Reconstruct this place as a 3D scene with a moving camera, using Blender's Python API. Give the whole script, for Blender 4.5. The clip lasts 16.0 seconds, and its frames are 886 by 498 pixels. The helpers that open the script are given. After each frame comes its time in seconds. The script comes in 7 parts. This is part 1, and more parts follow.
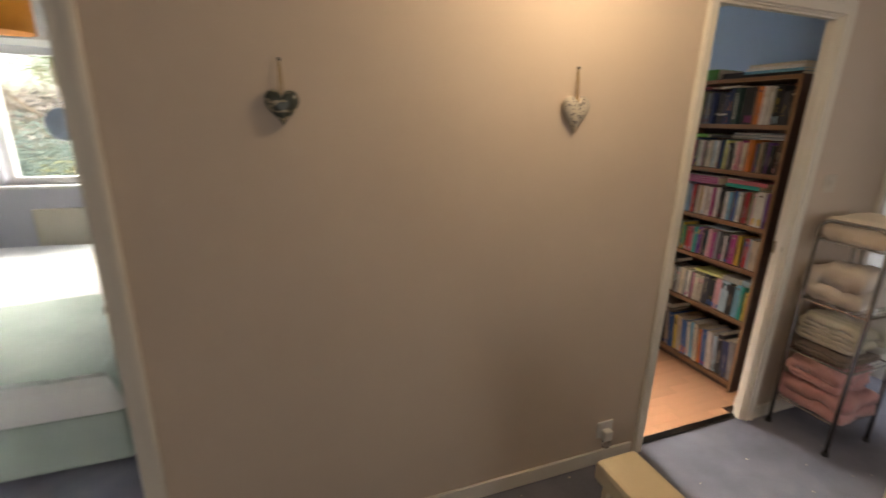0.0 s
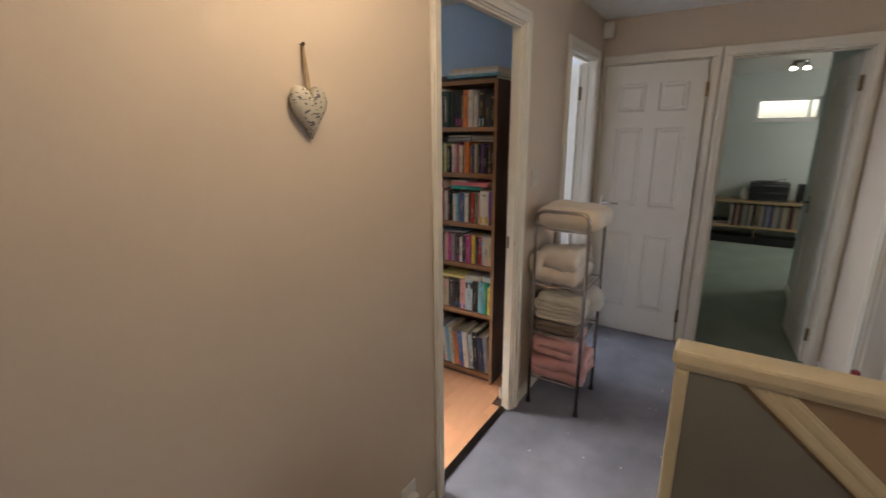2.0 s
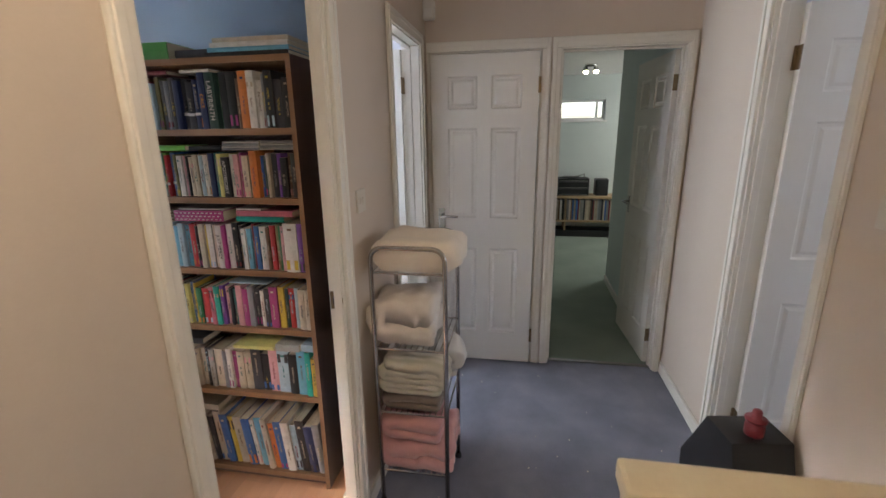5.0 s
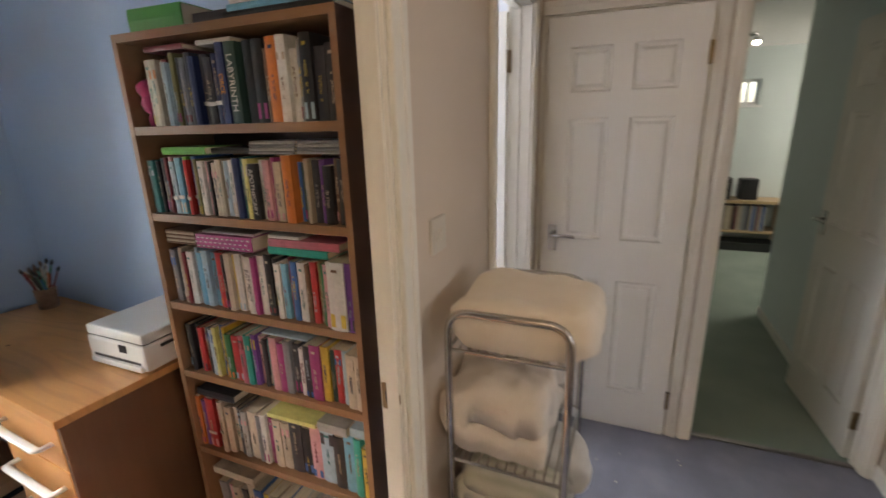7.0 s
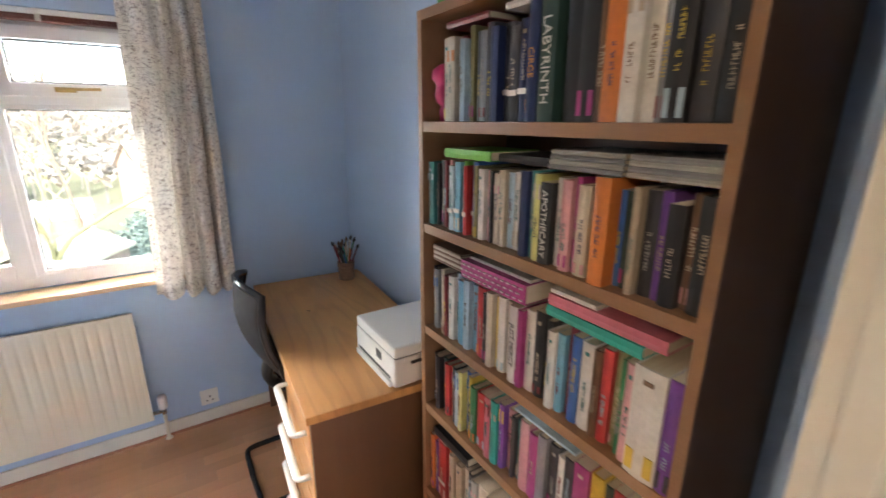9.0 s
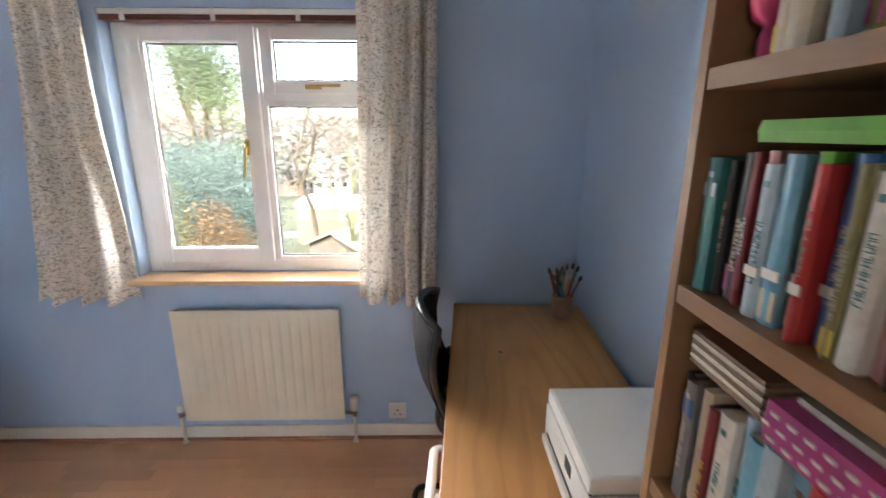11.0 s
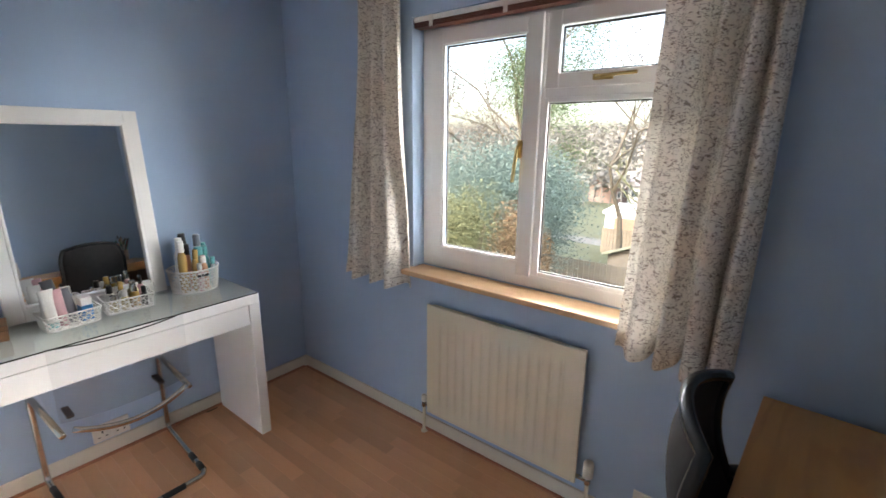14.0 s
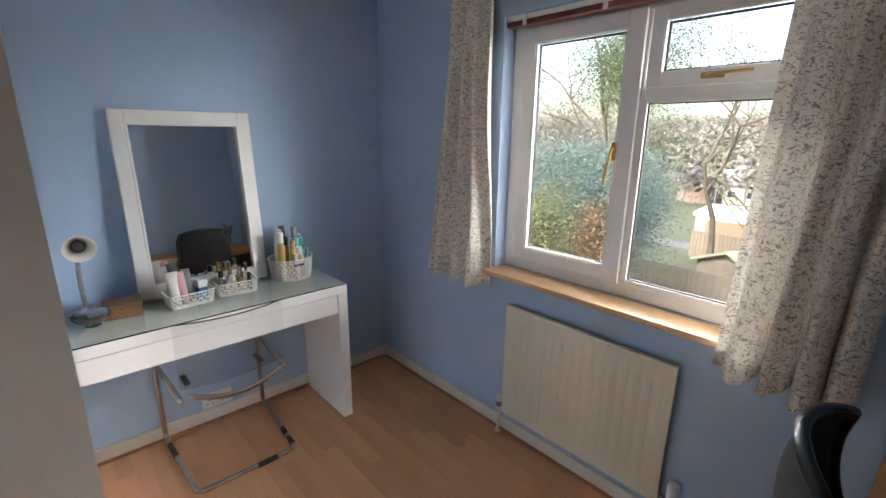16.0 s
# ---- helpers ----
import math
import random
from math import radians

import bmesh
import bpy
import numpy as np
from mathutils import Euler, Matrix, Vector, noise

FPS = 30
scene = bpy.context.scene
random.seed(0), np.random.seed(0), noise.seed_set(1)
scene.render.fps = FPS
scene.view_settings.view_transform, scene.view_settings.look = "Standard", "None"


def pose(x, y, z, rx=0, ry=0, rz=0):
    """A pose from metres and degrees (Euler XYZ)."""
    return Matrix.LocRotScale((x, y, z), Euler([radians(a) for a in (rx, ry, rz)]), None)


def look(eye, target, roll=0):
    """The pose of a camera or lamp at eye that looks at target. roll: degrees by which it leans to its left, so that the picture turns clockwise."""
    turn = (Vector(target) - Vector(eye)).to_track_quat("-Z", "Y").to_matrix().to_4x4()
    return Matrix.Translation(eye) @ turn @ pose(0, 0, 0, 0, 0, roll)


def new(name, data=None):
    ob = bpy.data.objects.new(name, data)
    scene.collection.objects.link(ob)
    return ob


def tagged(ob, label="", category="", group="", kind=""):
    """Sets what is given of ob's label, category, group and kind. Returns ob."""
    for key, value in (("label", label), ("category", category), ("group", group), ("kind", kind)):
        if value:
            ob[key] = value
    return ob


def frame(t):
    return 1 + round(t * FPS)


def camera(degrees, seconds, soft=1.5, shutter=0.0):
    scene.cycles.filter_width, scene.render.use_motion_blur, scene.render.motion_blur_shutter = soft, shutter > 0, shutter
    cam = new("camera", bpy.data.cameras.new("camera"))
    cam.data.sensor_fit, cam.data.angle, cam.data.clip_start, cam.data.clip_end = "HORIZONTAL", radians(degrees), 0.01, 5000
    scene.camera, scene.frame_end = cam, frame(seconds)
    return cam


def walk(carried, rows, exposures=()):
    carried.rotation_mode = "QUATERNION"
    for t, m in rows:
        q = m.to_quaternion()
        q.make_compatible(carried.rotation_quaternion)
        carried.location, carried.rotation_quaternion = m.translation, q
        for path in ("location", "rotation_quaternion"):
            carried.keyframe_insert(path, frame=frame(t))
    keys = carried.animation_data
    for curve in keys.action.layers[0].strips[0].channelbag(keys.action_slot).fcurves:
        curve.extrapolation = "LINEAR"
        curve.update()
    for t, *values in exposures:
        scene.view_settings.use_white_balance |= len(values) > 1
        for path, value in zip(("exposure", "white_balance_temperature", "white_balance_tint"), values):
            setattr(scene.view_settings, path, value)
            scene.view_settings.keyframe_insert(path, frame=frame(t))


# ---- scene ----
cam = camera(90.0, 16.0, shutter=0.5)
PATH = [
    (0, (-0.603, -0.424, 1.566), (0.066, 1.374, 1.002), 1.3),
    (0.5, (-0.533, -0.264, 1.539), (0.488, 1.374, 1.014), 0.3),
    (1, (-0.46, -0.144, 1.54), (0.797, 1.321, 1.016), 0.1),
    (1.5, (-0.392, -0.055, 1.546), (1.044, 1.234, 1.019), -0.1),
    (2, (-0.377, 0.066, 1.539), (1.247, 1.118, 1.034), -0.4),
    (2.5, (-0.352, 0.195, 1.537), (1.426, 0.959, 1.026), 0.2),
    (3, (-0.22, 0.246, 1.531), (1.629, 0.814, 1.021), -0.2),
    (3.5, (-0.085, 0.305, 1.543), (1.805, 0.708, 1.029), -0.4),
    (4, (0.05, 0.333, 1.543), (1.955, 0.661, 1.032), -0.8),
    (6.5, (0.788, 0.482, 1.568), (2.644, 0.986, 1.021), -1.1),
    (7, (0.961, 0.55, 1.558), (2.738, 1.29, 1.015), -1.5),
    (7.5, (1.126, 0.596, 1.511), (2.769, 1.632, 1.034), -0.9),
    (8, (1.173, 0.689, 1.521), (2.645, 1.952, 1.036), 0.1),
    (8.5, (1.275, 0.814, 1.563), (2.506, 2.295, 1.023), 0.4),
    (9, (1.29, 0.919, 1.575), (2.336, 2.529, 1.017), 0.1),
    (9.5, (1.296, 0.991, 1.549), (2.171, 2.713, 1.031), 0.6),
    (12, (1.687, 1.649, 1.494), (1.183, 3.518, 0.99), -0.8),
    (12.5, (1.675, 1.75, 1.491), (0.979, 3.558, 0.992), -0.5),
    (13, (1.656, 1.799, 1.494), (0.739, 3.504, 0.995), 0.0),
    (13.5, (1.64, 1.783, 1.48), (0.546, 3.387, 1.0), 0.4),
    (14, (1.61, 1.765, 1.479), (0.418, 3.296, 0.994), 0.6),
    (14.5, (1.585, 1.751, 1.487), (0.328, 3.225, 0.992), 0.6),
    (15, (1.583, 1.746, 1.493), (0.256, 3.156, 0.991), 0.7),
    (15.5, (1.579, 1.735, 1.496), (0.196, 3.088, 0.991), 0.7),
    (16, (1.581, 1.729, 1.505), (0.154, 3.034, 0.993), 0.7),
]
EXPOSURES = [(0.0, 2.85, 7300, 13), (1.5, 2.9, 7000, 12), (2.5, 2.95, 6500, 11), (4.0, 3.1, 6200, 11), (6.5, 3.35, 7000, 13), (7.5, 3.4, 7100, 13), (8.5, 3.7, 6900, 13), (9.7, 3.95, 6700, 12), (12.0, 3.05, 7000, 14), (13.0, 3.0, 6950, 13), (14.5, 2.82, 6800, 12), (16.0, 2.68, 6750, 11)]
walk(cam, [(t, look(eye, target, roll)) for t, eye, target, roll in PATH], EXPOSURES)


# ---- world and light ----
world = bpy.data.worlds.new("overcast_sky")
scene.world = world
world.use_nodes = True
wn = world.node_tree
sky = wn.nodes.new("ShaderNodeTexSky")
sky.sky_type = "NISHITA"
sky.sun_disc = False
sky.sun_elevation = radians(32)
sky.sun_rotation = radians(200)
sky.air_density, sky.dust_density, sky.ozone_density = 1.0, 4.0, 1.0
wn.links.new(sky.outputs[0], wn.nodes["Background"].inputs[0])
wn.nodes["Background"].inputs[1].default_value = 0.15


def lamp(name, kind, energy, colour, where, aim=None, **more):
    data = bpy.data.lights.new(name, kind)
    data.energy, data.color = energy, colour
    for key, value in more.items():
        if key == "size":
            data.size = value
        elif key == "size_y":
            data.shape, data.size_y = "RECTANGLE", value
        elif key == "radius":
            data.shadow_soft_size = value
        elif key == "angle":
            data.angle = radians(value)
        elif key == "spread":
            data.spread = radians(value)
    ob = new(name, data)
    ob.matrix_world = look(where, aim) if aim else Matrix.Translation(where)
    return ob


lamp("sun", "SUN", 1.3, (0.97, 0.98, 1.0), (0, -6, 12), (1.5, 4, 0), angle=12)
# daylight entering by the study window, the bedroom windows and the far room
lamp("study_window_light", "AREA", 440, (1.0, 0.97, 0.93), (2.4, 15.4, 7.2), (0.75, 2.0, 1.1), size=14.0, size_y=4.2, spread=70)
lamp("study_side_light", "AREA", 140, (0.97, 0.98, 1.0), (7.0, 6.9, 2.3), (0.4, 2.9, 1.5), size=4.0, size_y=3.0)
lamp("study_west_light", "AREA", 9, (0.96, 0.98, 1.0), (-1.38, 5.2, 1.7), (0.9, 3.3, 1.5), size=0.45, size_y=2.4)
lamp("bedroom_window_light", "AREA", 34, (0.95, 0.98, 1.0), (-2.4, 8.0, 4.3), (-2.0, 3.0, 0.8), size=3.0, size_y=1.8)
lamp("far_room_window_light", "AREA", 4, (1.0, 0.96, 0.90), (6.4, -2.3, 1.7), (5.9, 0.3, 0.2), size=1.6, size_y=1.0)
lamp("bathroom_window_light", "AREA", 6.2, (0.86, 0.93, 1.0), (2.75, 3.2, 1.6), (2.75, 0.9, 1.2), size=0.8, size_y=0.8)
lamp("south_room_window_light", "AREA", 3.6, (0.84, 0.91, 1.0), (2.6, -3.3, 1.5), (2.2, 0.0, 1.0), size=1.2, size_y=1.0)
lamp("hall_bulb", "POINT", 1.65, (1.0, 0.78, 0.53), (0.36, 0.5, 2.12), radius=0.07)
lamp("stair_window_light", "AREA", 2.4, (0.95, 0.97, 1.0), (-0.4, -3.3, 1.3), (0.3, 0.9, 0.6), size=1.6, size_y=1.2)


# ---- helpers for meshes and materials ----
def material(name, colour, second=None, rough=0.6, metal=0.0, scale=8.0, fine=120.0, bump=0.15, stretch=(1, 1, 1), spread=0.5, coat=0.0, island=0.0, **extra):
    """A painted or grained surface: two colours mixed by noise of two sizes, with fine relief."""
    m = bpy.data.materials.new(name)
    m.use_nodes = True
    t = m.node_tree
    n, link = t.nodes, t.links.new
    b = n["Principled BSDF"]
    second = second or tuple(c * 0.82 for c in colour)
    co = n.new("ShaderNodeTexCoord")
    mp = n.new("ShaderNodeMapping")
    mp.inputs["Scale"].default_value = stretch
    link(co.outputs["Object"], mp.inputs[0])
    big, small = n.new("ShaderNodeTexNoise"), n.new("ShaderNodeTexNoise")
    for tex, s, detail in ((big, scale, 4), (small, fine, 3)):
        tex.inputs["Scale"].default_value = s
        tex.inputs["Detail"].default_value = detail
        link(mp.outputs[0], tex.inputs["Vector"])
    add = n.new("ShaderNodeMath")
    add.operation = "MULTIPLY_ADD"
    link(small.outputs[0], add.inputs[0])
    add.inputs[1].default_value = 0.35
    link(big.outputs[0], add.inputs[2])
    ramp = n.new("ShaderNodeValToRGB")
    mid = 0.68
    ramp.color_ramp.elements[0].position, ramp.color_ramp.elements[1].position = mid - spread / 2, mid + spread / 2
    ramp.color_ramp.elements[0].color, ramp.color_ramp.elements[1].color = (*second, 1), (*colour, 1)
    link(add.outputs[0], ramp.inputs[0])
    out = ramp.outputs[0]
    if island:
        info = n.new("ShaderNodeObjectInfo")
        hsv = n.new("ShaderNodeHueSaturation")
        val = n.new("ShaderNodeMapRange")
        val.inputs["To Min"].default_value, val.inputs["To Max"].default_value = 1 - island, 1 + island
        link(info.outputs["Random"], val.inputs[0])
        link(val.outputs[0], hsv.inputs["Value"])
        link(out, hsv.inputs["Color"])
        out = hsv.outputs[0]
    link(out, b.inputs["Base Color"])
    b.inputs["Roughness"].default_value = rough
    b.inputs["Metallic"].default_value = metal
    b.inputs["Coat Weight"].default_value = coat
    for key, value in extra.items():
        b.inputs[key.replace("_", " ").title().replace("Ior", "IOR")].default_value = value
    if bump:
        bp = n.new("ShaderNodeBump")
        bp.inputs["Strength"].default_value = bump
        bp.inputs["Distance"].default_value = 0.004
        link(add.outputs[0], bp.inputs["Height"])
        link(bp.outputs[0], b.inputs["Normal"])
    return m


def finish(name, bm, mat, smooth=False):
    bmesh.ops.recalc_face_normals(bm, faces=bm.faces)
    me = bpy.data.meshes.new(name)
    bm.to_mesh(me)
    bm.free()
    for one in mat if isinstance(mat, (list, tuple)) else [mat]:
        me.materials.append(one)
    if smooth:
        me.shade_smooth()
    return me


def part(name, bm, mat, parent=None, label="", smooth=False, at=None):
    """One mesh object, under a thing or a part where one is given."""
    ob = new(name, finish(name, bm, mat, smooth))
    if parent:
        ob.parent = parent
    if at:
        ob.matrix_basis = at
    return tagged(ob, label)


def thing(name, label, category, at=None, group="", kind=""):
    """An empty at the base of a thing; its parts go under it."""
    ob = new(name)
    ob.empty_display_size = 0.05
    if at:
        ob.matrix_basis = at
    return tagged(ob, label, category, group, kind)


def box(bm, x0, x1, y0, y1, z0, z1, bevel=0.0, m=None, segments=2):
    r = bmesh.ops.create_cube(bm, size=1.0)
    vs = r["verts"]
    size = Matrix.Diagonal((x1 - x0, y1 - y0, z1 - z0, 1))
    mid = Matrix.Translation(((x0 + x1) / 2, (y0 + y1) / 2, (z0 + z1) / 2))
    bmesh.ops.transform(bm, matrix=(m or Matrix()) @ mid @ size, verts=vs)
    if bevel:
        edges = list({e for v in vs for e in v.link_edges})
        bmesh.ops.bevel(bm, geom=edges, offset=bevel, segments=segments, affect="EDGES", profile=0.6)


def boxes(*rows, bevel=0.0):
    bm = bmesh.new()
    for row in rows:
        box(bm, *row, bevel=bevel)
    return bm


def tube(bm, points, radius, sides=10, closed=False, taper=None, squash=1.0):
    """A pipe along points; rings are carried round without twisting."""
    pts = [Vector(p) for p in points]
    rings, n = [], len(pts)
    up = Vector((0, 0, 1))
    for i, p in enumerate(pts):
        a, b = pts[i - 1] if i or closed else p, pts[(i + 1) % n] if i < n - 1 or closed else p
        d = (b - a).normalized()
        side = up - d * up.dot(d)
        if side.length < 0.05:
            side = Vector((1, 0, 0)) - d * d.x
            if side.length < 0.05:
                side = Vector((0, 1, 0)) - d * d.y
        side.normalize()
        up = side
        other = d.cross(side)
        r = radius * (taper[i] if taper else 1)
        rings.append([bm.verts.new(p + r * (math.cos(k * math.tau / sides) * side + squash * math.sin(k * math.tau / sides) * other)) for k in range(sides)])
    for i in range(n if closed else n - 1):
        a, b = rings[i], rings[(i + 1) % n]
        for k in range(sides):
            bm.faces.new((a[k], a[(k + 1) % sides], b[(k + 1) % sides], b[k]))
    if not closed:
        bm.faces.new(rings[0][::-1])
        bm.faces.new(rings[-1])


def rounded(points, radius, steps=5):
    """A polyline with its inner corners turned into arcs."""
    pts = [Vector(p) for p in points]
    out = [pts[0]]
    for a, b, c in zip(pts, pts[1:], pts[2:]):
        u, v = (a - b), (c - b)
        r = min(radius, u.length * 0.49, v.length * 0.49)
        p, q = b + u.normalized() * r, b + v.normalized() * r
        for k in range(steps + 1):
            s = k / steps
            out.append((1 - s) ** 2 * p + 2 * s * (1 - s) * b + s * s * q)
    return out + [pts[-1]]


def lathe(bm, profile, sides=24, m=None):
    """A turned shape from (radius, height) pairs; its ends are closed."""
    m = m or Matrix()
    rings = []
    for r, z in profile:
        rings.append([bm.verts.new(m @ Vector((r * math.cos(k * math.tau / sides), r * math.sin(k * math.tau / sides), z))) for k in range(sides)])
    for a, b in zip(rings, rings[1:]):
        for k in range(sides):
            bm.faces.new((a[k], a[(k + 1) % sides], b[(k + 1) % sides], b[k]))
    bm.faces.new(rings[0][::-1])
    bm.faces.new(rings[-1])


def prism(bm, outline, depth, m=None):
    """An outline in x and z, given depth along y."""
    m = m or Matrix()
    front = [bm.verts.new(m @ Vector((x, 0, z))) for x, z in outline]
    back = [bm.verts.new(m @ Vector((x, depth, z))) for x, z in outline]
    n = len(outline)
    bm.faces.new(front)
    bm.faces.new(back[::-1])
    for k in range(n):
        bm.faces.new((front[k], back[k], back[(k + 1) % n], front[(k + 1) % n]))


def wall_with_openings(name, along, a0, a1, b0, b1, z0, z1, openings, mat, label):
    """A wall that runs along x or y, of thickness b0 to b1, with rectangular openings (a, a, z, z) right through it."""
    bm = bmesh.new()
    cuts = sorted({a0, a1, *(v for o in openings for v in o[:2])})
    for p, q in zip(cuts, cuts[1:]):
        spans, at = [], z0
        for o in sorted((o for o in openings if o[0] <= p and q <= o[1]), key=lambda o: o[2]):
            spans.append((at, o[2]))
            at = o[3]
        spans.append((at, z1))
        for lo, hi in spans:
            if hi - lo > 1e-4:
                box(bm, *((p, q, b0, b1) if along == "x" else (b0, b1, p, q)), lo, hi)
    return tagged(part(name, bm, mat), label, "wall", kind="structure")


# ---- materials ----
HALL_PAINT = material("hall_paint", (0.64, 0.545, 0.455), (0.60, 0.505, 0.415), rough=0.75, scale=1.6, fine=260, bump=0.10)
BLUE_PAINT = material("blue_paint", (0.41, 0.545, 0.725), (0.38, 0.515, 0.695), rough=0.7, scale=1.8, fine=280, bump=0.10)
MINT_PAINT = material("mint_paint", (0.68, 0.74, 0.72), (0.63, 0.70, 0.68), rough=0.75, scale=2.0, fine=220, bump=0.08)
PALE_PAINT = material("pale_paint", (0.72, 0.73, 0.78), (0.67, 0.68, 0.73), rough=0.75, scale=2.0, fine=220, bump=0.08)
# half wall colours: greyer and darker below the sloping string, browner above it
TAUPE_TONE = material("taupe_tone", (0.26, 0.25, 0.22), (0.22, 0.21, 0.185), rough=0.75, scale=2.5, fine=220, bump=0.12)
BROWN_TONE = material("brown_tone", (0.42, 0.30, 0.19), (0.37, 0.26, 0.16), rough=0.7, scale=2.5, fine=200, bump=0.12)
CEILING_PAINT = material("ceiling_paint", (0.82, 0.81, 0.78), (0.77, 0.76, 0.73), rough=0.9, scale=22, fine=90, bump=0.35)
GLOSS_WHITE = material("gloss_white_paint", (0.78, 0.75, 0.68), (0.73, 0.69, 0.61), rough=0.32, scale=3, fine=140, bump=0.06)
CREAM_GLOSS = material("cream_gloss_paint", (0.76, 0.66, 0.47), (0.70, 0.59, 0.40), rough=0.35, scale=5, fine=120, bump=0.10)
DOOR_WHITE = material("door_white_paint", (0.76, 0.73, 0.67), (0.72, 0.69, 0.63), rough=0.38, scale=2, fine=90, bump=0.10, stretch=(1, 1, 0.12))
CARPET = material("grey_carpet", (0.245, 0.25, 0.305), (0.135, 0.14, 0.18), rough=0.97, scale=4.5, fine=170, bump=0.9, spread=0.62)
GREEN_CARPET = material("green_carpet", (0.26, 0.31, 0.26), (0.20, 0.25, 0.21), rough=0.97, scale=3, fine=420, bump=0.9)
STAIR_CARPET = material("stair_carpet", (0.20, 0.16, 0.13), (0.15, 0.12, 0.10), rough=0.97, scale=3, fine=420, bump=0.9)
LAMINATE = material("beech_laminate", (0.72, 0.385, 0.22), (0.62, 0.315, 0.172), rough=0.30, scale=5, fine=60, bump=0.05, stretch=(0.35, 3.2, 1), spread=0.75, island=0.10)
SUBFLOOR = material("dark_underlay", (0.10, 0.06, 0.04), rough=0.9)
CASE_WOOD = material("walnut_melamine", (0.33, 0.185, 0.095), (0.235, 0.12, 0.06), rough=0.42, scale=5, fine=90, bump=0.06, stretch=(3, 0.4, 3), spread=0.7)
# the case's walnut darkened: shade put into the colour of south side, plinth and back
CASE_SHADED = material("shaded_walnut_melamine", (0.115, 0.062, 0.043), (0.08, 0.042, 0.03), rough=0.45, scale=4, fine=90, bump=0.06, stretch=(3, 3, 0.3), spread=0.7)
DESK_WOOD = material("honey_oak", (0.66, 0.345, 0.13), (0.55, 0.265, 0.092), rough=0.36, scale=4.5, fine=70, bump=0.05, stretch=(5.0, 0.5, 3), spread=0.7)


def arched_grain(m, dark, strength):
    """Lays wavering growth rings over a wood, drawn out along y as on a flat-sawn board."""
    n, link = m.node_tree.nodes, m.node_tree.links.new
    b = n["Principled BSDF"]
    base = b.inputs["Base Color"].links[0].from_socket
    co, mp, wave = n.new("ShaderNodeTexCoord"), n.new("ShaderNodeMapping"), n.new("ShaderNodeTexWave")
    mp.inputs["Scale"].default_value = (1.0, 0.16, 1.0)
    mp.inputs["Location"].default_value = (-1.82, -0.35, 0.0)
    wave.wave_type = "RINGS"
    wave.rings_direction = "Z"
    wave.inputs["Scale"].default_value = 6
    wave.inputs["Distortion"].default_value = 9
    wave.inputs["Detail"].default_value = 2.5
    wave.inputs["Detail Scale"].default_value = 1.6
    link(co.outputs["Object"], mp.inputs[0])
    link(mp.outputs[0], wave.inputs["Vector"])
    ramp = n.new("ShaderNodeValToRGB")
    ramp.color_ramp.elements[0].position, ramp.color_ramp.elements[1].position = 0.02, 0.30
    ramp.color_ramp.elements[0].color, ramp.color_ramp.elements[1].color = (strength,) * 3 + (1,), (0, 0, 0, 1)
    link(wave.outputs["Fac"], ramp.inputs[0])
    mix = n.new("ShaderNodeMixRGB")
    mix.inputs[2].default_value = (*dark, 1)
    link(ramp.outputs[0], mix.inputs[0])
    link(base, mix.inputs[1])
    link(mix.outputs[0], b.inputs["Base Color"])


arched_grain(DESK_WOOD, (0.36, 0.17, 0.06), 0.26)
BEAD_WOOD = material("reddish_beading", (0.46, 0.20, 0.11), (0.38, 0.155, 0.08), rough=0.4, scale=6, fine=80, bump=0.04)
# dark copy of the desk's oak; the shade on its ends is in the colour
DESK_SHADED = material("shaded_oak_side", (0.16, 0.077, 0.037), (0.12, 0.055, 0.027), rough=0.45, scale=4.5, fine=80, bump=0.05, stretch=(4, 3, 0.5), spread=0.7)
SILL_WOOD = material("varnished_pine", (0.66, 0.44, 0.26), (0.54, 0.33, 0.18), rough=0.3, scale=5, fine=80, bump=0.05, stretch=(0.5, 6, 3), spread=0.7)
BOX_WOOD = material("carved_brown_wood", (0.25, 0.125, 0.06), (0.14, 0.065, 0.03), rough=0.5, scale=14, fine=120, bump=0.3, stretch=(1, 0.3, 1))
UPVC = material("white_upvc", (0.82, 0.82, 0.80), (0.78, 0.78, 0.76), rough=0.28, scale=3, fine=150, bump=0.03)
RUBBER = material("black_rubber", (0.02, 0.02, 0.022), rough=0.6)
RADIATOR_WHITE = material("radiator_enamel", (0.78, 0.73, 0.60), (0.74, 0.69, 0.55), rough=0.35, scale=4, fine=120, bump=0.04)
CHROME = material("worn_chrome", (0.62, 0.60, 0.57), (0.50, 0.48, 0.45), rough=0.17, metal=1.0, scale=9, fine=160, bump=0.05)
BRASS = material("brass", (0.46, 0.34, 0.14), (0.34, 0.24, 0.09), rough=0.35, metal=1.0, scale=20, fine=160, bump=0.05)
OLD_BRASS = material("old_brass", (0.30, 0.22, 0.13), (0.19, 0.14, 0.08), rough=0.4, metal=1.0, scale=25, fine=160, bump=0.1)
WHITE_LACQUER = material("white_lacquer", (0.80, 0.80, 0.79), (0.77, 0.77, 0.76), rough=0.25, scale=3, fine=150, bump=0.02)
WHITE_PLASTIC = material("white_plastic", (0.78, 0.77, 0.73), (0.74, 0.73, 0.69), rough=0.4, scale=6, fine=200, bump=0.04)
BLACK_PLASTIC = material("black_plastic", (0.022, 0.022, 0.025), (0.015, 0.015, 0.017), rough=0.38, scale=10, fine=200, bump=0.05)
DARK_METAL = material("dark_metal", (0.10, 0.095, 0.09), rough=0.35, metal=1.0, scale=12)
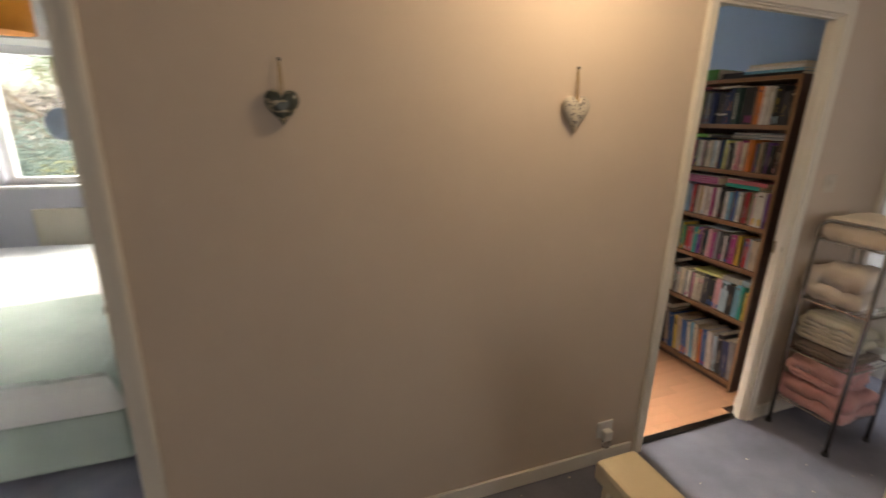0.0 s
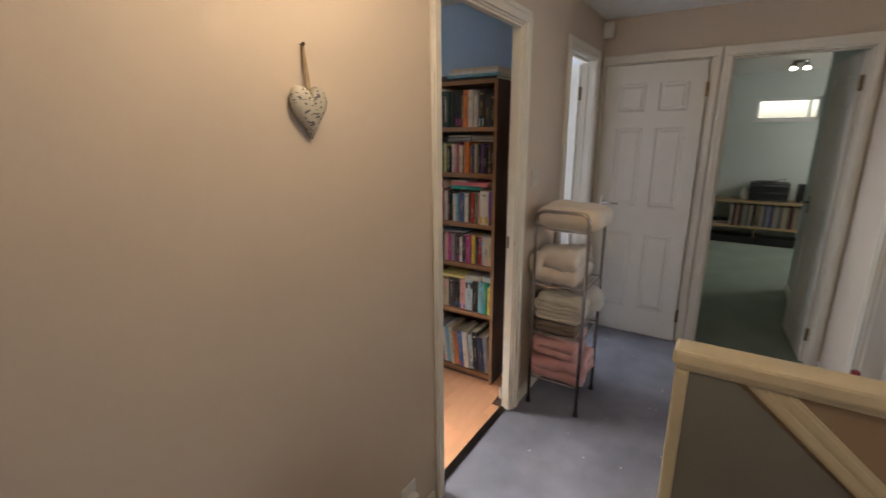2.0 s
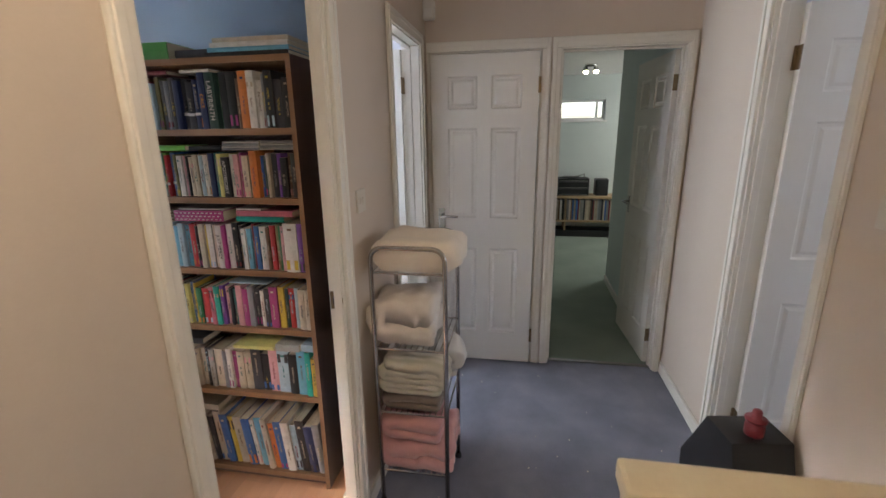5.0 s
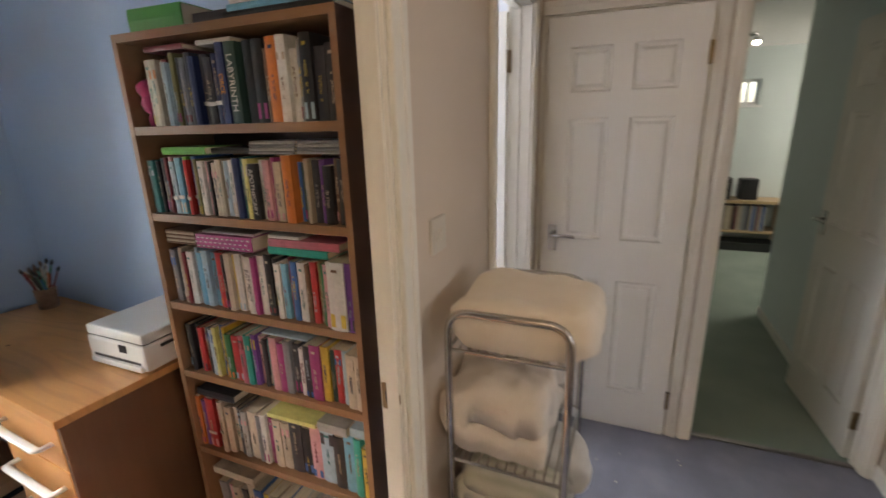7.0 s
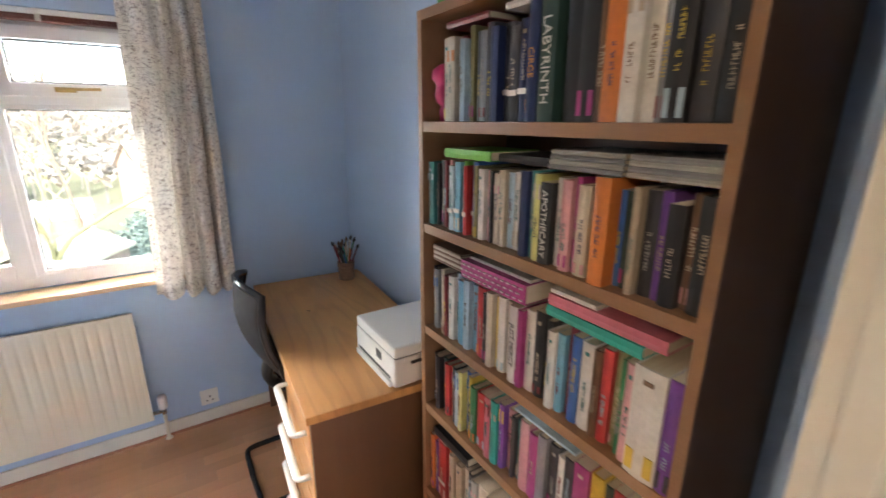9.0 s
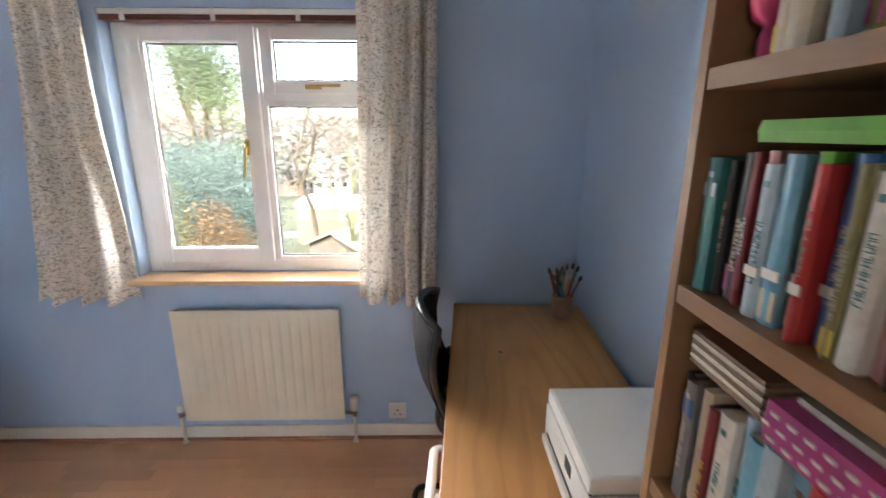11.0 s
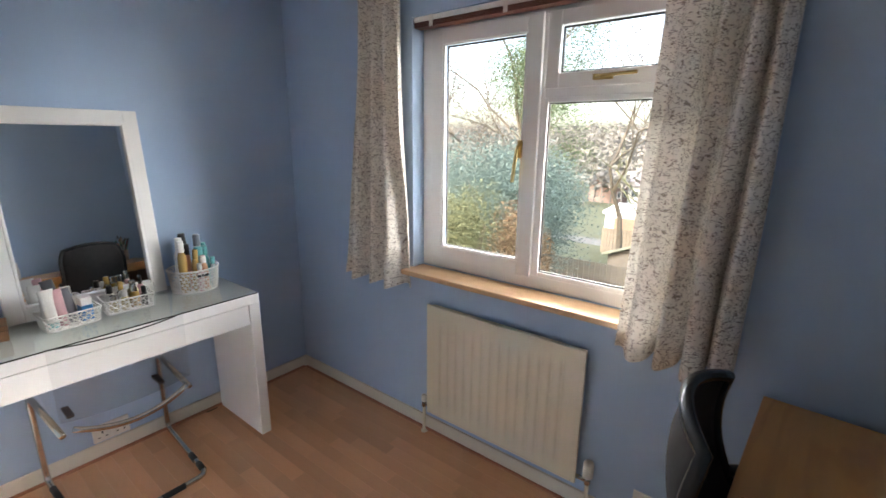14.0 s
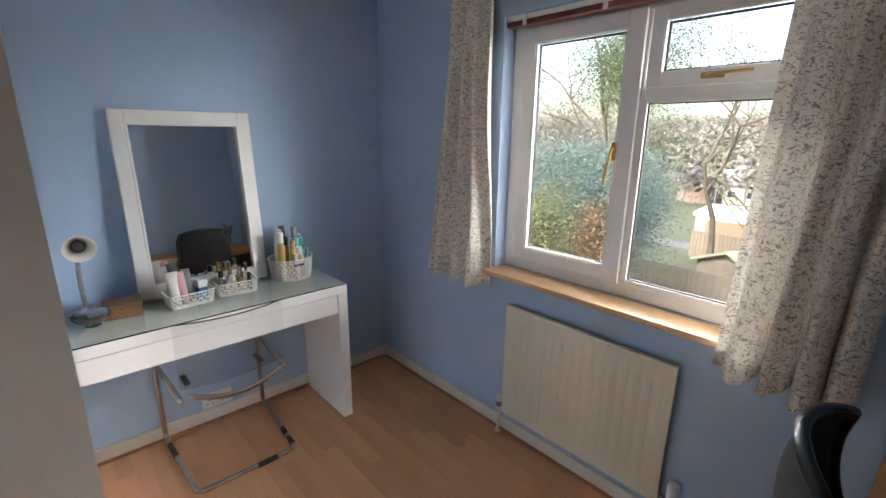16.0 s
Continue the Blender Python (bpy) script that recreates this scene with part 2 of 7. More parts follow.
PAPER = material("page_edges", (0.72, 0.66, 0.54), (0.60, 0.53, 0.40), rough=0.9, scale=10, fine=300, bump=0.2, stretch=(1, 12, 1))
ROPE = material("jute_string", (0.45, 0.33, 0.19), (0.30, 0.21, 0.11), rough=0.95, scale=60, fine=300, bump=0.5)


def clear(name, colour=(0.95, 0.97, 0.97), rough=0.0, ior=1.45):
    m = bpy.data.materials.new(name)
    m.use_nodes = True
    b = m.node_tree.nodes["Principled BSDF"]
    b.inputs["Base Color"].default_value = (*colour, 1)
    b.inputs["Roughness"].default_value = rough
    b.inputs["Transmission Weight"].default_value = 1.0
    b.inputs["IOR"].default_value = ior
    return m


GLASS = clear("window_glass", (0.97, 0.99, 0.98), ior=1.12)
TABLE_GLASS = clear("table_glass", (0.90, 0.96, 0.94), ior=1.35)
ACRYLIC = bpy.data.materials.new("clear_acrylic")
ACRYLIC.use_nodes = True
an = ACRYLIC.node_tree
see, shine, both = an.nodes.new("ShaderNodeBsdfTransparent"), an.nodes.new("ShaderNodeBsdfGlossy"), an.nodes.new("ShaderNodeMixShader")
see.inputs[0].default_value = (0.90, 0.91, 0.92, 1)
shine.inputs["Roughness"].default_value = 0.05
both.inputs[0].default_value = 0.06
an.links.new(see.outputs[0], both.inputs[1])
an.links.new(shine.outputs[0], both.inputs[2])
an.links.new(both.outputs[0], an.nodes["Material Output"].inputs[0])
CUT_GLASS = clear("cut_glass", (0.93, 0.95, 0.96), 0.02, 1.4)
MIRROR = bpy.data.materials.new("mirror_glass")
MIRROR.use_nodes = True
MIRROR.node_tree.nodes["Principled BSDF"].inputs["Metallic"].default_value = 1.0
MIRROR.node_tree.nodes["Principled BSDF"].inputs["Roughness"].default_value = 0.015
MIRROR.node_tree.nodes["Principled BSDF"].inputs["Base Color"].default_value = (0.88, 0.90, 0.90, 1)


# ---- the shell of the place ----
CEIL = 2.31
DOOR_H = 2.02
HALL_Y, ROOM_Y = 0.96, 1.05
ROOM_W, ROOM_E, ROOM_N = -0.76, 2.21, 3.335
FAR_X = 3.165
HALL_S = -0.575

LINE = 0.028


def grown(a, b, top=DOOR_H):
    """The hole in the wall for a doorway, with room for its lining."""
    return (a - LINE, b + LINE, 0.0, top + LINE)


STUDY_DOOR, BED_DOOR, BATH_DOOR = (0.986, 1.70), (-1.83, -1.085), (2.40, 2.97)
FAR_DOOR, CUP_DOOR, SOUTH_DOOR = (-0.518, 0.150), (0.275, 0.924), (1.865, 2.395)
north_openings = [grown(*BED_DOOR), grown(*STUDY_DOOR), grown(*BATH_DOOR)]
wall_with_openings("wall_hall_north", "x", -2.6, FAR_X, HALL_Y, 1.005, 0, CEIL, north_openings, HALL_PAINT, "warm beige painted hall wall")
wall_with_openings("wall_study_south", "x", ROOM_W, ROOM_E, 1.005, ROOM_Y, 0, CEIL, [(STUDY_DOOR[0] - LINE, STUDY_DOOR[1] + LINE + 0.07, 0.0, DOOR_H + LINE)], BLUE_PAINT, "light blue study wall with doorway")
wall_with_openings("wall_bathroom_south", "x", 2.30, 3.6, 1.005, ROOM_Y, 0, CEIL, [north_openings[2]], PALE_PAINT, "pale bathroom wall with doorway")
wall_with_openings("wall_bedroom_south", "x", -3.4, -0.85, 1.005, ROOM_Y, 0, CEIL, [north_openings[0]], PALE_PAINT, "pale bedroom wall with doorway")
far_openings = [grown(*CUP_DOOR, 2.0), grown(*FAR_DOOR, 2.0)]
wall_with_openings("wall_hall_east", "y", -0.70, HALL_Y, FAR_X, 3.21, 0, CEIL, far_openings, HALL_PAINT, "warm beige end wall with two doors")
wall_with_openings("wall_far_room_west", "y", -2.4, 3.0, 3.212, 3.255, 0, CEIL, [far_openings[1]], MINT_PAINT, "pale mint wall beside doorway")
wall_with_openings("wall_hall_south", "x", 1.15, FAR_X, -0.62, HALL_S, 0, CEIL, [grown(*SOUTH_DOOR)], HALL_PAINT, "beige hall wall with doorway")
wall_with_openings("wall_south_room_north", "x", 1.15, 3.165, -0.665, -0.62, 0, CEIL, [grown(*SOUTH_DOOR)], PALE_PAINT, "pale bedroom wall behind the hall")

# study
WIN = (0.205, 1.36, 0.862, 1.985)
wall_with_openings("wall_study_north", "x", ROOM_W - 0.1, ROOM_E + 0.1, ROOM_N, 3.60, 0, CEIL, [WIN], BLUE_PAINT, "light blue outer wall with window opening")
wall_with_openings("wall_study_west", "y", ROOM_Y, ROOM_N, ROOM_W - 0.09, ROOM_W, 0, CEIL, [], BLUE_PAINT, "light blue study side wall")
wall_with_openings("wall_study_east", "y", ROOM_Y, ROOM_N, ROOM_E, ROOM_E + 0.09, 0, CEIL, [], BLUE_PAINT, "light blue study wall behind bookcase")

# bedroom beyond the hall's other doorway
wall_with_openings("wall_bedroom_north", "x", -3.5, -0.86, 4.30, 4.55, 0, CEIL, [(-2.75, -1.45, 0.95, 2.05)], PALE_PAINT, "pale bedroom wall with window opening")
wall_with_openings("wall_bedroom_west", "y", 1.05, 4.30, -3.5, -3.4, 0, CEIL, [], PALE_PAINT, "pale bedroom side wall")
wall_with_openings("wall_bedroom_east", "y", 3.60, 4.30, -0.96, -0.87, 0, CEIL, [], PALE_PAINT, "pale bedroom side wall")
wall_with_openings("wall_bedroom_partition", "y", 1.05, 3.60, -0.90, -0.855, 0, CEIL, [], PALE_PAINT, "pale bedroom side wall")

# bathroom, far room, south room and stairwell: plain walls that close the place
wall_with_openings("wall_bathroom_north", "x", 2.30, 3.21, 3.30, 3.40, 0, CEIL, [], PALE_PAINT, "pale bathroom wall")
wall_with_openings("wall_bathroom_west", "y", 1.05, 3.30, 2.301, 2.36, 0, CEIL, [], PALE_PAINT, "pale bathroom side wall")
wall_with_openings("wall_bathroom_east", "y", 1.05, 3.30, 3.15, 3.21, 0, CEIL, [], PALE_PAINT, "pale bathroom side wall")
wall_with_openings("wall_far_room_east", "y", -2.4, 3.0, 7.36, 7.56, 0, CEIL, [(-0.80, -0.10, 1.68, 1.97)], MINT_PAINT, "pale mint wall with a high slot window")
wall_with_openings("wall_far_room_south", "x", 3.255, 7.36, -2.5, -2.4, 0, CEIL, [], MINT_PAINT, "pale mint side wall")
wall_with_openings("wall_far_room_north", "x", 3.255, 7.36, 2.9, 3.0, 0, CEIL, [], MINT_PAINT, "pale mint side wall")
wall_with_openings("wall_far_room_pier", "x", 3.255, 5.00, -0.78, -0.537, 0, CEIL, [], MINT_PAINT, "pale mint wall beside the open door")
wall_with_openings("wall_south_room_south", "x", 1.15, 3.165, -3.5, -3.4, 0, CEIL, [], PALE_PAINT, "pale bedroom wall")
wall_with_openings("wall_south_room_west", "y", -3.4, -0.665, 1.15, 1.22, 0, CEIL, [], PALE_PAINT, "pale bedroom side wall")
wall_with_openings("wall_south_room_east", "y", -3.4, -0.70, 3.10, 3.165, 0, CEIL, [], PALE_PAINT, "pale bedroom side wall")
wall_with_openings("wall_stair_east", "y", -3.4, HALL_S, 1.10, 1.15, -2.6, CEIL, [], HALL_PAINT, "beige stairwell wall")
wall_with_openings("wall_stair_south", "x", -2.6, 1.10, -3.5, -3.4, -2.6, CEIL, [], HALL_PAINT, "beige stairwell wall")
wall_with_openings("wall_landing_west", "y", -3.4, 1.05, -2.7, -2.6, -2.6, CEIL, [], HALL_PAINT, "beige landing wall")

tagged(part("ceiling", boxes((-3.5, 7.56, -3.5, 1.03, CEIL, CEIL + 0.12), (-3.5, 7.56, 1.03, 4.55, CEIL + 0.001, CEIL + 0.12)), CEILING_PAINT), "off-white textured plaster ceiling", "ceiling", kind="structure")

# floors
tagged(part("floor_hall", boxes((-2.6, FAR_X + 0.045, 0.20, 1.01, -0.2, 0.0), (-2.6, 0.03, -3.4, 0.20, -0.2, 0.0), (1.15, FAR_X + 0.045, -0.665, 0.20, -0.2, 0.0)), CARPET), "grey-blue cut-pile hall carpet", "floor", kind="structure")
tagged(part("floor_far_room", boxes((3.212, 7.36, -2.4, 2.9, -0.2, 0.002)), GREEN_CARPET), "soft green carpet", "floor", kind="structure")
tagged(part("floor_bedroom", boxes((-3.4, -0.86, 1.012, 4.3, -0.2, 0.0)), CARPET), "grey bedroom carpet", "floor", kind="structure")
tagged(part("floor_bathroom", boxes((2.30, 3.21, 1.012, 3.3, -0.2, 0.0)), PALE_PAINT), "pale vinyl bathroom floor", "floor", kind="structure")
tagged(part("floor_south_room", boxes((1.15, 3.165, -3.4, -0.667, -0.2, 0.0)), CARPET), "grey bedroom carpet", "floor", kind="structure")
tagged(part("floor_downstairs", boxes((-2.6, 1.15, -3.4, 1.0, -2.7, -2.6)), STAIR_CARPET), "brown carpet at the foot of the stairs", "floor", kind="structure")
FLOOR_STUDY = tagged(part("floor_study", boxes((ROOM_W, ROOM_E, 1.012, ROOM_N, -0.2, -0.006)), SUBFLOOR), "beech laminate plank floor", "floor", kind="structure")

# pale lint scattered on the hall carpet
rng = random.Random(77)
bm = bmesh.new()
for _ in range(45):
    x, y = rng.uniform(0.2, 3.1), rng.uniform(0.22, 0.93)
    if x > 1.25:
        y = rng.uniform(-0.5, 0.93)
    r = rng.uniform(0.001, 0.0024)
    box(bm, x - r * rng.uniform(1, 2.4), x + r, y - r, y + r * rng.uniform(1, 2.2), 0.0002, 0.0022)
tagged(part("lint", bm, PAPER), "pale specks of lint on the grey carpet", "lint", kind="stuff")

# stairs going down beside the landing
STAIRS = thing("staircase", "brown carpeted stairs going down", "stairs", kind="structure")
for k in range(12):
    part("step", boxes((0.09, 1.083, 0.20 - 0.24 * (k + 1), 0.212 - 0.24 * k, -0.185 * (k + 2), -0.185 * (k + 1)), bevel=0.012), STAIR_CARPET, STAIRS)


# ---- door frames, doors, skirting, half walls ----
def oriented(along, bm):
    """Meshes are made for walls along x; turn them for a wall along y."""
    if along == "y":
        for v in bm.verts:
            v.co.x, v.co.y = v.co.y, v.co.x
        bmesh.ops.reverse_faces(bm, faces=bm.faces)
    return bm


def door_frame(name, along, a0, a1, b0, b1, h, label, mat=GLOSS_WHITE, low=0.058, high=0.058, strike=None, stop=0.5, faces=(-1, 1)):
    """Lining boards, stop beads and moulded architraves on both sides of a doorway."""
    root = thing(name, label, "door frame", kind="structure")
    for x0, x1, z0, z1 in ((a0 - LINE, a0, 0, h), (a1, a1 + LINE, 0, h), (a0 - LINE, a1 + LINE, h, h + LINE)):
        part("lining", oriented(along, boxes((x0, x1, b0 - 0.002, b1 + 0.002, z0, z1), bevel=0.002)), mat, root)
    s = b0 + (b1 - b0) * stop
    for x0, x1, z0, z1 in ((a0, a0 + 0.011, 0, h - 0.011), (a1 - 0.011, a1, 0, h - 0.011), (a0, a1, h - 0.011, h)):
        part("stop_bead", oriented(along, boxes((x0, x1, s, s + 0.030, z0, z1), bevel=0.003)), mat, root)
    for face, d in ((b0, -1), (b1, 1)):
        if d not in faces:
            continue
        for x0, x1, z0, z1, up in ((a0 - 0.007 - low, a0 - 0.007, 0, h + 0.007, 1), (a1 + 0.007, a1 + 0.007 + high, 0, h + 0.007, 1), (a0 - 0.007 - low, a1 + 0.007 + high, h + 0.007, h + 0.065, 0)):
            y0, y1 = sorted((face + d * 0.002, face + d * 0.016))
            bm = boxes((x0, x1, y0, y1, z0, z1), bevel=0.004)
            y0, y1 = sorted((face + d * 0.016, face + d * 0.021))
            if up and x1 - x0 > 0.03:
                box(bm, *((x0 + 0.006, x0 + 0.026) if x1 < (a0 + a1) / 2 else (x1 - 0.026, x1 - 0.006)), y0, y1, z0, z1 + 0.03, bevel=0.002)
            elif not up:
                box(bm, x0 + 0.02, x1 - 0.02, y0, y1, z1 - 0.026, z1 - 0.006, bevel=0.002)
            part("architrave", oriented(along, bm), mat, root)
    if strike:
        x, y, z, d = strike
        bm = boxes((x - 0.003 * d - 0.002, x - 0.003 * d + 0.002, y - 0.018, y + 0.016, z - 0.032, z + 0.032), (x - 0.006 * d - 0.003, x - 0.006 * d + 0.003, y - 0.030, y - 0.016, z - 0.012, z + 0.012), bevel=0.0015)
        part("strike_plate", bm, OLD_BRASS, root, "worn brass strike plate")
        part("latch_hole", boxes((x - 0.006 * d - 0.001, x - 0.006 * d + 0.001, y - 0.006, y + 0.006, z - 0.012, z + 0.012)), BLACK_PLASTIC, root)
    return root


door_frame("door_frame_1", "x", *STUDY_DOOR, HALL_Y, 1.014, DOOR_H, "cream gloss painted study door frame", strike=(1.70, 0.995, 0.985, 1), stop=0.1, faces=(-1,), low=0.050)
door_frame("door_frame_2", "x", *BED_DOOR, HALL_Y, ROOM_Y, DOOR_H, "cream gloss painted bedroom door frame", strike=(-1.085, 1.0, 1.03, 1))
door_frame("door_frame_3", "x", *BATH_DOOR, HALL_Y, ROOM_Y, DOOR_H, "cream gloss painted bathroom door frame")
door_frame("door_frame_4", "y", *FAR_DOOR, FAR_X, 3.255, 2.0, "cream gloss painted frame of the far doorway", low=0.036, high=0.052)
door_frame("door_frame_5", "y", *CUP_DOOR, FAR_X, 3.255, 2.0, "cream gloss painted cupboard door frame", low=0.052, high=0.022, stop=0.7)
door_frame("door_frame_6", "x", *SOUTH_DOOR, -0.665, HALL_S, DOOR_H, "cream gloss painted bedroom door frame")


def leaf_mesh(w, h, t):
    """A six-panel moulded door leaf: x from the hinge, y its thickness, z up; the panels sunk on both faces."""
    stile, mid = 0.105 * w / 0.68, 0.09 * w / 0.68
    pw = (w - 2 * stile - mid) / 2
    xs = [0, stile, stile + pw, stile + pw + mid, w - stile, w]
    zs = [0, 0.21, 0.80, 1.00, 1.56, 1.67, 1.86, h]
    bm = bmesh.new()

    def ring(x0, x1, z0, z1, y):
        return [bm.verts.new(p) for p in ((x0, y, z0), (x1, y, z0), (x1, y, z1), (x0, y, z1))]

    for y, d in ((0, 1), (t, -1)):
        for i in range(5):
            for j in range(7):
                x0, x1, z0, z1 = xs[i], xs[i + 1], zs[j], zs[j + 1]
                rings = [ring(x0, x1, z0, z1, y)]
                if i in (1, 3) and j in (1, 3, 5):
                    for inset, deep in ((0.008, 0.008), (0.020, 0.009), (0.034, 0.002)):
                        rings.append(ring(x0 + inset, x1 - inset, z0 + inset, z1 - inset, y + d * deep))
                for a, b in zip(rings, rings[1:]):
                    for k in range(4):
                        bm.faces.new((a[k], a[(k + 1) % 4], b[(k + 1) % 4], b[k]))
                bm.faces.new(rings[-1])
    for i in range(5):
        for z in (0, h):
            bm.faces.new([bm.verts.new(p) for p in ((xs[i], 0, z), (xs[i + 1], 0, z), (xs[i + 1], t, z), (xs[i], t, z))])
    for j in range(7):
        for x in (0, w):
            bm.faces.new([bm.verts.new(p) for p in ((x, 0, zs[j]), (x, 0, zs[j + 1]), (x, t, zs[j + 1]), (x, t, zs[j]))])
    bmesh.ops.remove_doubles(bm, verts=bm.verts, dist=1e-5)
    return bm


def panel_door(name, label, w, h, at, hinge_side=0.0, grip=1.015):
    t = 0.035
    root = thing(name, label, "door", at, kind="structure")
    part("leaf", leaf_mesh(w, h, t), DOOR_WHITE, root)
    for y, d in ((0, -1), (t, 1)):
        plate = boxes((w - 0.075, w - 0.033, min(y, y + d * 0.005), max(y, y + d * 0.005), grip - 0.085, grip + 0.045), bevel=0.002)
        plate = part("handle_plate", plate, CHROME, root, "chrome handle plate")
        bm = bmesh.new()
        tube(bm, rounded([(w - 0.054, y, grip), (w - 0.054, y + d * 0.048, grip), (w - 0.115, y + d * 0.050, grip + 0.003), (w - 0.165, y + d * 0.044, grip - 0.003)], 0.012), 0.008, 8, taper=None)
        part("lever", bm, CHROME, plate, "chrome lever handle", smooth=True)
    for z in (0.20, 1.80):
        bm = boxes((-0.004, 0.0015, 0.001, t - 0.001, z - 0.045, z + 0.045), (-0.012, 0.004, hinge_side - 0.007, hinge_side + 0.007, z - 0.045, z + 0.045), bevel=0.0015)
        part("hinge", bm, OLD_BRASS, root, "old brass butt hinge")
    return root


panel_door("door_study", "white panelled door standing wide open", 0.672, 1.99, pose(0.980, 1.058, 0.008, 0, 0, 96), 0.0, 0.85)
panel_door("door_cupboard", "closed white six-panel cupboard door", 0.643, 1.985, pose(3.172, 0.279, 0.008, 0, 0, 90), 0.035)
panel_door("door_far_room", "white six-panel door opened into the far room", 0.655, 1.98, pose(3.262, -0.520, 0.008, 0, 0, 4.0), 0.0)
panel_door("door_bathroom", "white panelled door standing open into the bathroom", 0.56, 1.99, pose(2.966, 1.058, 0.008, 0, 0, 90), 0.0)
panel_door("door_south_room", "white six-panel door standing open", 0.60, 1.99, pose(2.355, -0.672, 0.008, 0, 0, -90), 0.035)


def skirting(name, along, a0, a1, face, d, h=0.074, label="cream gloss painted skirting board", mat=GLOSS_WHITE):
    b0, b1 = sorted((face + d * 0.001, face + d * 0.014))
    bm = boxes((a0, a1, b0, b1, 0.0, h), bevel=0.004)
    tagged(part(name, oriented(along, bm), mat), label, "skirting board", kind="structure")


skirting("baseboard", "x", -1.018, 0.909, HALL_Y, -1)
skirting("baseboard", "x", 1.766, 2.334, HALL_Y, -1)
skirting("baseboard", "x", 1.15, 1.799, HALL_S, 1)
skirting("baseboard", "x", 2.461, FAR_X, HALL_S, 1)
skirting("baseboard", "x", ROOM_W + 0.015, ROOM_E - 0.015, ROOM_N, -1)
skirting("baseboard", "y", ROOM_Y, ROOM_N, ROOM_W, 1)
skirting("baseboard", "y", ROOM_Y, ROOM_N, ROOM_E, -1)
skirting("baseboard", "x", 1.766, ROOM_E - 0.015, ROOM_Y, 1)
skirting("baseboard", "x", ROOM_W + 0.015, 0.909, ROOM_Y, 1)
skirting("baseboard", "x", 3.95, 5.00, -0.537, 1)

# narrow wooden bead along the study floor's edge
for along, a0, a1, face, d in (("x", ROOM_W + 0.03, ROOM_E - 0.03, ROOM_N - 0.015, -1), ("y", ROOM_Y, ROOM_N - 0.03, ROOM_W + 0.015, 1)):
    b0, b1 = sorted((face, face + d * 0.013))
    tagged(part("trim", oriented(along, boxes((a0, a1, b0, b1, 0.0, 0.013), bevel=0.004)), BEAD_WOOD), "reddish wooden floor bead", "trim", kind="structure")

THRESHOLD = material("aluminium_strip", (0.32, 0.30, 0.29), rough=0.35, metal=1.0)
tagged(part("threshold", boxes((0.986, 1.70, 0.985, 1.022, -0.001, 0.006), bevel=0.002), DARK_METAL), "dark metal threshold strip", "threshold", kind="structure")
tagged(part("threshold", boxes((3.195, 3.225, -0.518, 0.150, -0.001, 0.007), bevel=0.002), THRESHOLD), "aluminium threshold strip", "threshold", kind="structure")

# half walls round the stairs, with moulded caps
HALF = thing("half_wall", "low stair wall with a cream painted wooden cap", "half wall", pose(0.008, -0.018, 0), kind="structure")
part("panel", boxes((1.100, 1.148, HALL_S + 0.002, 0.145, -0.9, 0.812)), TAUPE_TONE, HALF, "dark taupe panel")
part("inset_panel", boxes((1.094, 1.0995, HALL_S + 0.002, 0.115, -0.9, 0.809)), BROWN_TONE, HALF, "brown panel above the string")
bm = bmesh.new()
prism(bm, [(-0.115, 0.815), (0.012, 0.815), (0.62, 0.29), (0.62, -0.9), (-0.115, -0.9)], 0.006)
bmesh.ops.transform(bm, matrix=Matrix(((0, 1, 0, 1.0885), (-1, 0, 0, 0), (0, 0, 1, -0.008), (0, 0, 0, 1))), verts=bm.verts)
part("lower_panel", bm, TAUPE_TONE, HALF, "dark taupe panel below the string")
part("cap", boxes((1.068, 1.172, HALL_S + 0.002, 0.166, 0.828, 0.880), bevel=0.012), CREAM_GLOSS, HALF, "cream gloss painted cap")
part("cap_moulding", boxes((1.080, 1.160, HALL_S + 0.003, 0.155, 0.810, 0.828), bevel=0.006), CREAM_GLOSS, HALF)
part("end_post", boxes((1.078, 1.154, 0.1155, 0.156, 0.0, 0.8095), bevel=0.008), CREAM_GLOSS, HALF, "cream gloss painted end post")
bm = bmesh.new()
for off, thick, lift in ((0.0, 0.078, 0.010), (0.010, 0.024, 0.017), (0.047, 0.020, 0.015)):
    run = Vector((0.61, -0.54)).normalized()
    side = Vector((run.y, -run.x)) * -1
    a, b = Vector((0.030, 0.815)), Vector((0.66, 0.257))
    corners = [a + side * off, b + side * off, b + side * (off + thick), a + side * (off + thick)]
    prism(bm, [(c.x, c.y) for c in corners], lift)
bmesh.ops.transform(bm, matrix=Matrix(((0, -1, 0, 1.0885), (-1, 0, 0, 0), (0, 0, 1, 0), (0, 0, 0, 1))), verts=bm.verts)
bmesh.ops.bisect_plane(bm, geom=bm.verts[:] + bm.edges[:] + bm.faces[:], plane_co=(0, 0, 0.809), plane_no=(0, 0, 1), clear_outer=True)
bmesh.ops.bisect_plane(bm, geom=bm.verts[:] + bm.edges[:] + bm.faces[:], plane_co=(0, HALL_S + 0.004, 0), plane_no=(0, -1, 0), clear_outer=True)
part("string_moulding", bm, CREAM_GLOSS, HALF, "cream painted sloping moulding")

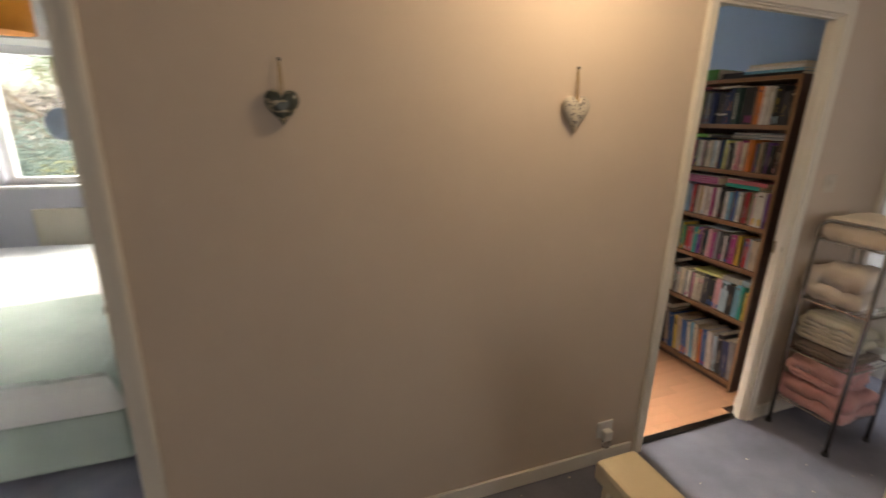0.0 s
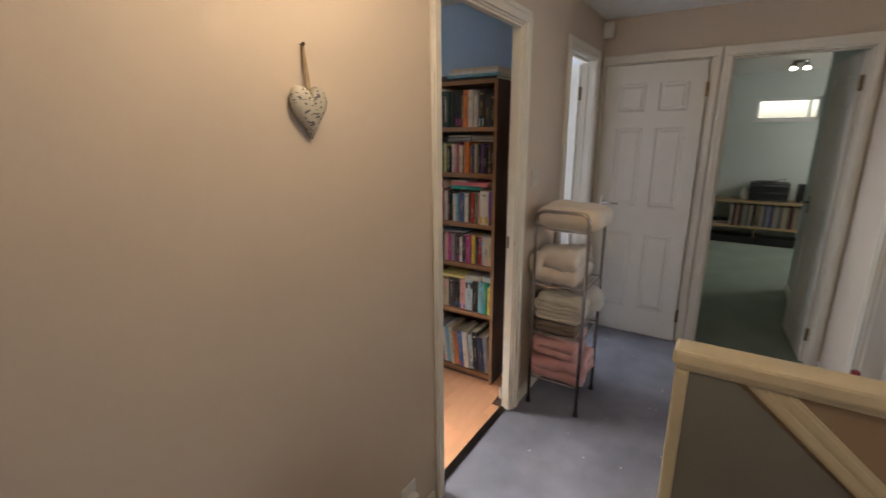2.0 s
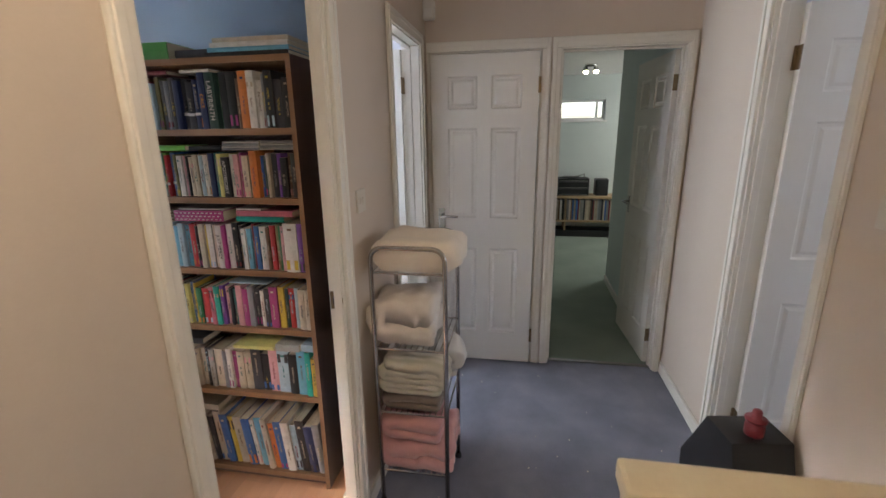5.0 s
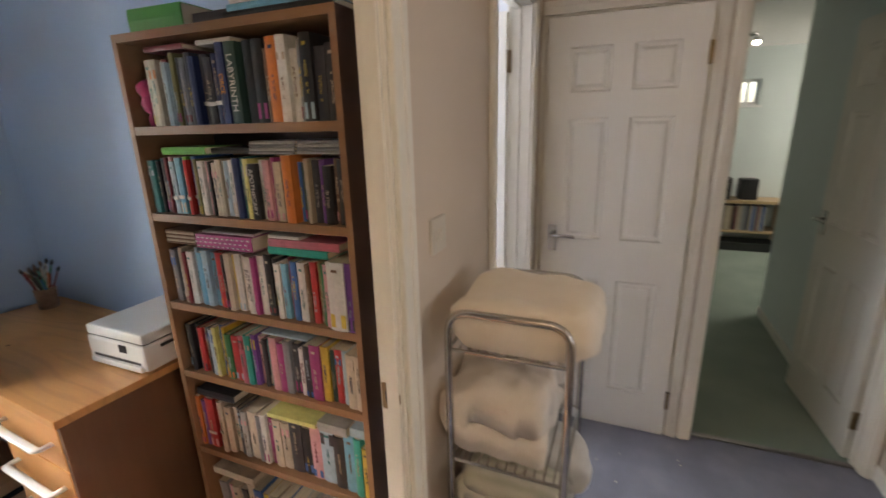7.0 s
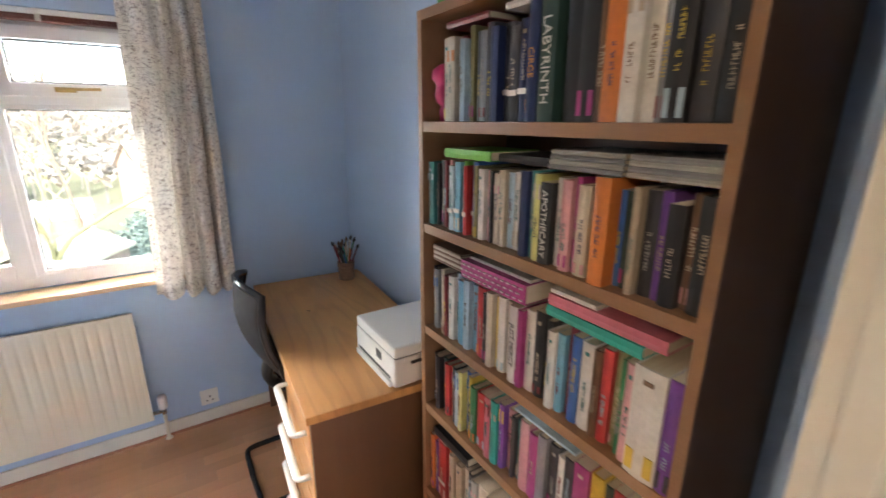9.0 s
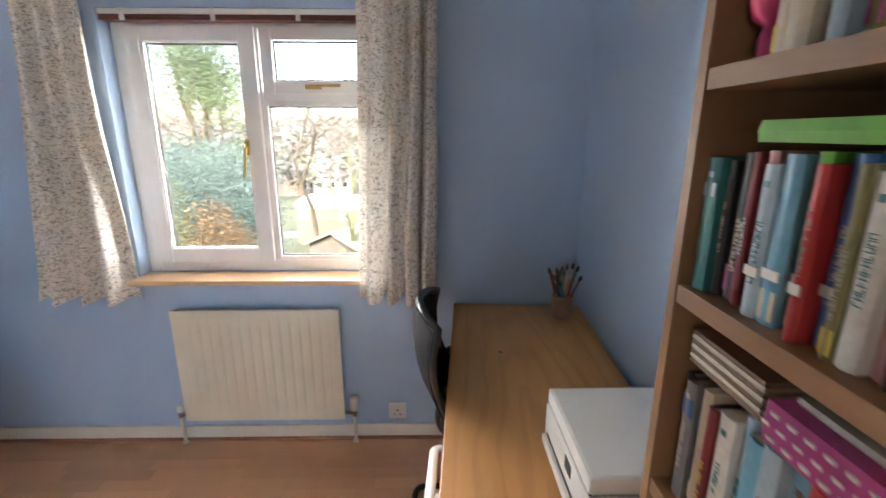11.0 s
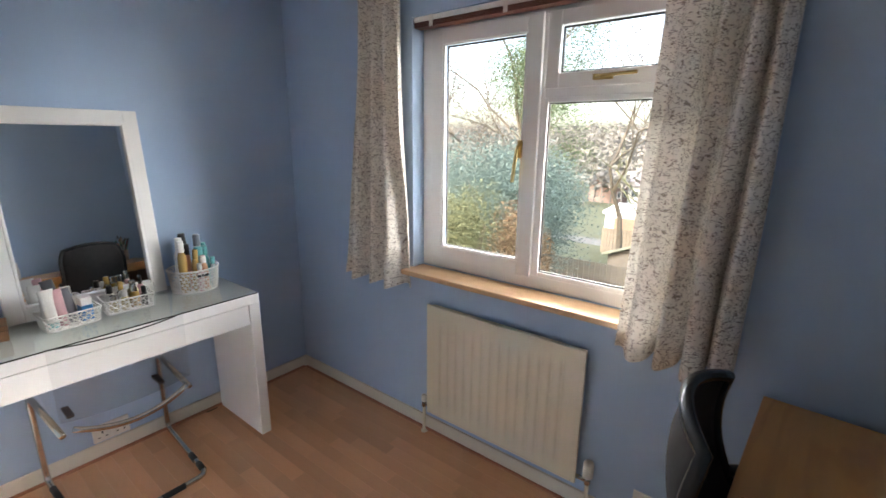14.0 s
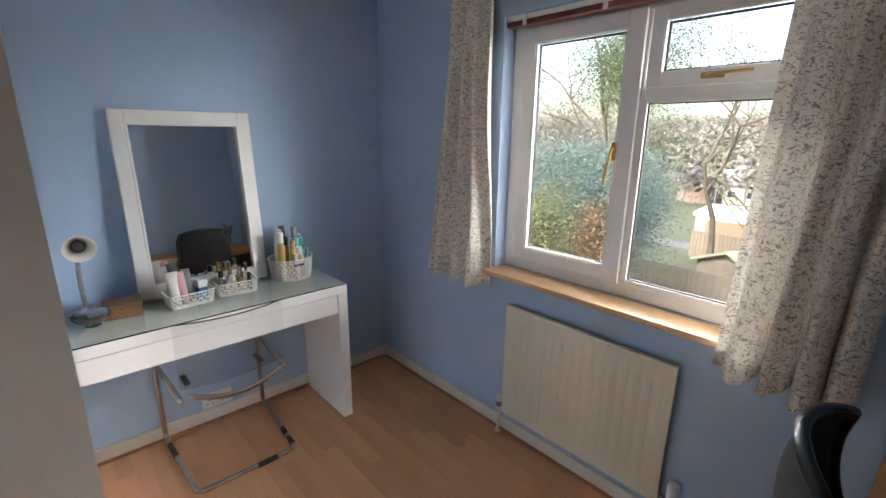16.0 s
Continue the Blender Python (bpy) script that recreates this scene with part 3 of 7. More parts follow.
NEAR_HALF = thing("half_wall", "low landing wall with a cream painted wooden cap", "half wall", kind="structure")
part("panel", boxes((0.035, 0.085, -3.39, 0.185, -0.9, 0.80)), HALL_PAINT, NEAR_HALF)
part("cap", boxes((0.005, 0.115, -3.39, 0.215, 0.80, 0.85), bevel=0.012), CREAM_GLOSS, NEAR_HALF, "cream gloss painted cap")
part("end_post", boxes((0.025, 0.095, 0.186, 0.205, 0.0, 0.798), bevel=0.006), CREAM_GLOSS, NEAR_HALF)


# ---- study window, sill, blind, curtains, radiator ----
def bar_frame(x0, x1, z0, z1, w, y0, y1, bevel=0.004, wb=None, wt=None):
    """Four mitred-looking bars round a rectangle."""
    wb, wt = wb or w, wt or w
    return boxes((x0, x0 + w, y0, y1, z0, z1), (x1 - w, x1, y0, y1, z0, z1), (x0 + w, x1 - w, y0, y1, z0, z0 + wb), (x0 + w, x1 - w, y0, y1, z1 - wt, z1), bevel=bevel)


def glazed(root, x0, x1, z0, z1, y, inset=0.0):
    pane = part("pane", boxes((x0, x1, y - 0.002, y + 0.002, z0, z1)), GLASS, root, "clear glass pane")
    pane.visible_shadow = False
    part("gasket", bar_frame(x0 + inset, x1 - inset, z0 + inset, z1 - inset, 0.007, y - 0.0095, y - 0.0025, bevel=0), RUBBER, root, "black rubber gasket")


WINDOW = thing("window_1", "white plastic framed window with three panes", "window", kind="structure")
part("window_frame", bar_frame(0.207, 1.358, 0.866, 1.983, 0.056, 3.408, 3.47), UPVC, WINDOW)
part("mullion", boxes((0.770, 0.815, 3.409, 3.469, 0.922, 1.927), bevel=0.004), UPVC, WINDOW)
part("transom", boxes((0.815, 1.302, 3.409, 3.469, 1.632, 1.672), bevel=0.004), UPVC, WINDOW)
sash = part("opening_sash", bar_frame(0.268, 0.802, 0.915, 1.935, 0.062, 3.392, 3.408), UPVC, WINDOW)
part("sash_bead", bar_frame(0.328, 0.742, 0.972, 1.878, 0.012, 3.396, 3.404, bevel=0.002), UPVC, WINDOW)
glazed(WINDOW, 0.332, 0.738, 0.972, 1.874, 3.425, 0.006)
vent = part("vent_sash", bar_frame(0.822, 1.308, 1.664, 1.93, 0.052, 3.392, 3.408), UPVC, WINDOW)
glazed(WINDOW, 0.872, 1.256, 1.716, 1.878, 3.425, 0.0)
glazed(WINDOW, 0.815, 1.302, 0.922, 1.632, 3.425, 0.016)
part("fixed_bead", bar_frame(0.815, 1.302, 0.922, 1.632, 0.018, 3.405, 3.415, bevel=0.003), UPVC, WINDOW)
bm = boxes((0.724, 0.742, 3.380, 3.392, 1.405, 1.475), bevel=0.003)
tube(bm, [(0.733, 3.376, 1.455), (0.733, 3.362, 1.44), (0.727, 3.358, 1.38), (0.718, 3.360, 1.31)], 0.007, 8)
part("window_handle", bm, BRASS, sash, "brass window handle")
bm = boxes((1.005, 1.075, 3.380, 3.392, 1.682, 1.702), bevel=0.003)
tube(bm, [(1.02, 3.376, 1.692), (1.04, 3.362, 1.692), (1.09, 3.358, 1.694), (1.16, 3.360, 1.696)], 0.006, 8)
part("window_handle", bm, BRASS, vent, "brass window handle")

tagged(part("window_sill", boxes((0.185, 1.385, 3.262, 3.408, 0.838, 0.8625), bevel=0.006), SILL_WOOD), "varnished pine window sill", "window sill", kind="structure")

BLIND_WOOD = material("dark_red_wood_slats", (0.17, 0.062, 0.045), (0.11, 0.04, 0.03), rough=0.4, stretch=(0.3, 3, 3))
BLIND = thing("venetian_blind", "raised dark red-brown wooden venetian blind", "blind")
part("headrail", boxes((0.212, 1.353, 3.338, 3.388, 1.962, 1.983), bevel=0.002), UPVC, BLIND, "pale headrail")
for k in range(7):
    part("slat", boxes((0.214, 1.351, 3.339, 3.387, 1.9405 + 0.003 * k, 1.9428 + 0.003 * k)), BLIND_WOOD, BLIND)
for x in (0.30, 0.66, 1.0, 1.28):
    part("tape", boxes((x, x + 0.018, 3.334, 3.338, 1.938, 1.983)), WHITE_PLASTIC, BLIND, "pale ladder tape")


def curtain_material():
    m = material("floral_curtain_cloth", (0.86, 0.82, 0.75), (0.80, 0.76, 0.69), rough=0.9, scale=6, fine=300, bump=0.2)
    t = m.node_tree
    n, link = t.nodes, t.links.new
    b = n["Principled BSDF"]
    base = b.inputs["Base Color"].links[0].from_socket
    co = n.new("ShaderNodeTexCoord")
    sprig = n.new("ShaderNodeTexNoise")
    sprig.inputs["Scale"].default_value = 54
    sprig.inputs["Detail"].default_value = 1.6
    sprig.inputs["Distortion"].default_value = 1.3
    flat = n.new("ShaderNodeMapping")
    flat.inputs["Scale"].default_value = (0.8, 0.8, 1.35)
    link(co.outputs["Object"], flat.inputs[0])
    link(flat.outputs[0], sprig.inputs["Vector"])
    off = n.new("ShaderNodeMath")
    off.operation = "SUBTRACT"
    off.inputs[1].default_value = 0.5
    link(sprig.outputs[0], off.inputs[0])
    size = n.new("ShaderNodeMath")
    size.operation = "ABSOLUTE"
    link(off.outputs[0], size.inputs[0])
    line = n.new("ShaderNodeMath")
    line.operation = "LESS_THAN"
    line.inputs[1].default_value = 0.033
    link(size.outputs[0], line.inputs[0])
    gate = n.new("ShaderNodeTexNoise")
    gate.inputs["Scale"].default_value = 60
    link(co.outputs["Object"], gate.inputs["Vector"])
    keep = n.new("ShaderNodeMath")
    keep.operation = "GREATER_THAN"
    keep.inputs[1].default_value = 0.42
    link(gate.outputs[0], keep.inputs[0])
    both = n.new("ShaderNodeMath")
    both.operation = "MULTIPLY"
    link(line.outputs[0], both.inputs[0])
    link(keep.outputs[0], both.inputs[1])
    soft = n.new("ShaderNodeMath")
    soft.operation = "MULTIPLY"
    soft.inputs[1].default_value = 0.8
    link(both.outputs[0], soft.inputs[0])
    col = n.new("ShaderNodeMixRGB")
    col.inputs[2].default_value = (0.19, 0.145, 0.115, 1)
    link(soft.outputs[0], col.inputs[0])
    link(base, col.inputs[1])
    link(col.outputs[0], b.inputs["Base Color"])
    clear_cloth = n.new("ShaderNodeBsdfTranslucent")
    link(col.outputs[0], clear_cloth.inputs[0])
    blend = n.new("ShaderNodeMixShader")
    blend.inputs[0].default_value = 0.08
    link(b.outputs[0], blend.inputs[1])
    link(clear_cloth.outputs[0], blend.inputs[2])
    link(blend.outputs[0], n["Material Output"].inputs[0])
    return m


CURTAIN_CLOTH = curtain_material()


def curtain(label, top, bottom, z0, z1, y, folds, depth, seed, lean=0.0, gather=1.0):
    """A short gathered curtain: pleats deepen and spread towards the hem."""
    bm = bmesh.new()
    nu, nv = 90, 26
    rows = []
    for j in range(nv + 1):
        v = j / nv
        z = z1 + (z0 - z1) * v
        row = []
        for i in range(nu + 1):
            u = i / nu
            wob = noise.noise((u * 3 + seed, v * 2.2, seed))
            ph = (u ** gather + 0.035 * wob + 0.02 * math.sin(3 * v + seed)) * folds * math.tau
            sharp = math.sin(ph) + 0.28 * math.sin(2 * ph + seed) + 0.25 * math.sin(0.5 * ph + 2 * seed)
            x0, x1 = top[0] + (bottom[0] - top[0]) * v ** 1.3, top[1] + (bottom[1] - top[1]) * v ** 1.3
            d = depth * (0.55 + 0.6 * v) * sharp * (1.0 if gather == 1.0 else 0.22 + 0.78 * max(0.0, min(1.0, (u - 0.10) / 0.30)))
            hem = 0.012 * math.sin(ph + 0.8) * v ** 6
            row.append(bm.verts.new((x0 + (x1 - x0) * u + 0.012 * v * math.cos(ph), y - lean * v + d, z + hem)))
        rows.append(row)
    for a, b in zip(rows, rows[1:]):
        for i in range(nu):
            bm.faces.new((a[i], a[i + 1], b[i + 1], b[i]))
    hem = bmesh.new()
    turned = [[hem.verts.new(v.co + Vector((0, -0.0022, 0))) for v in row] for row in rows[-2:]]
    for i in range(nu):
        hem.faces.new((turned[0][i], turned[0][i + 1], turned[1][i + 1], turned[1][i]))
    root = thing("curtain", label, "curtain", group="study curtains")
    part("cloth", bm, CURTAIN_CLOTH, root, smooth=True)
    part("hem", hem, CURTAIN_CLOTH, root, "turned-up hem", smooth=True)
    part("heading_tape", boxes((top[0], top[1], y - 0.02, y + 0.02, z1, z1 + 0.03), bevel=0.004), CURTAIN_CLOTH, root)
    return root


curtain("pale cotton curtain with grey leaf print, gathered", (-0.075, 0.195), (-0.205, 0.238), 0.775, 2.17, 3.272, 3.6, 0.036, 1.7, 0.01)
curtain("pale cotton curtain with grey leaf print, deeply folded", (1.262, 1.568), (1.212, 1.560), 0.790, 2.17, 3.226, 4.2, 0.056, 4.1, 0.012, 1.25)
tagged(part("curtain_track", boxes((-0.2, 1.68, 3.262, 3.334, 2.20, 2.222), bevel=0.003), WHITE_PLASTIC), "white plastic curtain track on the wall", "curtain track")

# radiator
RAD = thing("radiator", "cream enamelled panel radiator below the window", "radiator", pose(0, 0, 0))
x0, x1, z0, z1, yf = 0.333, 1.110, 0.132, 0.712, 3.284
bm = bmesh.new()
flutes, per = 16, 8
cols, rws = flutes * per, 16
grid = []
for j in range(rws + 1):
    row = []
    for i in range(cols + 1):
        u, v = i / cols, j / rws
        x = x0 + 0.018 + (x1 - x0 - 0.036) * u
        z = z0 + 0.012 + (z1 - z0 - 0.024) * v
        s = u * flutes % 1.0
        groove = max(0.0, 1 - abs((s - 0.5) / 0.19)) if 0.5 / flutes < u < 1 - 0.5 / flutes else 0.0
        ends = min(1.0, max(0.0, (min(v, 1 - v) - 0.055) / 0.02))
        edge = 1.0 if 0 < i < cols and 0 < j < rws else 0.0
        row.append(bm.verts.new((x, yf + 0.0065 * groove ** 0.7 * ends - 0.001 * edge, z)))
    grid.append(row)
for a, b in zip(grid, grid[1:]):
    for i in range(cols):
        bm.faces.new((a[i], a[i + 1], b[i + 1], b[i]))
part("front_panel", bm, RADIATOR_WHITE, RAD, smooth=True)
bm = boxes((x0, x0 + 0.019, yf - 0.0005, yf + 0.012, z0, z1), (x1 - 0.019, x1, yf - 0.0005, yf + 0.012, z0, z1), (x0 + 0.019, x1 - 0.019, yf - 0.0005, yf + 0.012, z0, z0 + 0.013), (x0 + 0.019, x1 - 0.019, yf - 0.0005, yf + 0.012, z1 - 0.013, z1), bevel=0.004)
part("rolled_edge", bm, RADIATOR_WHITE, RAD)
part("back_panel", boxes((x0 + 0.01, x1 - 0.01, yf + 0.0125, yf + 0.044, z0 + 0.01, z1 - 0.01), bevel=0.003), RADIATOR_WHITE, RAD)
for x, trv in ((x0 - 0.028, False), (x1 + 0.046, True)):
    bm = bmesh.new()
    tube(bm, [(x, yf + 0.014, 0.0), (x, yf + 0.014, 0.17)], 0.0085, 10)
    lathe(bm, [(0.017, 0.0), (0.017, 0.004), (0.009, 0.008), (0.0085, 0.012)], 14, pose(x, yf + 0.014, 0.0))
    part("pipe", bm, RADIATOR_WHITE, RAD, "cream painted pipe", smooth=True)
    bm = bmesh.new()
    lathe(bm, [(0.010, 0), (0.013, 0.006), (0.013, 0.024), (0.009, 0.030)], 12, pose(x, yf + 0.014, 0.145))
    tube(bm, [(x, yf + 0.014, 0.162), (x0 + 0.005 if not trv else x1 - 0.005, yf + 0.014, 0.162)], 0.009, 10)
    part("valve", bm, CHROME, RAD, "chrome radiator valve", smooth=True)
    bm = bmesh.new()
    if trv:
        lathe(bm, [(0.012, 0.175), (0.020, 0.182), (0.021, 0.235), (0.018, 0.247), (0.010, 0.250)], 16, pose(x, yf + 0.014, 0))
    else:
        lathe(bm, [(0.012, 0.175), (0.015, 0.178), (0.015, 0.205), (0.010, 0.210)], 14, pose(x, yf + 0.014, 0))
    part("valve_head", bm, WHITE_PLASTIC, RAD, "cream plastic valve head", smooth=True)


def socket(label, m, double=False):
    """A British wall socket: plate, switch and pin holes; local x along the wall, y out of it (negative)."""
    w = 0.146 if double else 0.086
    root = thing("wall_socket", label, "wall socket", m)
    part("plate", boxes((-w / 2, w / 2, -0.009, -0.001, -0.043, 0.043), bevel=0.003), WHITE_PLASTIC, root)
    for c in ((-0.036, 0.036) if double else (0.0,)):
        bm = boxes((c - 0.0035, c + 0.0035, -0.0096, -0.0088, -0.002, 0.008), (c - 0.018, c - 0.010, -0.0096, -0.0088, -0.022, -0.017), (c + 0.010, c + 0.018, -0.0096, -0.0088, -0.022, -0.017))
        part("pin_hole", bm, BLACK_PLASTIC, root)
        part("rocker", boxes((c + 0.012, c + 0.024, -0.012, -0.0085, 0.014, 0.032), bevel=0.001), WHITE_PLASTIC, root)
    return root


socket("white plastic single wall socket", pose(1.364, ROOM_N, 0.150))
socket("white plastic double wall socket above the skirting", pose(ROOM_W, 2.248, 0.122, 0, 0, 90), True)


# ---- bookcase and books ----
CX, CD = 1.865, 0.28
CY0, CY1, CTOP = 1.168, 1.918, 1.82
SHELF_TOPS = (0.062, 0.462, 0.770, 1.022, 1.315, 1.572)
CASE = thing("bookcase", "tall brown walnut-effect bookcase filled with books", "bookcase")
# the side turned from the window has its shade in the colour
part("side", boxes((CX + 0.003, CX + CD, CY0, CY0 + 0.018, 0.0, CTOP), bevel=0.001), CASE_SHADED, CASE, "walnut side panel with shade in its colour")
part("side", boxes((CX + 0.003, CX + CD, CY1 - 0.018, CY1, 0.0, CTOP), bevel=0.001), CASE_WOOD, CASE)
for y in (CY0, CY1 - 0.018):
    part("edge_strip", boxes((CX, CX + 0.003, y, y + 0.018, 0.0, CTOP)), CASE_WOOD, CASE, "lighter walnut edging")
part("top", boxes((CX, CX + CD, CY0 + 0.018, CY1 - 0.018, CTOP - 0.022, CTOP), bevel=0.001), CASE_WOOD, CASE)
for z in SHELF_TOPS:
    part("shelf", boxes((CX + 0.002, CX + CD - 0.006, CY0 + 0.0182, CY1 - 0.0182, z - 0.024, z), bevel=0.001), CASE_WOOD, CASE)
part("plinth", boxes((CX + 0.03, CX + 0.045, CY0 + 0.0182, CY1 - 0.0182, 0.0, 0.037)), CASE_SHADED, CASE)
part("back", boxes((CX + CD - 0.006, CX + CD, CY0 + 0.0182, CY1 - 0.0182, 0.04, CTOP - 0.022)), CASE_SHADED, CASE)

HUES = {
    "k": (0.018, 0.018, 0.022), "K": (0.045, 0.045, 0.055), "w": (0.72, 0.70, 0.66), "c": (0.62, 0.54, 0.42), "e": (0.50, 0.42, 0.32),
    "r": (0.50, 0.035, 0.04), "R": (0.21, 0.02, 0.03), "o": (0.66, 0.20, 0.04), "y": (0.66, 0.47, 0.06), "Y": (0.68, 0.66, 0.24),
    "g": (0.03, 0.20, 0.08), "G": (0.16, 0.50, 0.07), "t": (0.03, 0.20, 0.20), "T": (0.02, 0.38, 0.31), "b": (0.045, 0.14, 0.42),
    "B": (0.02, 0.035, 0.12), "s": (0.16, 0.42, 0.60), "l": (0.40, 0.55, 0.64), "p": (0.58, 0.16, 0.22), "P": (0.66, 0.34, 0.36),
    "m": (0.40, 0.05, 0.22), "v": (0.18, 0.06, 0.34), "a": (0.24, 0.25, 0.27), "A": (0.40, 0.40, 0.38), "n": (0.17, 0.09, 0.05), "d": (0.03, 0.07, 0.06),
    "z": (0.25, 0.24, 0.11),
}
COVERS = {key: material("book_cover_" + str(i), c, tuple(v * 0.80 + 0.006 for v in c), rough=0.40, scale=30, fine=120, bump=0.08, spread=0.4) for i, (key, c) in enumerate(HUES.items())}
GOLD_INK = material("gold_ink", (0.76, 0.31, 0.04), rough=0.35, bump=0)
WHITE_INK = material("white_ink", (0.74, 0.72, 0.68), rough=0.5, bump=0)
DARK_INK = material("dark_ink", (0.03, 0.03, 0.035), rough=0.5, bump=0)
COLOUR_NAMES = {"k": "black", "K": "charcoal", "w": "white", "c": "cream", "e": "beige", "r": "red", "R": "dark red", "o": "orange", "y": "yellow", "Y": "pale yellow", "g": "dark green", "G": "bright green", "t": "dark teal", "T": "green", "b": "blue", "B": "navy", "s": "sky blue", "l": "pale blue", "p": "rose", "P": "pink", "m": "magenta", "v": "purple", "a": "grey", "A": "pale grey", "n": "brown", "d": "blackish green", "z": "olive"}


def lettering(words, size, mat, parent, at):
    curve = bpy.data.curves.new("lettering", "FONT")
    curve.body, curve.size, curve.extrude = words, size, 0.0003
    curve.align_x, curve.align_y = "CENTER", "CENTER"
    ob = bpy.data.objects.new("lettering", curve)
    me = bpy.data.meshes.new_from_object(ob)
    bpy.data.objects.remove(ob)
    me.materials.append(mat)
    out = new("lettering", me)
    out.parent = parent
    out.matrix_basis = at
    return out


def book(w, h, deep, hue, m, where, rng, hard=True, title=None, ink=None, band=None):
    """A book: local x from the spine into the shelf, y its thickness, z its height."""
    root = thing("book", f"{COLOUR_NAMES[hue]} {'hardback' if hard else 'paperback'} book {where}", "book", m, group="books in the bookcase")
    t = 0.0022 if hard else 0.0009
    lip = 0.003 if hard else 0.0
    bm = bmesh.new()
    # two boards and a rounded spine in one folded piece
    n = 5
    outer = [(deep, 0)] + [(-0.0035 * math.sin(math.pi * k / n) * (1.0 if w > 0.012 else 0.4), w * k / n) for k in range(n + 1)] + [(deep, w), (deep, w - t), (t, w - t), (t, t), (deep, t)]
    lo = [bm.verts.new((x, y, 0)) for x, y in outer]
    hi = [bm.verts.new((x, y, h)) for x, y in outer]
    for k in range(len(lo)):
        bm.faces.new((lo[k], lo[(k + 1) % len(lo)], hi[(k + 1) % len(lo)], hi[k]))
    bm.faces.new(lo)
    bm.faces.new(hi[::-1])
    part("cover", bm, COVERS[hue], root)
    part("page_block", boxes((t, deep - lip, t, w - t, lip, h - lip)), PAPER, root, "yellowed page edges")
    dark = sum(HUES[hue]) < 0.9
    ink = ink or (WHITE_INK if dark else DARK_INK)
    bulge = -0.0042
    if title:
        lettering(title, min(w * 0.72, h * 0.80 / (0.62 * len(title))), ink, root, Matrix.Translation((bulge, w / 2, h * 0.50)) @ Matrix(((0, 0, -1, 0), (0, -1, 0, 0), (-1, 0, 0, 0), (0, 0, 0, 1))))
    elif w > 0.010:
        z = h * rng.uniform(0.20, 0.40)
        stop = z + h * rng.uniform(0.22, 0.42)
        half = w * rng.uniform(0.06, 0.13)
        soft_ink = COVERS[rng.choice("eeAycl")] if dark else COVERS[rng.choice("KnBRt")]
        if rng.random() < 0.8:
            # unreadable print: a broken line of short strokes along the spine
            bm = bmesh.new()
            half = min(w * rng.uniform(0.14, 0.24), 0.0036)
            step = max(0.0042, half * 1.5)
            while z < stop:
                if rng.random() < 0.86:
                    edge = w / 2 + half * rng.choice((-1.0, -0.16, 0.68))
                    box(bm, bulge, bulge + 0.002, w / 2 - half, w / 2 + half, z, z + step * 0.2)
                    box(bm, bulge, bulge + 0.002, edge, edge + half * 0.32, z + step * 0.2, z + step * 0.68)
                    if rng.random() < 0.45:
                        box(bm, bulge, bulge + 0.002, w / 2 - half, w / 2 + half, z + step * 0.68, z + step * 0.86)
                z += step
            tagged(part("title", bm, soft_ink, root), kind="stuff")
        if w > 0.018 and rng.random() < 0.35:
            part("author", boxes((bulge + 0.0002, bulge + 0.002, w * 0.34, w * 0.66, h * 0.86, h * 0.90)), soft_ink, root)
    if rng.random() < 0.45 and not title:
        z = h * rng.choice((0.03, 0.05, 0.72))
        part("spine_panel", boxes((bulge + 0.0013, bulge + 0.003, w * 0.06, w * 0.94, z, z + h * rng.uniform(0.08, 0.2))), COVERS[rng.choice("ecRbyKolPam")], root)
    if band:
        part("sticker", boxes((bulge - 0.0006, bulge + 0.001, 0.0005, w - 0.0005, h * band, h * band + 0.010)), WHITE_INK, root, "white paper band")
    return root


WORDS = {"CIRCE": "gold", "LABYRINTH": "pale", "APOTHECARY": "pale", "JUST MERCY": "dark"}


def fill_shelf(z, spec, y_from, y_to, tall, deep, seed, where, lean=0.0, hard=0.35, bands=()):
    """Books from the far end towards the hall: each token is a colour letter, its thickness in mm and, optionally, =title."""
    rng = random.Random(seed)
    tokens = spec.split()
    total = sum(float(tok[1:].split("=")[0].rstrip("!")) for tok in tokens)
    scale = (y_from - y_to - 0.003) * 1000 / total
    y = y_from - 0.0015
    for i, tok in enumerate(tokens):
        hue, rest = tok[0], tok[1:]
        size, _, title = rest.partition("=")
        big = size.endswith("!")
        w = float(size.rstrip("!")) * scale / 1000
        h = tall * (1.0 if big else rng.uniform(0.84, 0.97))
        d = deep * rng.uniform(0.9, 1.05)
        tilt = 0.0
        if lean:
            tilt = lean * rng.uniform(0.75, 1.1)
        elif rng.random() < 0.15:
            tilt = rng.uniform(0.0, 1.2)
        set_back = 0.022 + rng.uniform(-0.008, 0.014) - (0.012 if big else 0)
        # stand on the lower far edge when leaning towards the hall side
        m = pose(CX + set_back, y - w, z + 0.0005) @ (Matrix.Translation((0, w, 0)) @ pose(0, 0, 0, -tilt, 0, 0) @ Matrix.Translation((0, -w, 0)) if tilt < 0 else pose(0, 0, 0, tilt * -1 if lean else 0, 0, 0))
        if lean:
            m = pose(CX + set_back, y - w, z + 0.0005 + w * math.sin(radians(abs(tilt)))) @ pose(0, 0, 0, -abs(tilt), 0, 0)
        title = title.replace("_", " ")
        ink = {"gold": GOLD_INK, "pale": WHITE_INK, "dark": DARK_INK}.get(WORDS.get(title))
        book(w - 0.0006, h, d, hue, m, where, rng, rng.random() < hard, title or None, ink, 0.28 if i in bands else None)
        y -= w


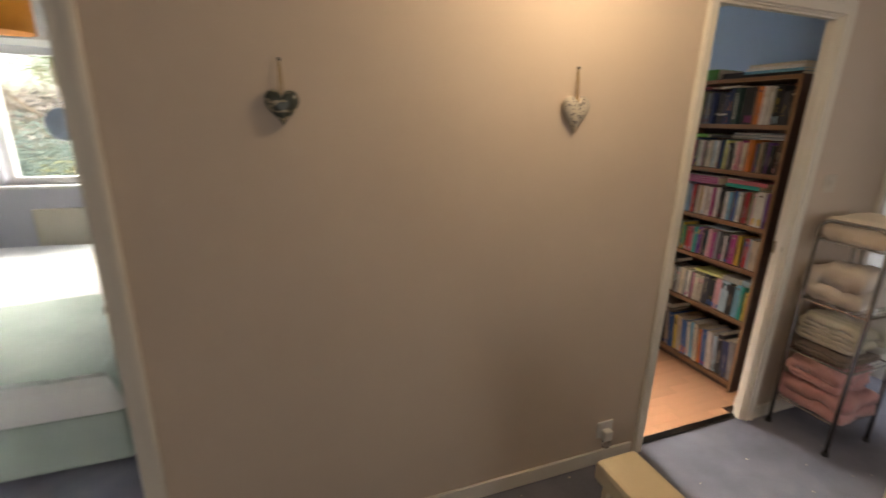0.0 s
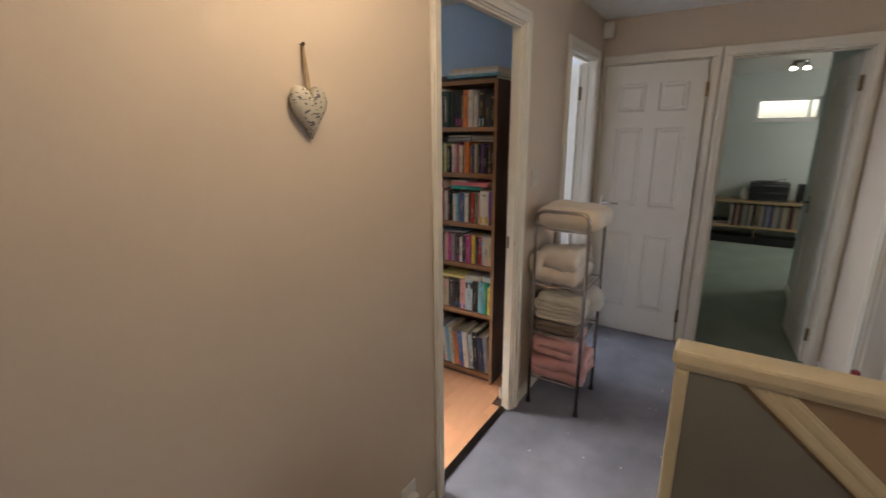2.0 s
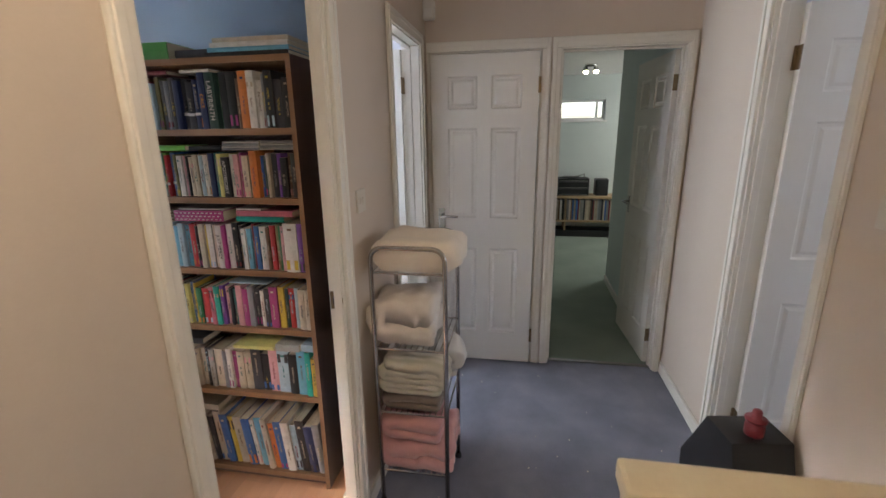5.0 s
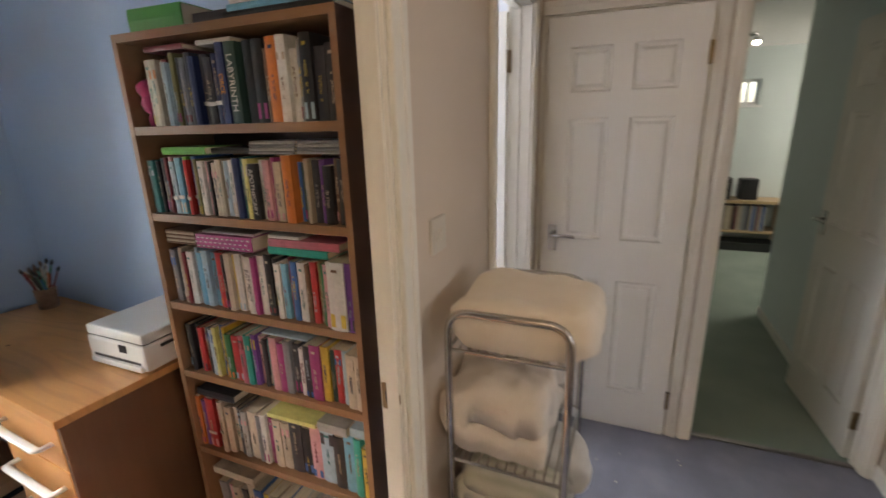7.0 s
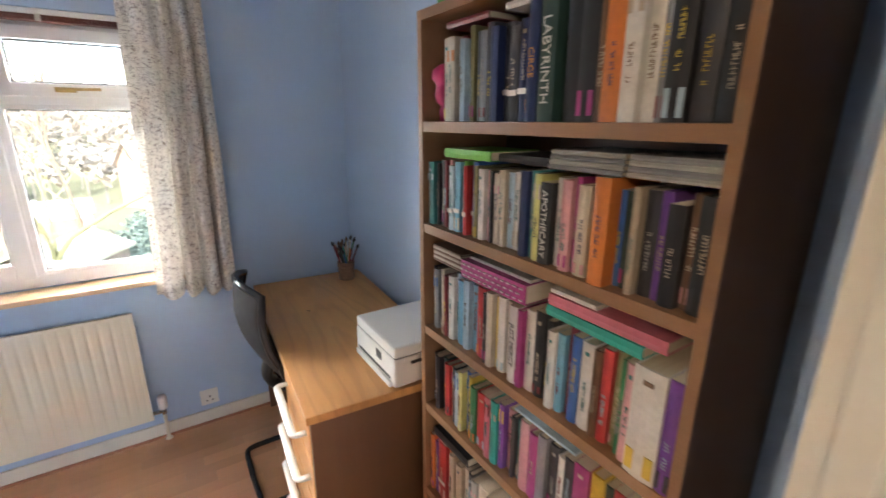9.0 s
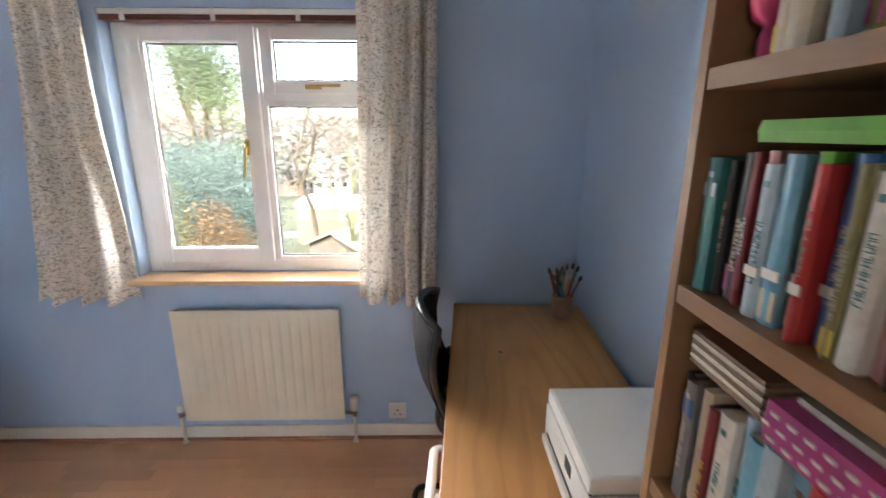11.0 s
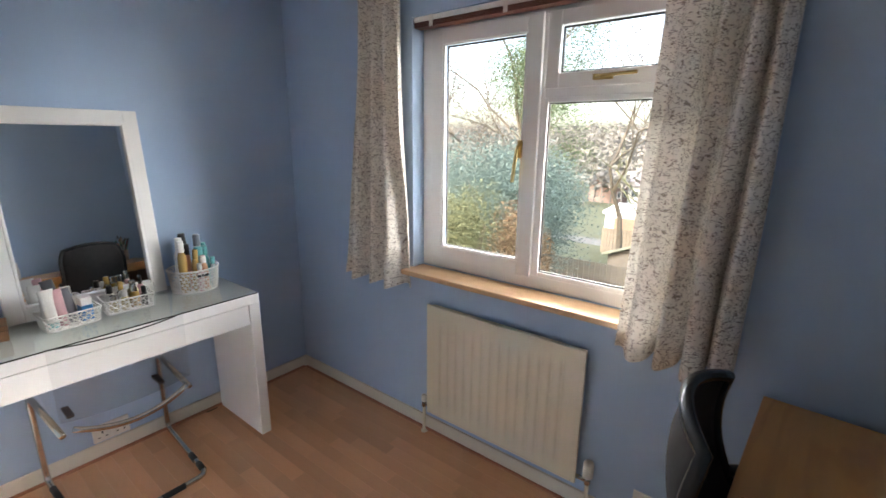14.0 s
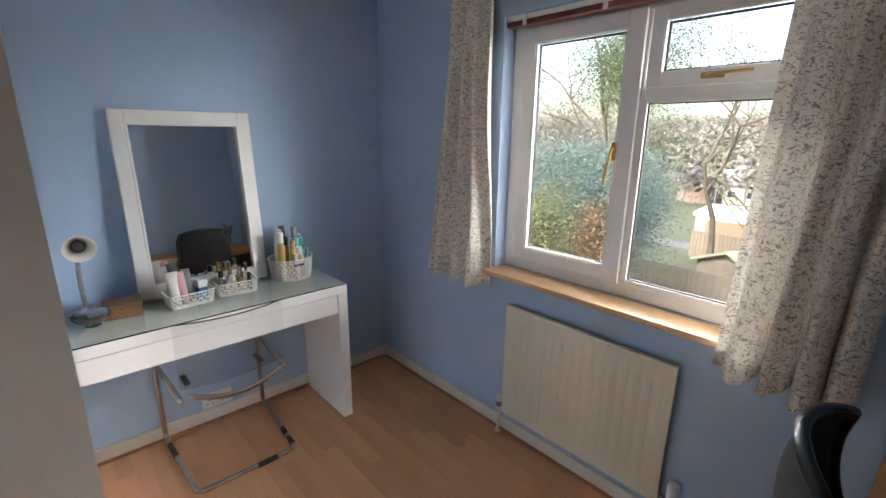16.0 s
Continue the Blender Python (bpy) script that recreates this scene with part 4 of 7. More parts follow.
Y0, Y1 = CY0 + 0.0185, CY1 - 0.0185
fill_shelf(SHELF_TOPS[5], "c22 c24 R18 l16 z14 K20 a18 K20 B20 K24 K24 B22 b8 B22!=CIRCE d32!=LABYRINTH g10 k28! k30! n16 o30! w24! w18 a12 k28! K26 k28", Y1 - 0.062, Y0, 0.198, 0.15, 11, "on the top shelf", bands=(9, 10, 11))
fill_shelf(SHELF_TOPS[4], "t24 k12 k22 R10 P14 l20 s22 G16 r14 b20 z12 w20 P16 k8 c20 c18 l18 w20 c14 B20 t14 Y18 k26=APOTHECARY w22 P20 m12 c24 P14 o28! b10 d20 e12 K22 v16 k24 n14 k26", Y1, Y0, 0.176, 0.13, 12, "on the second shelf", bands=(5, 6, 7, 8, 9))
fill_shelf(SHELF_TOPS[3], "B14 a18 A18 e14 R12 w22 l12 s22 l20 s22 r26 k14 c18 y8 w20 c18 w22=JUST_MERCY m14 w22 k22 k14 w16 s16 R14 b18 w24 n14 r18 z16 g10 P16 w46! v20!", Y1, Y0, 0.195, 0.14, 13, "on the third shelf")
fill_shelf(SHELF_TOPS[2], "k20 k16 d14 r16 o14 K12 l16 Y12 b14 y10 g18 r30 p16 T18 v14 P16 K10 t16 P20 m20 a18 K20 w14 K20 m26 y20 d14 r18 l16 c22 c18", Y1, Y0, 0.186, 0.13, 14, "on the fourth shelf")
fill_shelf(SHELF_TOPS[1], "o12 v14 r24 o18 e14 e18 c16 K12 A16 c26 a14 w14 m16 c20 e22 K30 k24 P26 l34 k26 s26! T16! y16", Y1, Y0, 0.205, 0.14, 15, "on the fifth shelf", bands=(2, 3))
fill_shelf(SHELF_TOPS[0], "a20 P16 e18 K14 c22 b20 y14 e24 b22 w12 s22 c14 o16 b20 w20 l16 k22 B22 a18", Y1 - 0.055, Y0 + 0.0, 0.27, 0.19, 16, "leaning on the bottom shelf", lean=6.5, hard=0.2)


def flat_book(label, hue, x0, y0, long, wide, z, thick, turn=0.0, edge=True):
    """A book laid flat, its spine towards the room."""
    root = thing("book", label, "book", pose(x0, y0, z, 0, 0, turn), group="books in the bookcase")
    bm = bmesh.new()
    prism(bm, [(wide, 0), (0, 0), (-0.002, thick / 2), (0, thick), (wide, thick), (wide, thick - 0.0014), (0.0018, thick - 0.0014), (0.0018, 0.0014), (wide, 0.0014)], long)
    part("cover", bm, COVERS[hue], root)
    part("page_block", boxes((0.002, wide - 0.002, 0.002, long - 0.002, 0.0016, thick - 0.0016)), PAPER, root)
    return root


FX = CX + 0.02
flat_book("dark red hardback lying across the top row", "R", FX + 0.01, Y1 - 0.215, 0.15, 0.12, SHELF_TOPS[5] + 0.1995, 0.014)
flat_book("white paperback lying across the top row", "w", FX, 1.50, 0.12, 0.12, SHELF_TOPS[5] + 0.1995, 0.012)
flat_book("bright green book lying flat on other books", "G", FX - 0.012, Y1 - 0.262, 0.165, 0.14, SHELF_TOPS[4] + 0.178, 0.020, 1.5)
flat_book("black book lying flat on other books", "k", FX + 0.012, 1.50, 0.19, 0.14, SHELF_TOPS[4] + 0.178, 0.016)
for k in range(4):
    flat_book("thin grey magazine in a flat stack", "A" if k % 2 else "a", FX - 0.004 + 0.002 * k, 1.335, 0.15, 0.15, SHELF_TOPS[4] + 0.178 + 0.0085 * k, 0.008)
    flat_book("thin grey magazine in a flat stack", "a" if k % 2 else "A", FX + 0.002 * k, 1.192, 0.138, 0.15, SHELF_TOPS[4] + 0.178 + 0.0085 * k, 0.008)
for k in range(7):
    flat_book("slim beige notebook in a flat stack", "c" if k % 2 else "n", FX, Y1 - 0.145, 0.125, 0.14, SHELF_TOPS[3] + 0.197 + 0.0062 * k, 0.0056)
purple = flat_book("purple notebook with small white dashes", "m", FX - 0.012, 1.515, 0.215, 0.16, SHELF_TOPS[3] + 0.197, 0.042, 1.0)
bm = bmesh.new()
for r in range(3):
    for c in range(11):
        box(bm, -0.0032, -0.0008, 0.008 + c * 0.019 + 0.009 * (r % 2), 0.017 + c * 0.019 + 0.009 * (r % 2), 0.006 + r * 0.0125, 0.0095 + r * 0.0125)
part("dash_print", bm, WHITE_INK, purple)
flat_book("pile of grey papers on the purple notebook", "A", FX + 0.004, 1.52, 0.20, 0.15, SHELF_TOPS[3] + 0.2395, 0.007)
flat_book("green hardback lying flat on other books", "T", FX - 0.006, 1.262, 0.205, 0.14, SHELF_TOPS[3] + 0.197, 0.021, -1)
flat_book("rose pink book lying flat on a green one", "p", FX, 1.228, 0.235, 0.14, SHELF_TOPS[3] + 0.2185, 0.022, 0.6)
flat_book("white paper pad lying on a pink book", "w", FX + 0.004, 1.36, 0.105, 0.12, SHELF_TOPS[3] + 0.241, 0.008)
flat_book("pale blue pamphlet lying flat on books", "l", FX, 1.37, 0.17, 0.12, SHELF_TOPS[2] + 0.188, 0.006)
flat_book("black hardback lying flat on books", "k", FX, Y1 - 0.19, 0.17, 0.14, SHELF_TOPS[1] + 0.206, 0.026)
flat_book("yellow notebook lying flat on books", "Y", FX - 0.01, 1.37, 0.185, 0.14, SHELF_TOPS[1] + 0.206, 0.014, 1)
flat_book("pale card box lying flat on books", "A", FX - 0.01, 1.255, 0.105, 0.12, SHELF_TOPS[1] + 0.206, 0.030)
flat_book("blue booklet lying flat on books", "l", FX, 1.19, 0.06, 0.12, SHELF_TOPS[1] + 0.206, 0.030)
flat_book("cream atlas lying flat on the bottom row", "c", FX, Y1 - 0.215, 0.19, 0.18, SHELF_TOPS[0] + 0.276, 0.028)

# on top of the case
dictionary = flat_book("thick green dictionary lying on the bookcase", "g", CX + 0.03, CY1 - 0.255, 0.20, 0.20, CTOP + 0.0005, 0.062, 2)
dictionary.children[0].data.materials[0] = material("bright_green_cover", (0.06, 0.30, 0.05), (0.05, 0.24, 0.04), rough=0.35)
bm = bmesh.new()
for c, hgt in enumerate((0.026, 0.018, 0.026, 0.026, 0.022, 0.018, 0.018)):
    box(bm, -0.001, 0.0005, 0.155 - c * 0.016, 0.165 - c * 0.016, 0.017, 0.017 + hgt)
part("cover_mark", bm, WHITE_INK, dictionary, "row of plain white marks")
for k, hue in enumerate("kswc"):
    flat_book("large flat picture book on the bookcase", {"k": "k", "s": "s", "w": "w", "c": "c"}["kswc"[k]], CX + 0.012 + 0.006 * (k % 2), CY0 + 0.008, 0.325 - 0.012 * k, 0.25, CTOP + 0.0005 + 0.0158 * k, 0.0152, 0.8 * (k % 2))
flat_book("slim dark case lying behind the green book", "K", CX + 0.05, 1.50, 0.15, 0.18, CTOP + 0.0005, 0.035)

# a small pink figurine, kept as one plain shape
PINK = material("pink_vinyl", (0.62, 0.05, 0.20), (0.5, 0.03, 0.14), rough=0.4, scale=30)
bm = bmesh.new()
lathe(bm, [(0.004, 0), (0.012, 0.002), (0.013, 0.025), (0.009, 0.035), (0.020, 0.045), (0.025, 0.062), (0.021, 0.080), (0.022, 0.086), (0.031, 0.098), (0.029, 0.116), (0.014, 0.128), (0.003, 0.132)], 18)
bmesh.ops.transform(bm, matrix=pose(CX + 0.045, Y1 - 0.032, SHELF_TOPS[5] + 0.0005), verts=bm.verts)
tagged(part("figurine", bm, PINK, smooth=True), "small pink vinyl figurine on the top shelf", "figurine")


# ---- desk, printer, office chair ----
DX, DY0, DY1, DZ = 1.575, 2.062, 3.305, 0.735
DESK = thing("desk", "honey oak desk with drawers and white handles", "desk", pose(1.556, 2.065, 0, 0, 0, -4.1) @ Matrix.Translation((-DX, -DY0, 0)))
part("desktop", boxes((DX, 2.145, DY0, DY1, DZ - 0.028, DZ), bevel=0.003), DESK_WOOD, DESK)
# end panels turned from the window, darkened by colour as if in shade
part("side_panel", boxes((DX + 0.012, 2.138, DY0 + 0.004, DY0 + 0.024, 0.0, DZ - 0.0285), bevel=0.001), DESK_SHADED, DESK, "oak end panel with shade in its colour")
part("side_panel", boxes((DX + 0.012, 2.138, DY1 - 0.024, DY1 - 0.004, 0.0, DZ - 0.0285), bevel=0.001), DESK_SHADED, DESK)
part("pedestal_side", boxes((DX + 0.03, 2.138, 2.515, 2.533, 0.0, DZ - 0.0285), bevel=0.001), DESK_WOOD, DESK)
part("back_panel", boxes((2.10, 2.115, 2.534, DY1 - 0.0245, 0.25, DZ - 0.0285)), DESK_SHADED, DESK)
part("apron", boxes((DX + 0.04, DX + 0.056, 2.534, DY1 - 0.0245, DZ - 0.075, DZ - 0.0285)), DESK_WOOD, DESK)
for k in range(4):
    top = 0.700 - 0.168 * k
    front = part("drawer", boxes((DX + 0.010, DX + 0.028, DY0 + 0.0265, 2.513, top - 0.162, top), bevel=0.002), DESK_WOOD, DESK, "honey oak drawer front")
    z = top - 0.075
    bm = bmesh.new()
    tube(bm, rounded([(DX + 0.012, 2.145, z), (DX - 0.030, 2.145, z), (DX - 0.030, 2.455, z), (DX + 0.012, 2.455, z)], 0.022), 0.006, 10, squash=2.3)
    part("handle", bm, WHITE_LACQUER, front, "white bow handle", smooth=True)
part("drawer_carcass", boxes((DX + 0.029, 2.09, DY0 + 0.027, 2.512, 0.03, 0.70)), DESK_SHADED, DESK)
part("knot", boxes((1.752, 1.762, 2.83, 2.842, DZ + 0.0002, DZ + 0.0008)), material("dark_knot", (0.10, 0.05, 0.02), rough=0.6), DESK, "dark wood knot")

PR = thing("printer", "white all-in-one inkjet printer on the desk", "printer", pose(1.838, 2.045, DZ))
part("body", boxes((0.0, 0.325, 0.0, 0.315, 0.006, 0.108), bevel=0.012), WHITE_PLASTIC, PR)
part("lid", boxes((0.003, 0.322, 0.003, 0.312, 0.109, 0.148), bevel=0.010), WHITE_PLASTIC, PR)
part("seam", boxes((0.006, 0.319, 0.006, 0.309, 0.1075, 0.1095)), BLACK_PLASTIC, PR)
part("paper_slot", boxes((-0.001, 0.004, 0.03, 0.285, 0.030, 0.040)), BLACK_PLASTIC, PR, "black paper slot")
part("control_panel", boxes((-0.0015, 0.003, 0.095, 0.135, 0.066, 0.096), bevel=0.001), BLACK_PLASTIC, PR, "small black display")
part("output_tray", boxes((-0.010, 0.004, 0.02, 0.295, 0.006, 0.028), bevel=0.004), WHITE_PLASTIC, PR)
part("side_slot", boxes((0.06, 0.17, -0.001, 0.004, 0.080, 0.092)), BLACK_PLASTIC, PR, "dark side vent")
for x in (0.03, 0.29):
    for y in (0.03, 0.28):
        part("foot", boxes((x, x + 0.02, y, y + 0.02, 0.0, 0.007)), BLACK_PLASTIC, PR)

POT = thing("pen_pot", "brown ridged pot full of pencils and brushes", "pen pot", pose(2.10, 3.14, DZ))
bm = bmesh.new()
lathe(bm, [(0.036, 0.0), (0.040, 0.002), (0.043, 0.10), (0.040, 0.10), (0.038, 0.01)], 22)
POT_MAT = material("brown_glazed_pot", (0.36, 0.22, 0.15), (0.20, 0.11, 0.07), rough=0.4, scale=18)
part("pot", bm, POT_MAT, POT, smooth=True)
for k in range(5):
    bm = bmesh.new()
    z = 0.018 + k * 0.018
    lathe(bm, [(0.0405 + 0.0012 * k, z), (0.0418 + 0.0012 * k, z + 0.002), (0.0418 + 0.0012 * k, z + 0.006), (0.0405 + 0.0012 * k, z + 0.008)], 22)
    part("ridge", bm, POT_MAT, POT)
rng = random.Random(5)
for k in range(30):
    a, tilt = rng.uniform(0, math.tau), rng.uniform(0.06, 0.42)
    foot = Vector((0.018 * math.cos(a + 2), 0.018 * math.sin(a + 2), 0.012))
    tip = foot + Vector((math.cos(a) * math.sin(tilt), math.sin(a) * math.sin(tilt), math.cos(tilt))) * rng.uniform(0.155, 0.215)
    bm = bmesh.new()
    tube(bm, [foot, foot.lerp(tip, 0.94), tip], 0.0042, 6, taper=[1, 1, 0.35])
    brush = rng.random() < 0.55
    pencil = part("brush" if brush else "pencil", bm, COVERS[rng.choice("kkwwcRgbTo")], POT)
    if brush:
        bm = bmesh.new()
        d = (tip - foot).normalized()
        tube(bm, [tip - d * 0.004, tip + d * 0.008, tip + d * 0.024], 0.008, 8, taper=[0.6, 1.0, 0.3])
        part("bristles", bm, COVERS["n" if k % 2 else "k"], pencil, smooth=True)

CHAIR = thing("office_chair", "black mesh-backed cantilever office chair at the desk", "chair", pose(0.03, -0.03, 0))


def chair_shell(y0, y1, z0, z1, thick):
    bm = bmesh.new()
    nu, nv = 14, 16
    sheets = []
    for t in (0.0, thick):
        rows = []
        for j in range(nv + 1):
            v = j / nv
            row = []
            for i in range(nu + 1):
                u = i / nu * 2 - 1
                shrink = 1 - 0.16 * max(0.0, (v - 0.72) / 0.28) ** 2 - 0.14 * max(0.0, (0.25 - v) / 0.25) ** 2
                y = (y0 + y1) / 2 + u * (y1 - y0) / 2 * shrink
                z = z0 + (z1 - z0) * v - 0.030 * u * u * v
                x = 1.585 - 0.125 * v + 0.055 * math.sin(v * math.pi) * -1 + 0.060 * u * u + 0.035 * max(0.0, v - 0.8) + t
                row.append(bm.verts.new((x, y, z)))
            rows.append(row)
        for a, b in zip(rows, rows[1:]):
            for i in range(nu):
                bm.faces.new((a[i], a[i + 1], b[i + 1], b[i]))
        sheets.append(rows)
    f, b = sheets
    rim = [(0, i) for i in range(nu)] + [(j, nu) for j in range(nv)] + [(nv, i) for i in range(nu, 0, -1)] + [(j, 0) for j in range(nv, 0, -1)]
    for (j, i), (q, p) in zip(rim, rim[1:] + rim[:1]):
        bm.faces.new((f[j][i], f[q][p], b[q][p], b[j][i]))
    return bm, [(f[j][i].co.copy() + Vector((thick / 2, 0, 0))) for j, i in rim]


MESH_CLOTH = material("black_mesh_cloth", (0.016, 0.016, 0.019), (0.010, 0.010, 0.012), rough=0.75, scale=30, fine=700, bump=0.5)
bm, rim = chair_shell(2.595, 3.02, 0.51, 0.957, 0.012)
part("backrest", bm, MESH_CLOTH, CHAIR, "black mesh backrest", smooth=True)
bm = bmesh.new()
tube(bm, rim, 0.015, 8, closed=True)
GREY_SHINE = material("satin_black_frame", (0.035, 0.037, 0.042), rough=0.22)
part("back_frame", bm, GREY_SHINE, CHAIR, "shiny black backrest frame", smooth=True)
bm = bmesh.new()
tube(bm, rounded([(1.575, 2.80, 0.60), (1.535, 2.80, 0.50), (1.60, 2.80, 0.43), (1.78, 2.80, 0.425)], 0.06), 0.022, 10, squash=2.4)
part("back_support", bm, BLACK_PLASTIC, CHAIR, smooth=True)
bm = boxes((1.60, 2.02, 2.58, 3.03, 0.435, 0.50), bevel=0.025)
part("seat", bm, MESH_CLOTH, CHAIR, "black padded seat")
for y in (2.60, 3.01):
    bm = bmesh.new()
    tube(bm, rounded([(1.66, y, 0.425), (1.98, y, 0.42), (1.99, y, 0.013), (1.44, y, 0.013), (1.435, 2.805, 0.013)], 0.05), 0.0125, 10)
    part("leg", bm, GREY_SHINE, CHAIR, "black tubular cantilever leg", smooth=True)
for y in (2.585, 3.025):
    bm = bmesh.new()
    tube(bm, rounded([(1.72, y, 0.45), (1.60, y, 0.52), (1.56, y, 0.66), (1.72, y, 0.67), (1.84, y, 0.66)], 0.04), 0.013, 8, squash=1.4)
    part("armrest", bm, BLACK_PLASTIC, CHAIR, smooth=True)

# ---- dressing table, mirror and what stands on it ----
VX0, VX1, VY0, VY1, VZ = -0.742, -0.314, 1.604, 2.804, 0.752
VAN = thing("dressing_table", "white lacquered dressing table with slab legs", "dressing table")
part("top", boxes((VX0, VX1, VY0, VY1, 0.706, VZ), bevel=0.002), WHITE_LACQUER, VAN)
for y in (VY0, VY1 - 0.05):
    part("leg_panel", boxes((VX0, VX1, y, y + 0.05, 0.0, 0.7055), bevel=0.002), WHITE_LACQUER, VAN)
part("drawer", boxes((VX1 - 0.024, VX1 - 0.006, VY0 + 0.053, VY1 - 0.053, 0.606, 0.702), bevel=0.002), WHITE_LACQUER, VAN, "white drawer front")
part("drawer_box", boxes((VX0 + 0.02, VX1 - 0.0245, VY0 + 0.055, VY1 - 0.055, 0.615, 0.70)), WHITE_LACQUER, VAN)
part("glass_top", boxes((VX0 + 0.004, VX1 - 0.002, VY0 + 0.003, VY1 - 0.003, VZ + 0.0005, VZ + 0.0055), bevel=0.001), TABLE_GLASS, VAN, "clear glass top").visible_shadow = False
VT = VZ + 0.006

MIR = thing("mirror", "white framed mirror leaning against the blue wall", "mirror", pose(-0.672, 1.978, VT + 0.004, 0, -4.6, 0))
part("frame", oriented("y", bar_frame(0.0, 0.560, 0.0, 0.820, 0.054, -0.012, 0.020, bevel=0.005)), UPVC, MIR, "white moulded frame")
part("inner_moulding", oriented("y", bar_frame(0.052, 0.508, 0.052, 0.768, 0.012, 0.004, 0.024, bevel=0.004)), UPVC, MIR)
part("glass", boxes((-0.002, 0.005, 0.056, 0.504, 0.056, 0.764)), MIRROR, MIR, "mirror glass")


def lattice_basket(label, m, outline, height, flare):
    """A pierced white plastic basket: rim, floor and a wall of crossing bars."""
    root = thing("storage_basket", label, "storage basket", m, group="baskets on the dressing table")
    pts = [Vector((x, y, 0)) for x, y in outline]
    n = len(pts)
    bm = bmesh.new()
    bm.faces.new([bm.verts.new(p + Vector((0, 0, 0.002))) for p in pts])
    part("floor", bm, WHITE_PLASTIC, root)
    ring = lambda z: [p * (1 + flare * z / height) + Vector((0, 0, z)) for p in pts]  # noqa: E731
    bm = bmesh.new()
    tube(bm, ring(height), 0.0035, 6, closed=True)
    part("rim", bm, WHITE_PLASTIC, root)
    bm = bmesh.new()
    tube(bm, ring(0.003), 0.003, 6, closed=True)
    part("base_rim", bm, WHITE_PLASTIC, root)
    bm = bmesh.new()
    rows = max(3, round(height / 0.016))
    dense = []
    for a, b in zip(pts, pts[1:] + pts[:1]):
        k = max(1, round((b - a).length / 0.013))
        dense += [a.lerp(b, i / k) for i in range(k)]
    lift = lambda p, z: p * (1 + flare * z / height) + Vector((0, 0, z))  # noqa: E731
    nd = len(dense)
    for r in range(rows):
        z0, z1 = height * r / rows, height * (r + 1) / rows
        for i in range(nd):
            a, b = (i, (i + 1) % nd) if (i + r) % 2 else ((i + 1) % nd, i)
            tube(bm, [lift(dense[a], z0), lift(dense[b], z1)], 0.0023, 4)
        if r:
            tube(bm, [lift(p, z0) for p in dense], 0.0016, 4, closed=True)
    part("lattice", bm, WHITE_PLASTIC, root)
    return root


def rect(w, d, r=0.015):
    out = []
    for sx, sy, a0 in ((1, 1, 0), (-1, 1, 90), (-1, -1, 180), (1, -1, 270)):
        for k in range(4):
            a = radians(a0 + 30 * k)
            out.append((sx * (w / 2 - r) + r * math.cos(a), sy * (d / 2 - r) + r * math.sin(a)))
    return out


B1, B2, B3 = Vector((-0.535, 2.143, VT)), Vector((-0.560, 2.345, VT)), Vector((-0.595, 2.640, VT))
lattice_basket("small white pierced basket of tubes and creams", pose(*B1, 0, 0, 4), rect(0.115, 0.165), 0.058, 0.10)
lattice_basket("small white pierced basket of perfume bottles", pose(*B2, 0, 0, -3), rect(0.115, 0.165), 0.058, 0.10)
lattice_basket("round white pierced basket of toiletries", pose(*B3), [(0.086 * math.cos(k * math.tau / 28), 0.098 * math.sin(k * math.tau / 28)) for k in range(28)], 0.108, 0.14)
bm = boxes((B3.x + 0.094, B3.x + 0.0965, B3.y - 0.024, B3.y + 0.028, VT + 0.078, VT + 0.090), bevel=0.001)
tagged(part("basket_handle_slot", bm, BLACK_PLASTIC, bpy.data.objects["storage_basket.002"], "dark handle slot"), "")
bpy.data.objects["basket_handle_slot"].matrix_parent_inverse = Matrix.Translation(-B3)

TINT = {"gold": material("amber_liquid", (0.55, 0.36, 0.12), rough=0.15, bump=0), "pale_pink": material("pale_pink_plastic", (0.68, 0.40, 0.42), rough=0.3, bump=0),
        "aqua": material("aqua_plastic", (0.16, 0.52, 0.52), rough=0.3, bump=0), "white": WHITE_PLASTIC, "grey": material("grey_plastic", (0.22, 0.23, 0.26), rough=0.35, bump=0),
        "blue": material("blue_card", (0.03, 0.24, 0.58), rough=0.4, bump=0), "peach": material("peach_plastic", (0.70, 0.36, 0.22), rough=0.35, bump=0),
        "black": BLACK_PLASTIC, "chrome": CHROME, "clear": CUT_GLASS, "lemon": material("pale_perfume", (0.66, 0.58, 0.34), rough=0.1, bump=0)}


def bottle(label, where, r, h, tint, cap, cap_r=0.6, cap_h=0.25, tilt=(0, 0), square=False, kind="bottle"):
    root = thing(kind, label, kind, pose(*where, tilt[0], tilt[1], 15), group="toiletries on the dressing table")
    body = h * (1 - cap_h)
    bm = bmesh.new()
    sides = 4 if square else 14
    lathe(bm, [(r * 0.9, 0), (r, 0.003), (r, body * 0.85), (r * 0.8, body * 0.95), (r * cap_r * 0.8, body)], sides)
    part("body", bm, TINT[tint], root, smooth=not square)
    bm = bmesh.new()
    lathe(bm, [(r * cap_r, body + 0.0003), (r * cap_r, h - 0.003), (r * cap_r * 0.85, h)], 12)
    part("cap", bm, TINT[cap], root, smooth=False)
    return root


